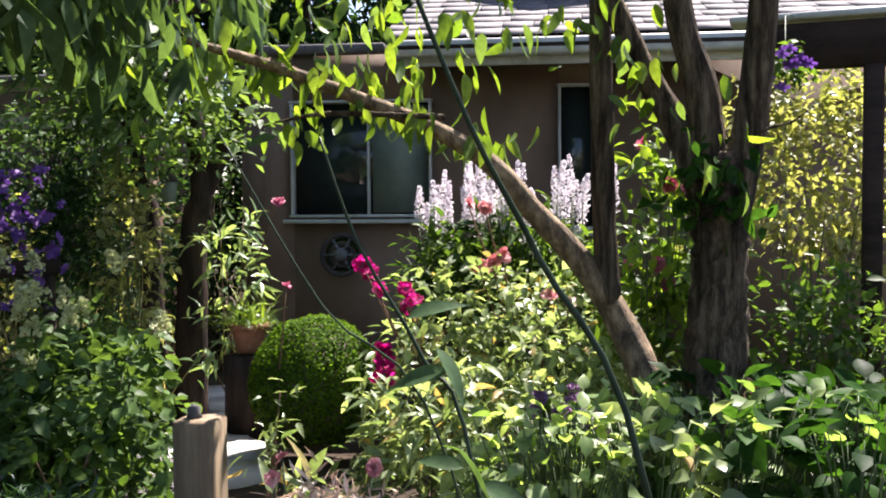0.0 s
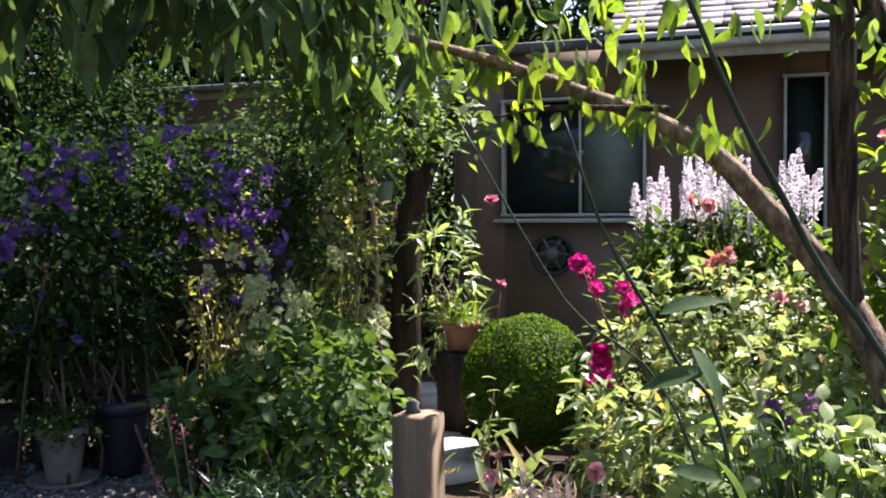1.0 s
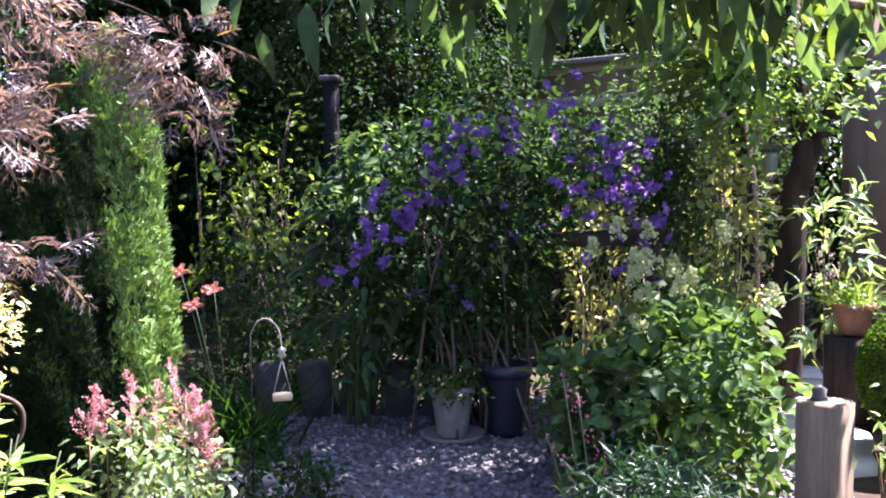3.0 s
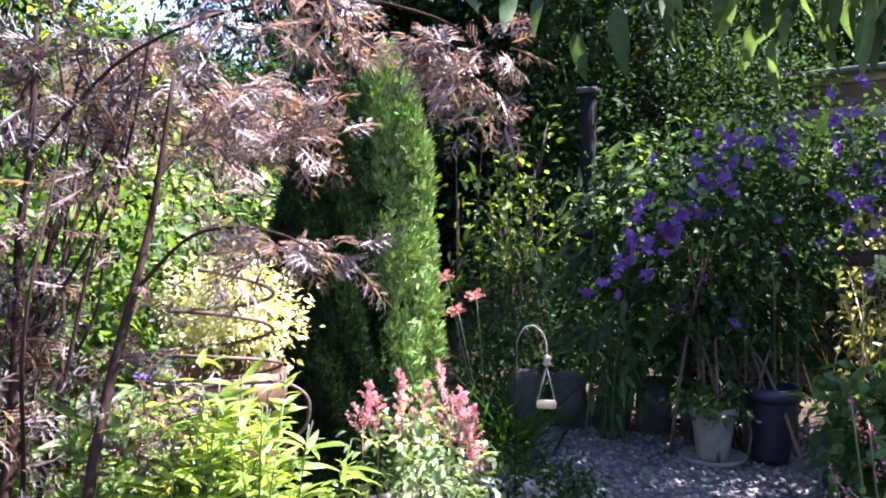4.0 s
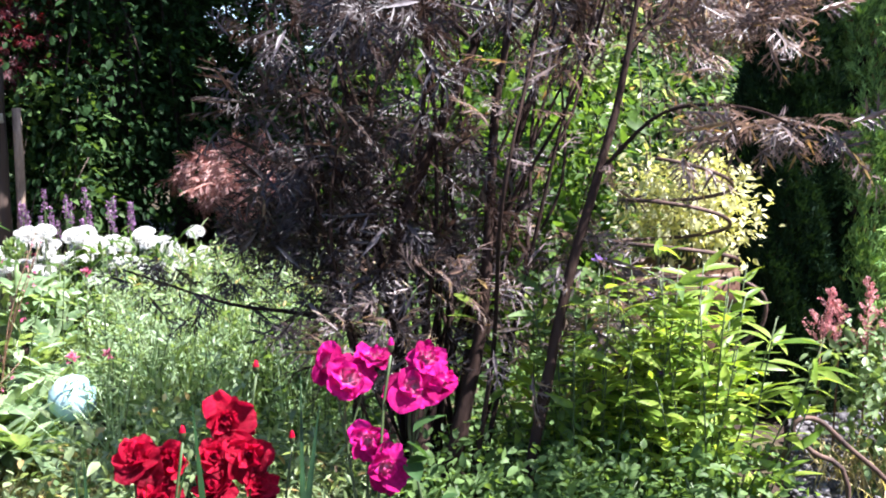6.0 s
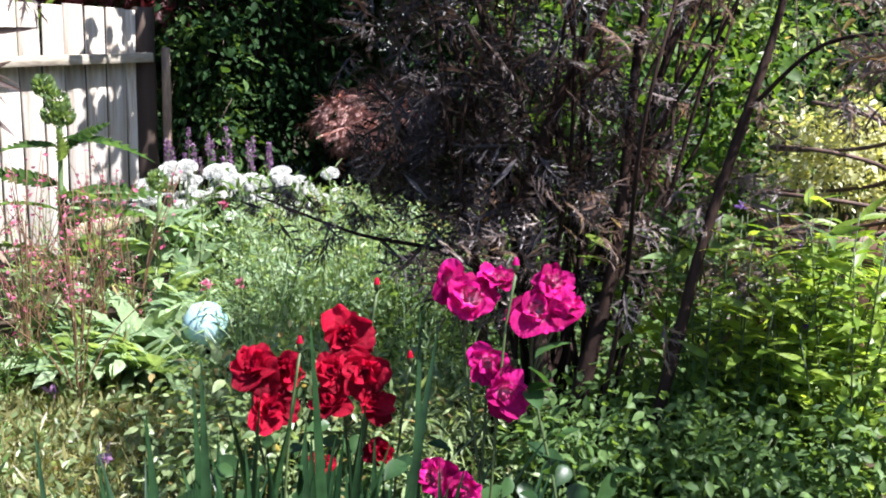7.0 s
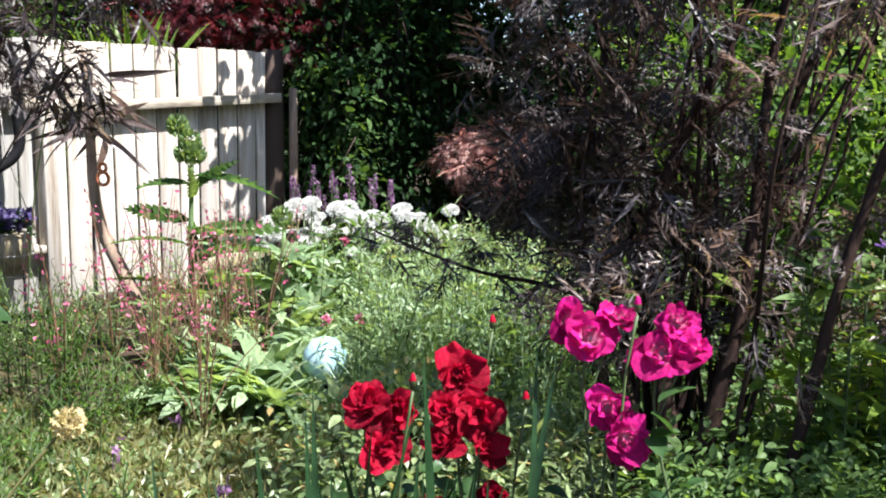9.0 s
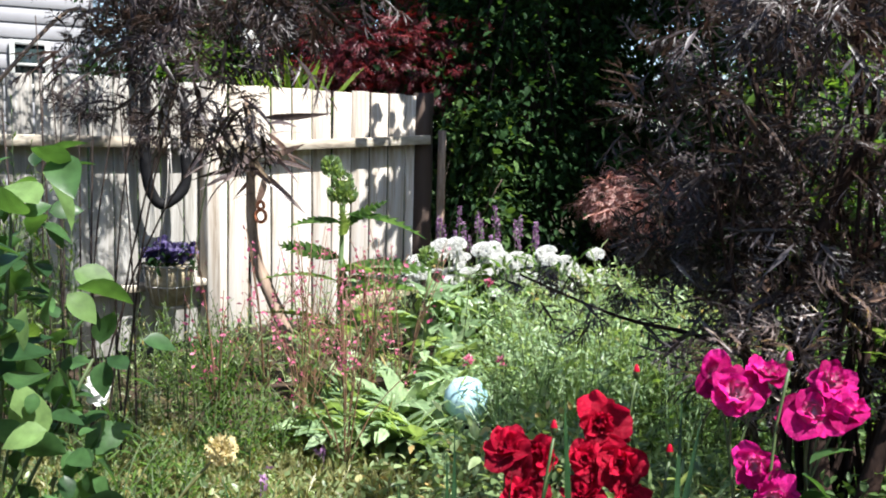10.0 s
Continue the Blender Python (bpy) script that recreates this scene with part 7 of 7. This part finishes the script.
part("loop", Geo().tube([u0 + (-0.1, -0.16, 1.6), u0 + (0, 0, 1.56), u0 + (0, 0, 1.1), u0 * 0.75 + u1 * 0.25 + (0, 0, 0.91), u0 * 0.4 + u1 * 0.6 + (0, 0, 0.9), u1 + (0, 0, 1.0), u1 + (0, 0, 1.2), u1 + (0, 0, 1.45), u1 + (-0.1, -0.16, 1.58)], 0.031, 9, 5), M_IRON, hl)
bk = thing("hanging_basket", (-5.62, -2.92, 0.3), "wire basket with violet flowers hanging by the fence", "hanging basket")
bc = np.array((-5.62, -2.92, 0.3))
for z, r in ((0.24, 0.15), (0.12, 0.14), (0.0, 0.11)):
    a = np.linspace(0, 2 * np.pi, 25)
    part("hoop", Geo().tube(bc + np.stack([r * np.cos(a), r * np.sin(a), np.full(25, z)], -1), 0.004, 5), M_WIRE, bk)
for k in range(16):
    a = k * math.pi / 8
    part("wire", Geo().tube([bc + (0.15 * math.cos(a), 0.15 * math.sin(a), 0.24), bc + (0.14 * math.cos(a), 0.14 * math.sin(a), 0.12), bc + (0.11 * math.cos(a), 0.11 * math.sin(a), 0)], 0.003, 4), M_WIRE, bk)
part("liner", Geo().lathe([(0.001, 0.01), (0.1, 0.01), (0.13, 0.12), (0.138, 0.23), (0.001, 0.23)], 20, bc), M_COIR, bk, "brown coir liner")
g, _ = foliage(bc + (0, 0, 0.28), (0.15, 0.15, 0.06), 26, 10, 0.02, OVAL, 0.035, 0.1)
part("foliage", g, M_DEEP, bk)
PANSY = bloom([(6, 1.0, 8, 0.45, 0.15, 0.0)], 6).mesh("flower", M_INDIGO)
for k in range(34):
    placed("flower", PANSY, bk, up_to((0.6, 0.2, 0.7) + rng.normal(size=3) * 0.4, bc + (rng.uniform(-0.13, 0.13), rng.uniform(-0.13, 0.13), 0.31 + rng.normal() * 0.025), 0.036))
for k in range(3):
    a = k * 2.1
    part("chain", Geo().tube([bc + (0.15 * math.cos(a), 0.15 * math.sin(a), 0.24), bc + (0.02 * math.cos(a), 0.02 * math.sin(a), 0.68), bc + (0, 0, 0.98)], 0.003, 4), M_WIRE, bk)

part("bracket", Geo().tube([bc + (-0.12, -0.2, 0.8), bc + (-0.12, -0.2, 1.0), bc + (0, 0, 1.02), bc + (0, 0, 0.97)], 0.007, 6, 2), M_IRON, bk, "black iron wall bracket")

# gaura: thin red stems with small pink flowers
rng = np.random.default_rng(30)
for k in range(9):
    x, y = -4.4 + rng.normal() * 0.2, -1.9 + 0.085 * k + rng.normal() * 0.04
    ga_ob = thing("gaura", (x, y, 0), "airy gaura with thin red stems and pink flowers", "flowers", "gaura clump")
    st, fl, lf = Geo(), Geo(), Geo()
    for j in range(10):
        h = rng.uniform(0.4, 0.9)
        tx, ty = x + rng.normal() * 0.14, y + rng.normal() * 0.14
        st.tube([(x, y, 0), ((x * 2 + tx) / 3, (y * 2 + ty) / 3, h * 0.55), (tx, ty, h)], [0.0035, 0.0025, 0.0015], 4, 3)
        n = 7
        s = rng.uniform(0.7, 1.0, n)
        p = np.stack([x + (tx - x) * s, y + (ty - y) * s, h * s], -1) + rng.normal(size=(n, 3)) * 0.01
        fl.scatter(RHOMB, p, rng.normal(size=(n, 3)), rng.uniform(0.016, 0.03, n))
        s = rng.uniform(0.05, 0.6, 14)
        lf.scatter(SLIM, np.stack([x + (tx - x) * s, y + (ty - y) * s, h * s], -1), rng.normal(size=(14, 3)) + (0, 0, 0.6), 0.055)
    part("stemwork", st, M_STEMR, ga_ob, kind="stuff")
    part("blossom", fl, M_PINK, ga_ob, kind="stuff")
    part("leaves", lf, M_PALE if k % 3 else M_GREEN, ga_ob, kind="stuff")

# glazed ball, allium head, dry ground cover
rng = np.random.default_rng(31)
orb = thing("gazing_ball", (-4.26, -0.88, 0), "pale blue glazed garden ball on a short stand", "garden ornament")
part("ball", Geo().lathe([(0.001, 0.16), (0.05, 0.17), (0.085, 0.215), (0.09, 0.25), (0.085, 0.285), (0.05, 0.33), (0.001, 0.345)], 24, (-4.26, -0.88, 0.01)), M_ORB, orb, smooth=True)
part("stand", Geo().lathe([(0.07, 0.0), (0.03, 0.05), (0.03, 0.14), (0.05, 0.175)], 12, (-4.26, -0.88, 0)), M_IRON, orb)
al = thing("allium", (-2.95, -1.2, 0), "dry straw-coloured allium seed head", "flower")
hd = np.array((-2.88, -1.27, 0.45))
part("stalk", Geo().tube([(-2.75, -1.55, 0), (-2.82, -1.42, 0.25), hd], 0.004, 6, 4), M_DRY, al)
c = unit(rng.normal(size=(110, 3)))
g = Geo()
for q in c:
    g.tube([hd, hd + q * 0.034], 0.0007, 3)
g.scatter(STAR, hd + c * 0.038, c, 0.011)
part("seed_head", g, M_STRAW, al)


def ragged(p):
    """Keeps what lies within an uneven oval patch with bare spots."""
    x, y = (p[:, 0] + 3.3) / 1.35, (p[:, 1] + 1.5) / 1.3
    edge = x * x + y * y + 0.22 * np.sin(7 * p[:, 0] + 3 * p[:, 1]) + 0.2 * np.sin(5 * p[:, 1] - 4 * p[:, 0])
    return edge + rng.normal(size=len(p)) * 0.08 < 0.95


g = Geo()
n = 40000
p = np.stack([rng.uniform(-4.7, -1.95, n), rng.uniform(-2.9, -0.2, n), rng.uniform(0, 0.05, n)], -1)
p = p[ragged(p)]
n = len(p)
g.scatter(SLIM, p, rng.normal(size=(n, 3)) * 0.8 + (0, 0, 0.5), rng.uniform(0.03, 0.08, n))
solid("ground_cover", g, M_DRY, "dry yellow-green mat of creeping plants", "ground cover", kind="stuff")
g = Geo()
n = 14000
p = np.stack([rng.uniform(-4.7, -1.95, n), rng.uniform(-2.9, -0.2, n), rng.uniform(0, 0.06, n)], -1)
p = p[ragged(p)]
n = len(p)
g.scatter(OVAL, p, rng.normal(size=(n, 3)) * 0.8 + (0, 0, 0.6), rng.uniform(0.025, 0.05, n))
solid("creeping_leaves", g, M_PALE, "small pale creeping leaves on the ground", "ground cover", kind="stuff")
for x, y in ((-3.55, -1.45), (-3.3, -1.0), (-3.9, -1.35)):
    solid("small_geranium", Geo().scatter(STAR, np.array((x, y, 0.12)) + rng.normal(size=(4, 3)) * 0.015, rng.normal(size=(4, 3)) + (0.5, 0, 1), 0.022).tube([(x, y, 0), (x, y, 0.12)], 0.002, 4), M_MAUVE, "small mauve flower in the ground cover", "flower", "mauve flowers")

# white climbing rose at the near edge
wr = thing("white_rose_bush", (-2.15, -1.4, 0), "white rose with large dark leaves", "rose")
lf, tips = foliage((-2.15, -1.4, 0.85), (0.2, 0.24, 0.38), 30, 9, 0.06, BROAD, 0.06, 0.2, 0.2)
p = np.array((-1.9, -1.2, 0.95)) + rng.normal(size=(34, 3)) * (0.09, 0.1, 0.16)
lf.scatter(BROAD, p, rng.normal(size=(34, 3)) * (1, 1, 0.5) + (0, 0.3, -0.1), rng.uniform(0.07, 0.12, 34), (0, 0, 1))
part("leafage", lf, M_ROSELEAF, wr, kind="stuff")
lf = Geo()
p = np.array((-2.0, -1.28, 0.95)) + rng.normal(size=(26, 3)) * (0.1, 0.1, 0.15)
lf.scatter(BROAD, p, rng.normal(size=(26, 3)) * (1, 1, 0.6) + (0.2, 0.3, 0), rng.uniform(0.06, 0.12, 26), (0.4, 0.2, 1))
part("young_leafage", lf, M_FRESH, wr, "paler young leaves", kind="stuff")
for q in tips[:12]:
    part("stem", stems_to((-2.15, -1.45, 0), [q], 0.007, 0.003, 0.15, 0.06), M_STEM, wr)
fr = thing("white_rose", (-4.4, -2.2, 0), "single white rose on a tall arching stem", "rose")
placed("bloom", DOUBLE[M_WHITE.name][1], fr, up_to((0.8, 0.4, 0.4), (-4.06, -1.72, 1.65), 0.042))
part("stem", Geo().tube([(-4.065, -1.725, 1.64), (-4.2, -1.9, 1.4), (-4.35, -2.1, 0.8), (-4.4, -2.2, 0)], 0.003, 6, 4), M_STEM, fr)
for b in ((-2.36, -1.3, 0.74), (-2.3, -1.42, 0.72)):
    placed("bloom", DOUBLE[M_WHITE.name][0], wr, up_to((0.8, 0.2, 0.4), b, 0.035))

solid("garden_stake", Geo().tube([(-6.12, -1.9, -0.05), (-6.14, -1.9, 0.3), (-6.16, -1.91, 0.58)], [0.012, 0.011, 0.009], 8, 2), M_RED, "thin dark red garden stake by the fence", "stake")
# small flowers dotted about
fu = thing("hanging_fuchsia", (1.03, 4.85, 2.2), "violet fuchsia hanging from the patio beam", "flowers")
g, tips = foliage((1.05, 4.83, 2.16), (0.13, 0.1, 0.09), 24, 9, 0.025, OVAL, 0.04, 0.4)
part("foliage", g, M_GREEN, fu, kind="stuff")
part("cord", Geo().tube([(1.05, 4.84, 2.16), (1.1, 5.1, 2.45), (1.2, 5.28, 2.46)], 0.003, 5, 2), M_STEM, fu)
for k in range(9):
    placed("flower", CLEM, fu, up_to((0, -0.7, -0.2) + rng.normal(size=3) * 0.4, np.array((1.03, 4.74, 2.16)) + rng.normal(size=3) * (0.06, 0.02, 0.04), 0.035))
for p in ((-4.29, -0.88, 0.41), (-5.05, -0.94, 0.62), (-4.32, -0.75, 0.41)):
    kn = thing("knapweed", (p[0], p[1], 0), "magenta knapweed on a thin stalk", "flower", "knapweed flowers")
    part("stalk", Geo().tube([(p[0] + 0.03, p[1], 0), (p[0] + 0.01, p[1] + 0.01, p[2] * 0.6), p], 0.0025, 5, 3), M_STEM, kn)
    part("flower_head", Geo().scatter(RHOMB, np.array(p) + rng.normal(size=(26, 3)) * 0.005, unit(rng.normal(size=(26, 3))) + (0.3, 0, 0.6), 0.026), M_PINK, kn)

# near canes leaning across the view
for pts, r, m in (
    ([(-0.3, 1.2, 1.9), (-0.18, 1.24, 1.6), (-0.09, 1.3, 1.42), (0.06, 1.28, 1.09), (0.2, 1.3, 0.0)], 0.0048, M_CANE),
    ([(-0.39, 1.25, 1.59), (-0.34, 1.27, 1.44), (-0.25, 1.27, 1.28), (-0.17, 1.23, 1.1), (0.0, 1.15, 0.0)], 0.003, M_CANE),
    ([(-0.55, 1.3, 1.6), (-0.4, 1.3, 1.35), (-0.22, 1.35, 1.1), (0.0, 1.35, 0.0)], 0.002, M_CANE),
):
    solid("bamboo_cane", Geo().tube(pts, [r * 0.6, r, r * 1.1], 7, 5), m, "thin green leaning cane", "cane", "leaning canes")

# broad leaves on the nearest canes
for c, way, long in (((-0.27, 1.25, 1.34), (0.8, -0.1, 0.35), 0.085), ((-0.21, 1.24, 1.27), (-1, 0, -0.15), 0.09), ((-0.23, 1.25, 1.3), (0.5, -0.3, -0.6), 0.09), ((-0.2, 1.22, 1.17), (0.6, 0, -0.7), 0.1), ((-0.17, 1.22, 1.12), (0.9, 0.1, -0.3), 0.085), ((-0.19, 1.23, 1.14), (-0.9, 0.1, 0.2), 0.07)):
    solid("cane_leaf", Geo().scatter(leaf_shape(0.17, 7, 0.3, -0.25, 0.4), [c], [way], long, (0.1, -0.4, 1)), M_DROOP, "broad dusty green leaf on a thin cane", "leaf", "cane leaves")

# ---- gravel stones, last ----
rng = np.random.default_rng(32)
def stone_mesh(seed, name="stone"):
    bm = bmesh.new()
    bmesh.ops.create_icosphere(bm, subdivisions=1, radius=1)
    for v in bm.verts:
        v.co *= 1 + 0.35 * noise.noise(v.co * 1.3 + Vector((seed * 7.1, 0, 0)))
        v.co.z *= 0.6
    v, t = np.array([x.co[:] for x in bm.verts]), np.array([[x.index for x in f.verts] for f in bm.faces])
    bm.free()
    return v, t


SHAPES = [stone_mesh(s) for s in range(5)]


def in_yard(n):
    a, r = rng.uniform(0, 2 * np.pi, n), np.sqrt(rng.random(n))
    k = (1 + 0.1 * np.sin(3 * a + 1) + 0.06 * np.sin(7 * a)) * r
    return GX + GRX * k * np.cos(a), GY + GRY * k * np.sin(a)


g = Geo()
for sv, stt in SHAPES:
    x, y = in_yard(2000)
    g.scatter((sv, stt), np.stack([x, y, rng.uniform(0.012, 0.028, 2000)], -1), np.stack([rng.normal(size=2000), rng.normal(size=2000), rng.normal(size=2000) * 0.15], -1), rng.uniform(0.01, 0.024, 2000), (0, 0, 1))
part("stones", g, M_GRAVEL, gravel, kind="stuff")
MESHES = [Geo().add(v, t).mesh("stone", M_GRAVEL) for v, t in SHAPES]
for k in range(280):
    x, y = rng.uniform(-3.2, -2.1), rng.uniform(2.7, 4.0)
    placed("stone", MESHES[k % 5], gravel, pose(x, y, 0.03, rng.normal() * 12, rng.normal() * 12, rng.uniform(0, 360)) @ Matrix.Diagonal((*(rng.uniform(0.018, 0.032) * np.array((1, rng.uniform(0.7, 1), 0.8))), 1)))
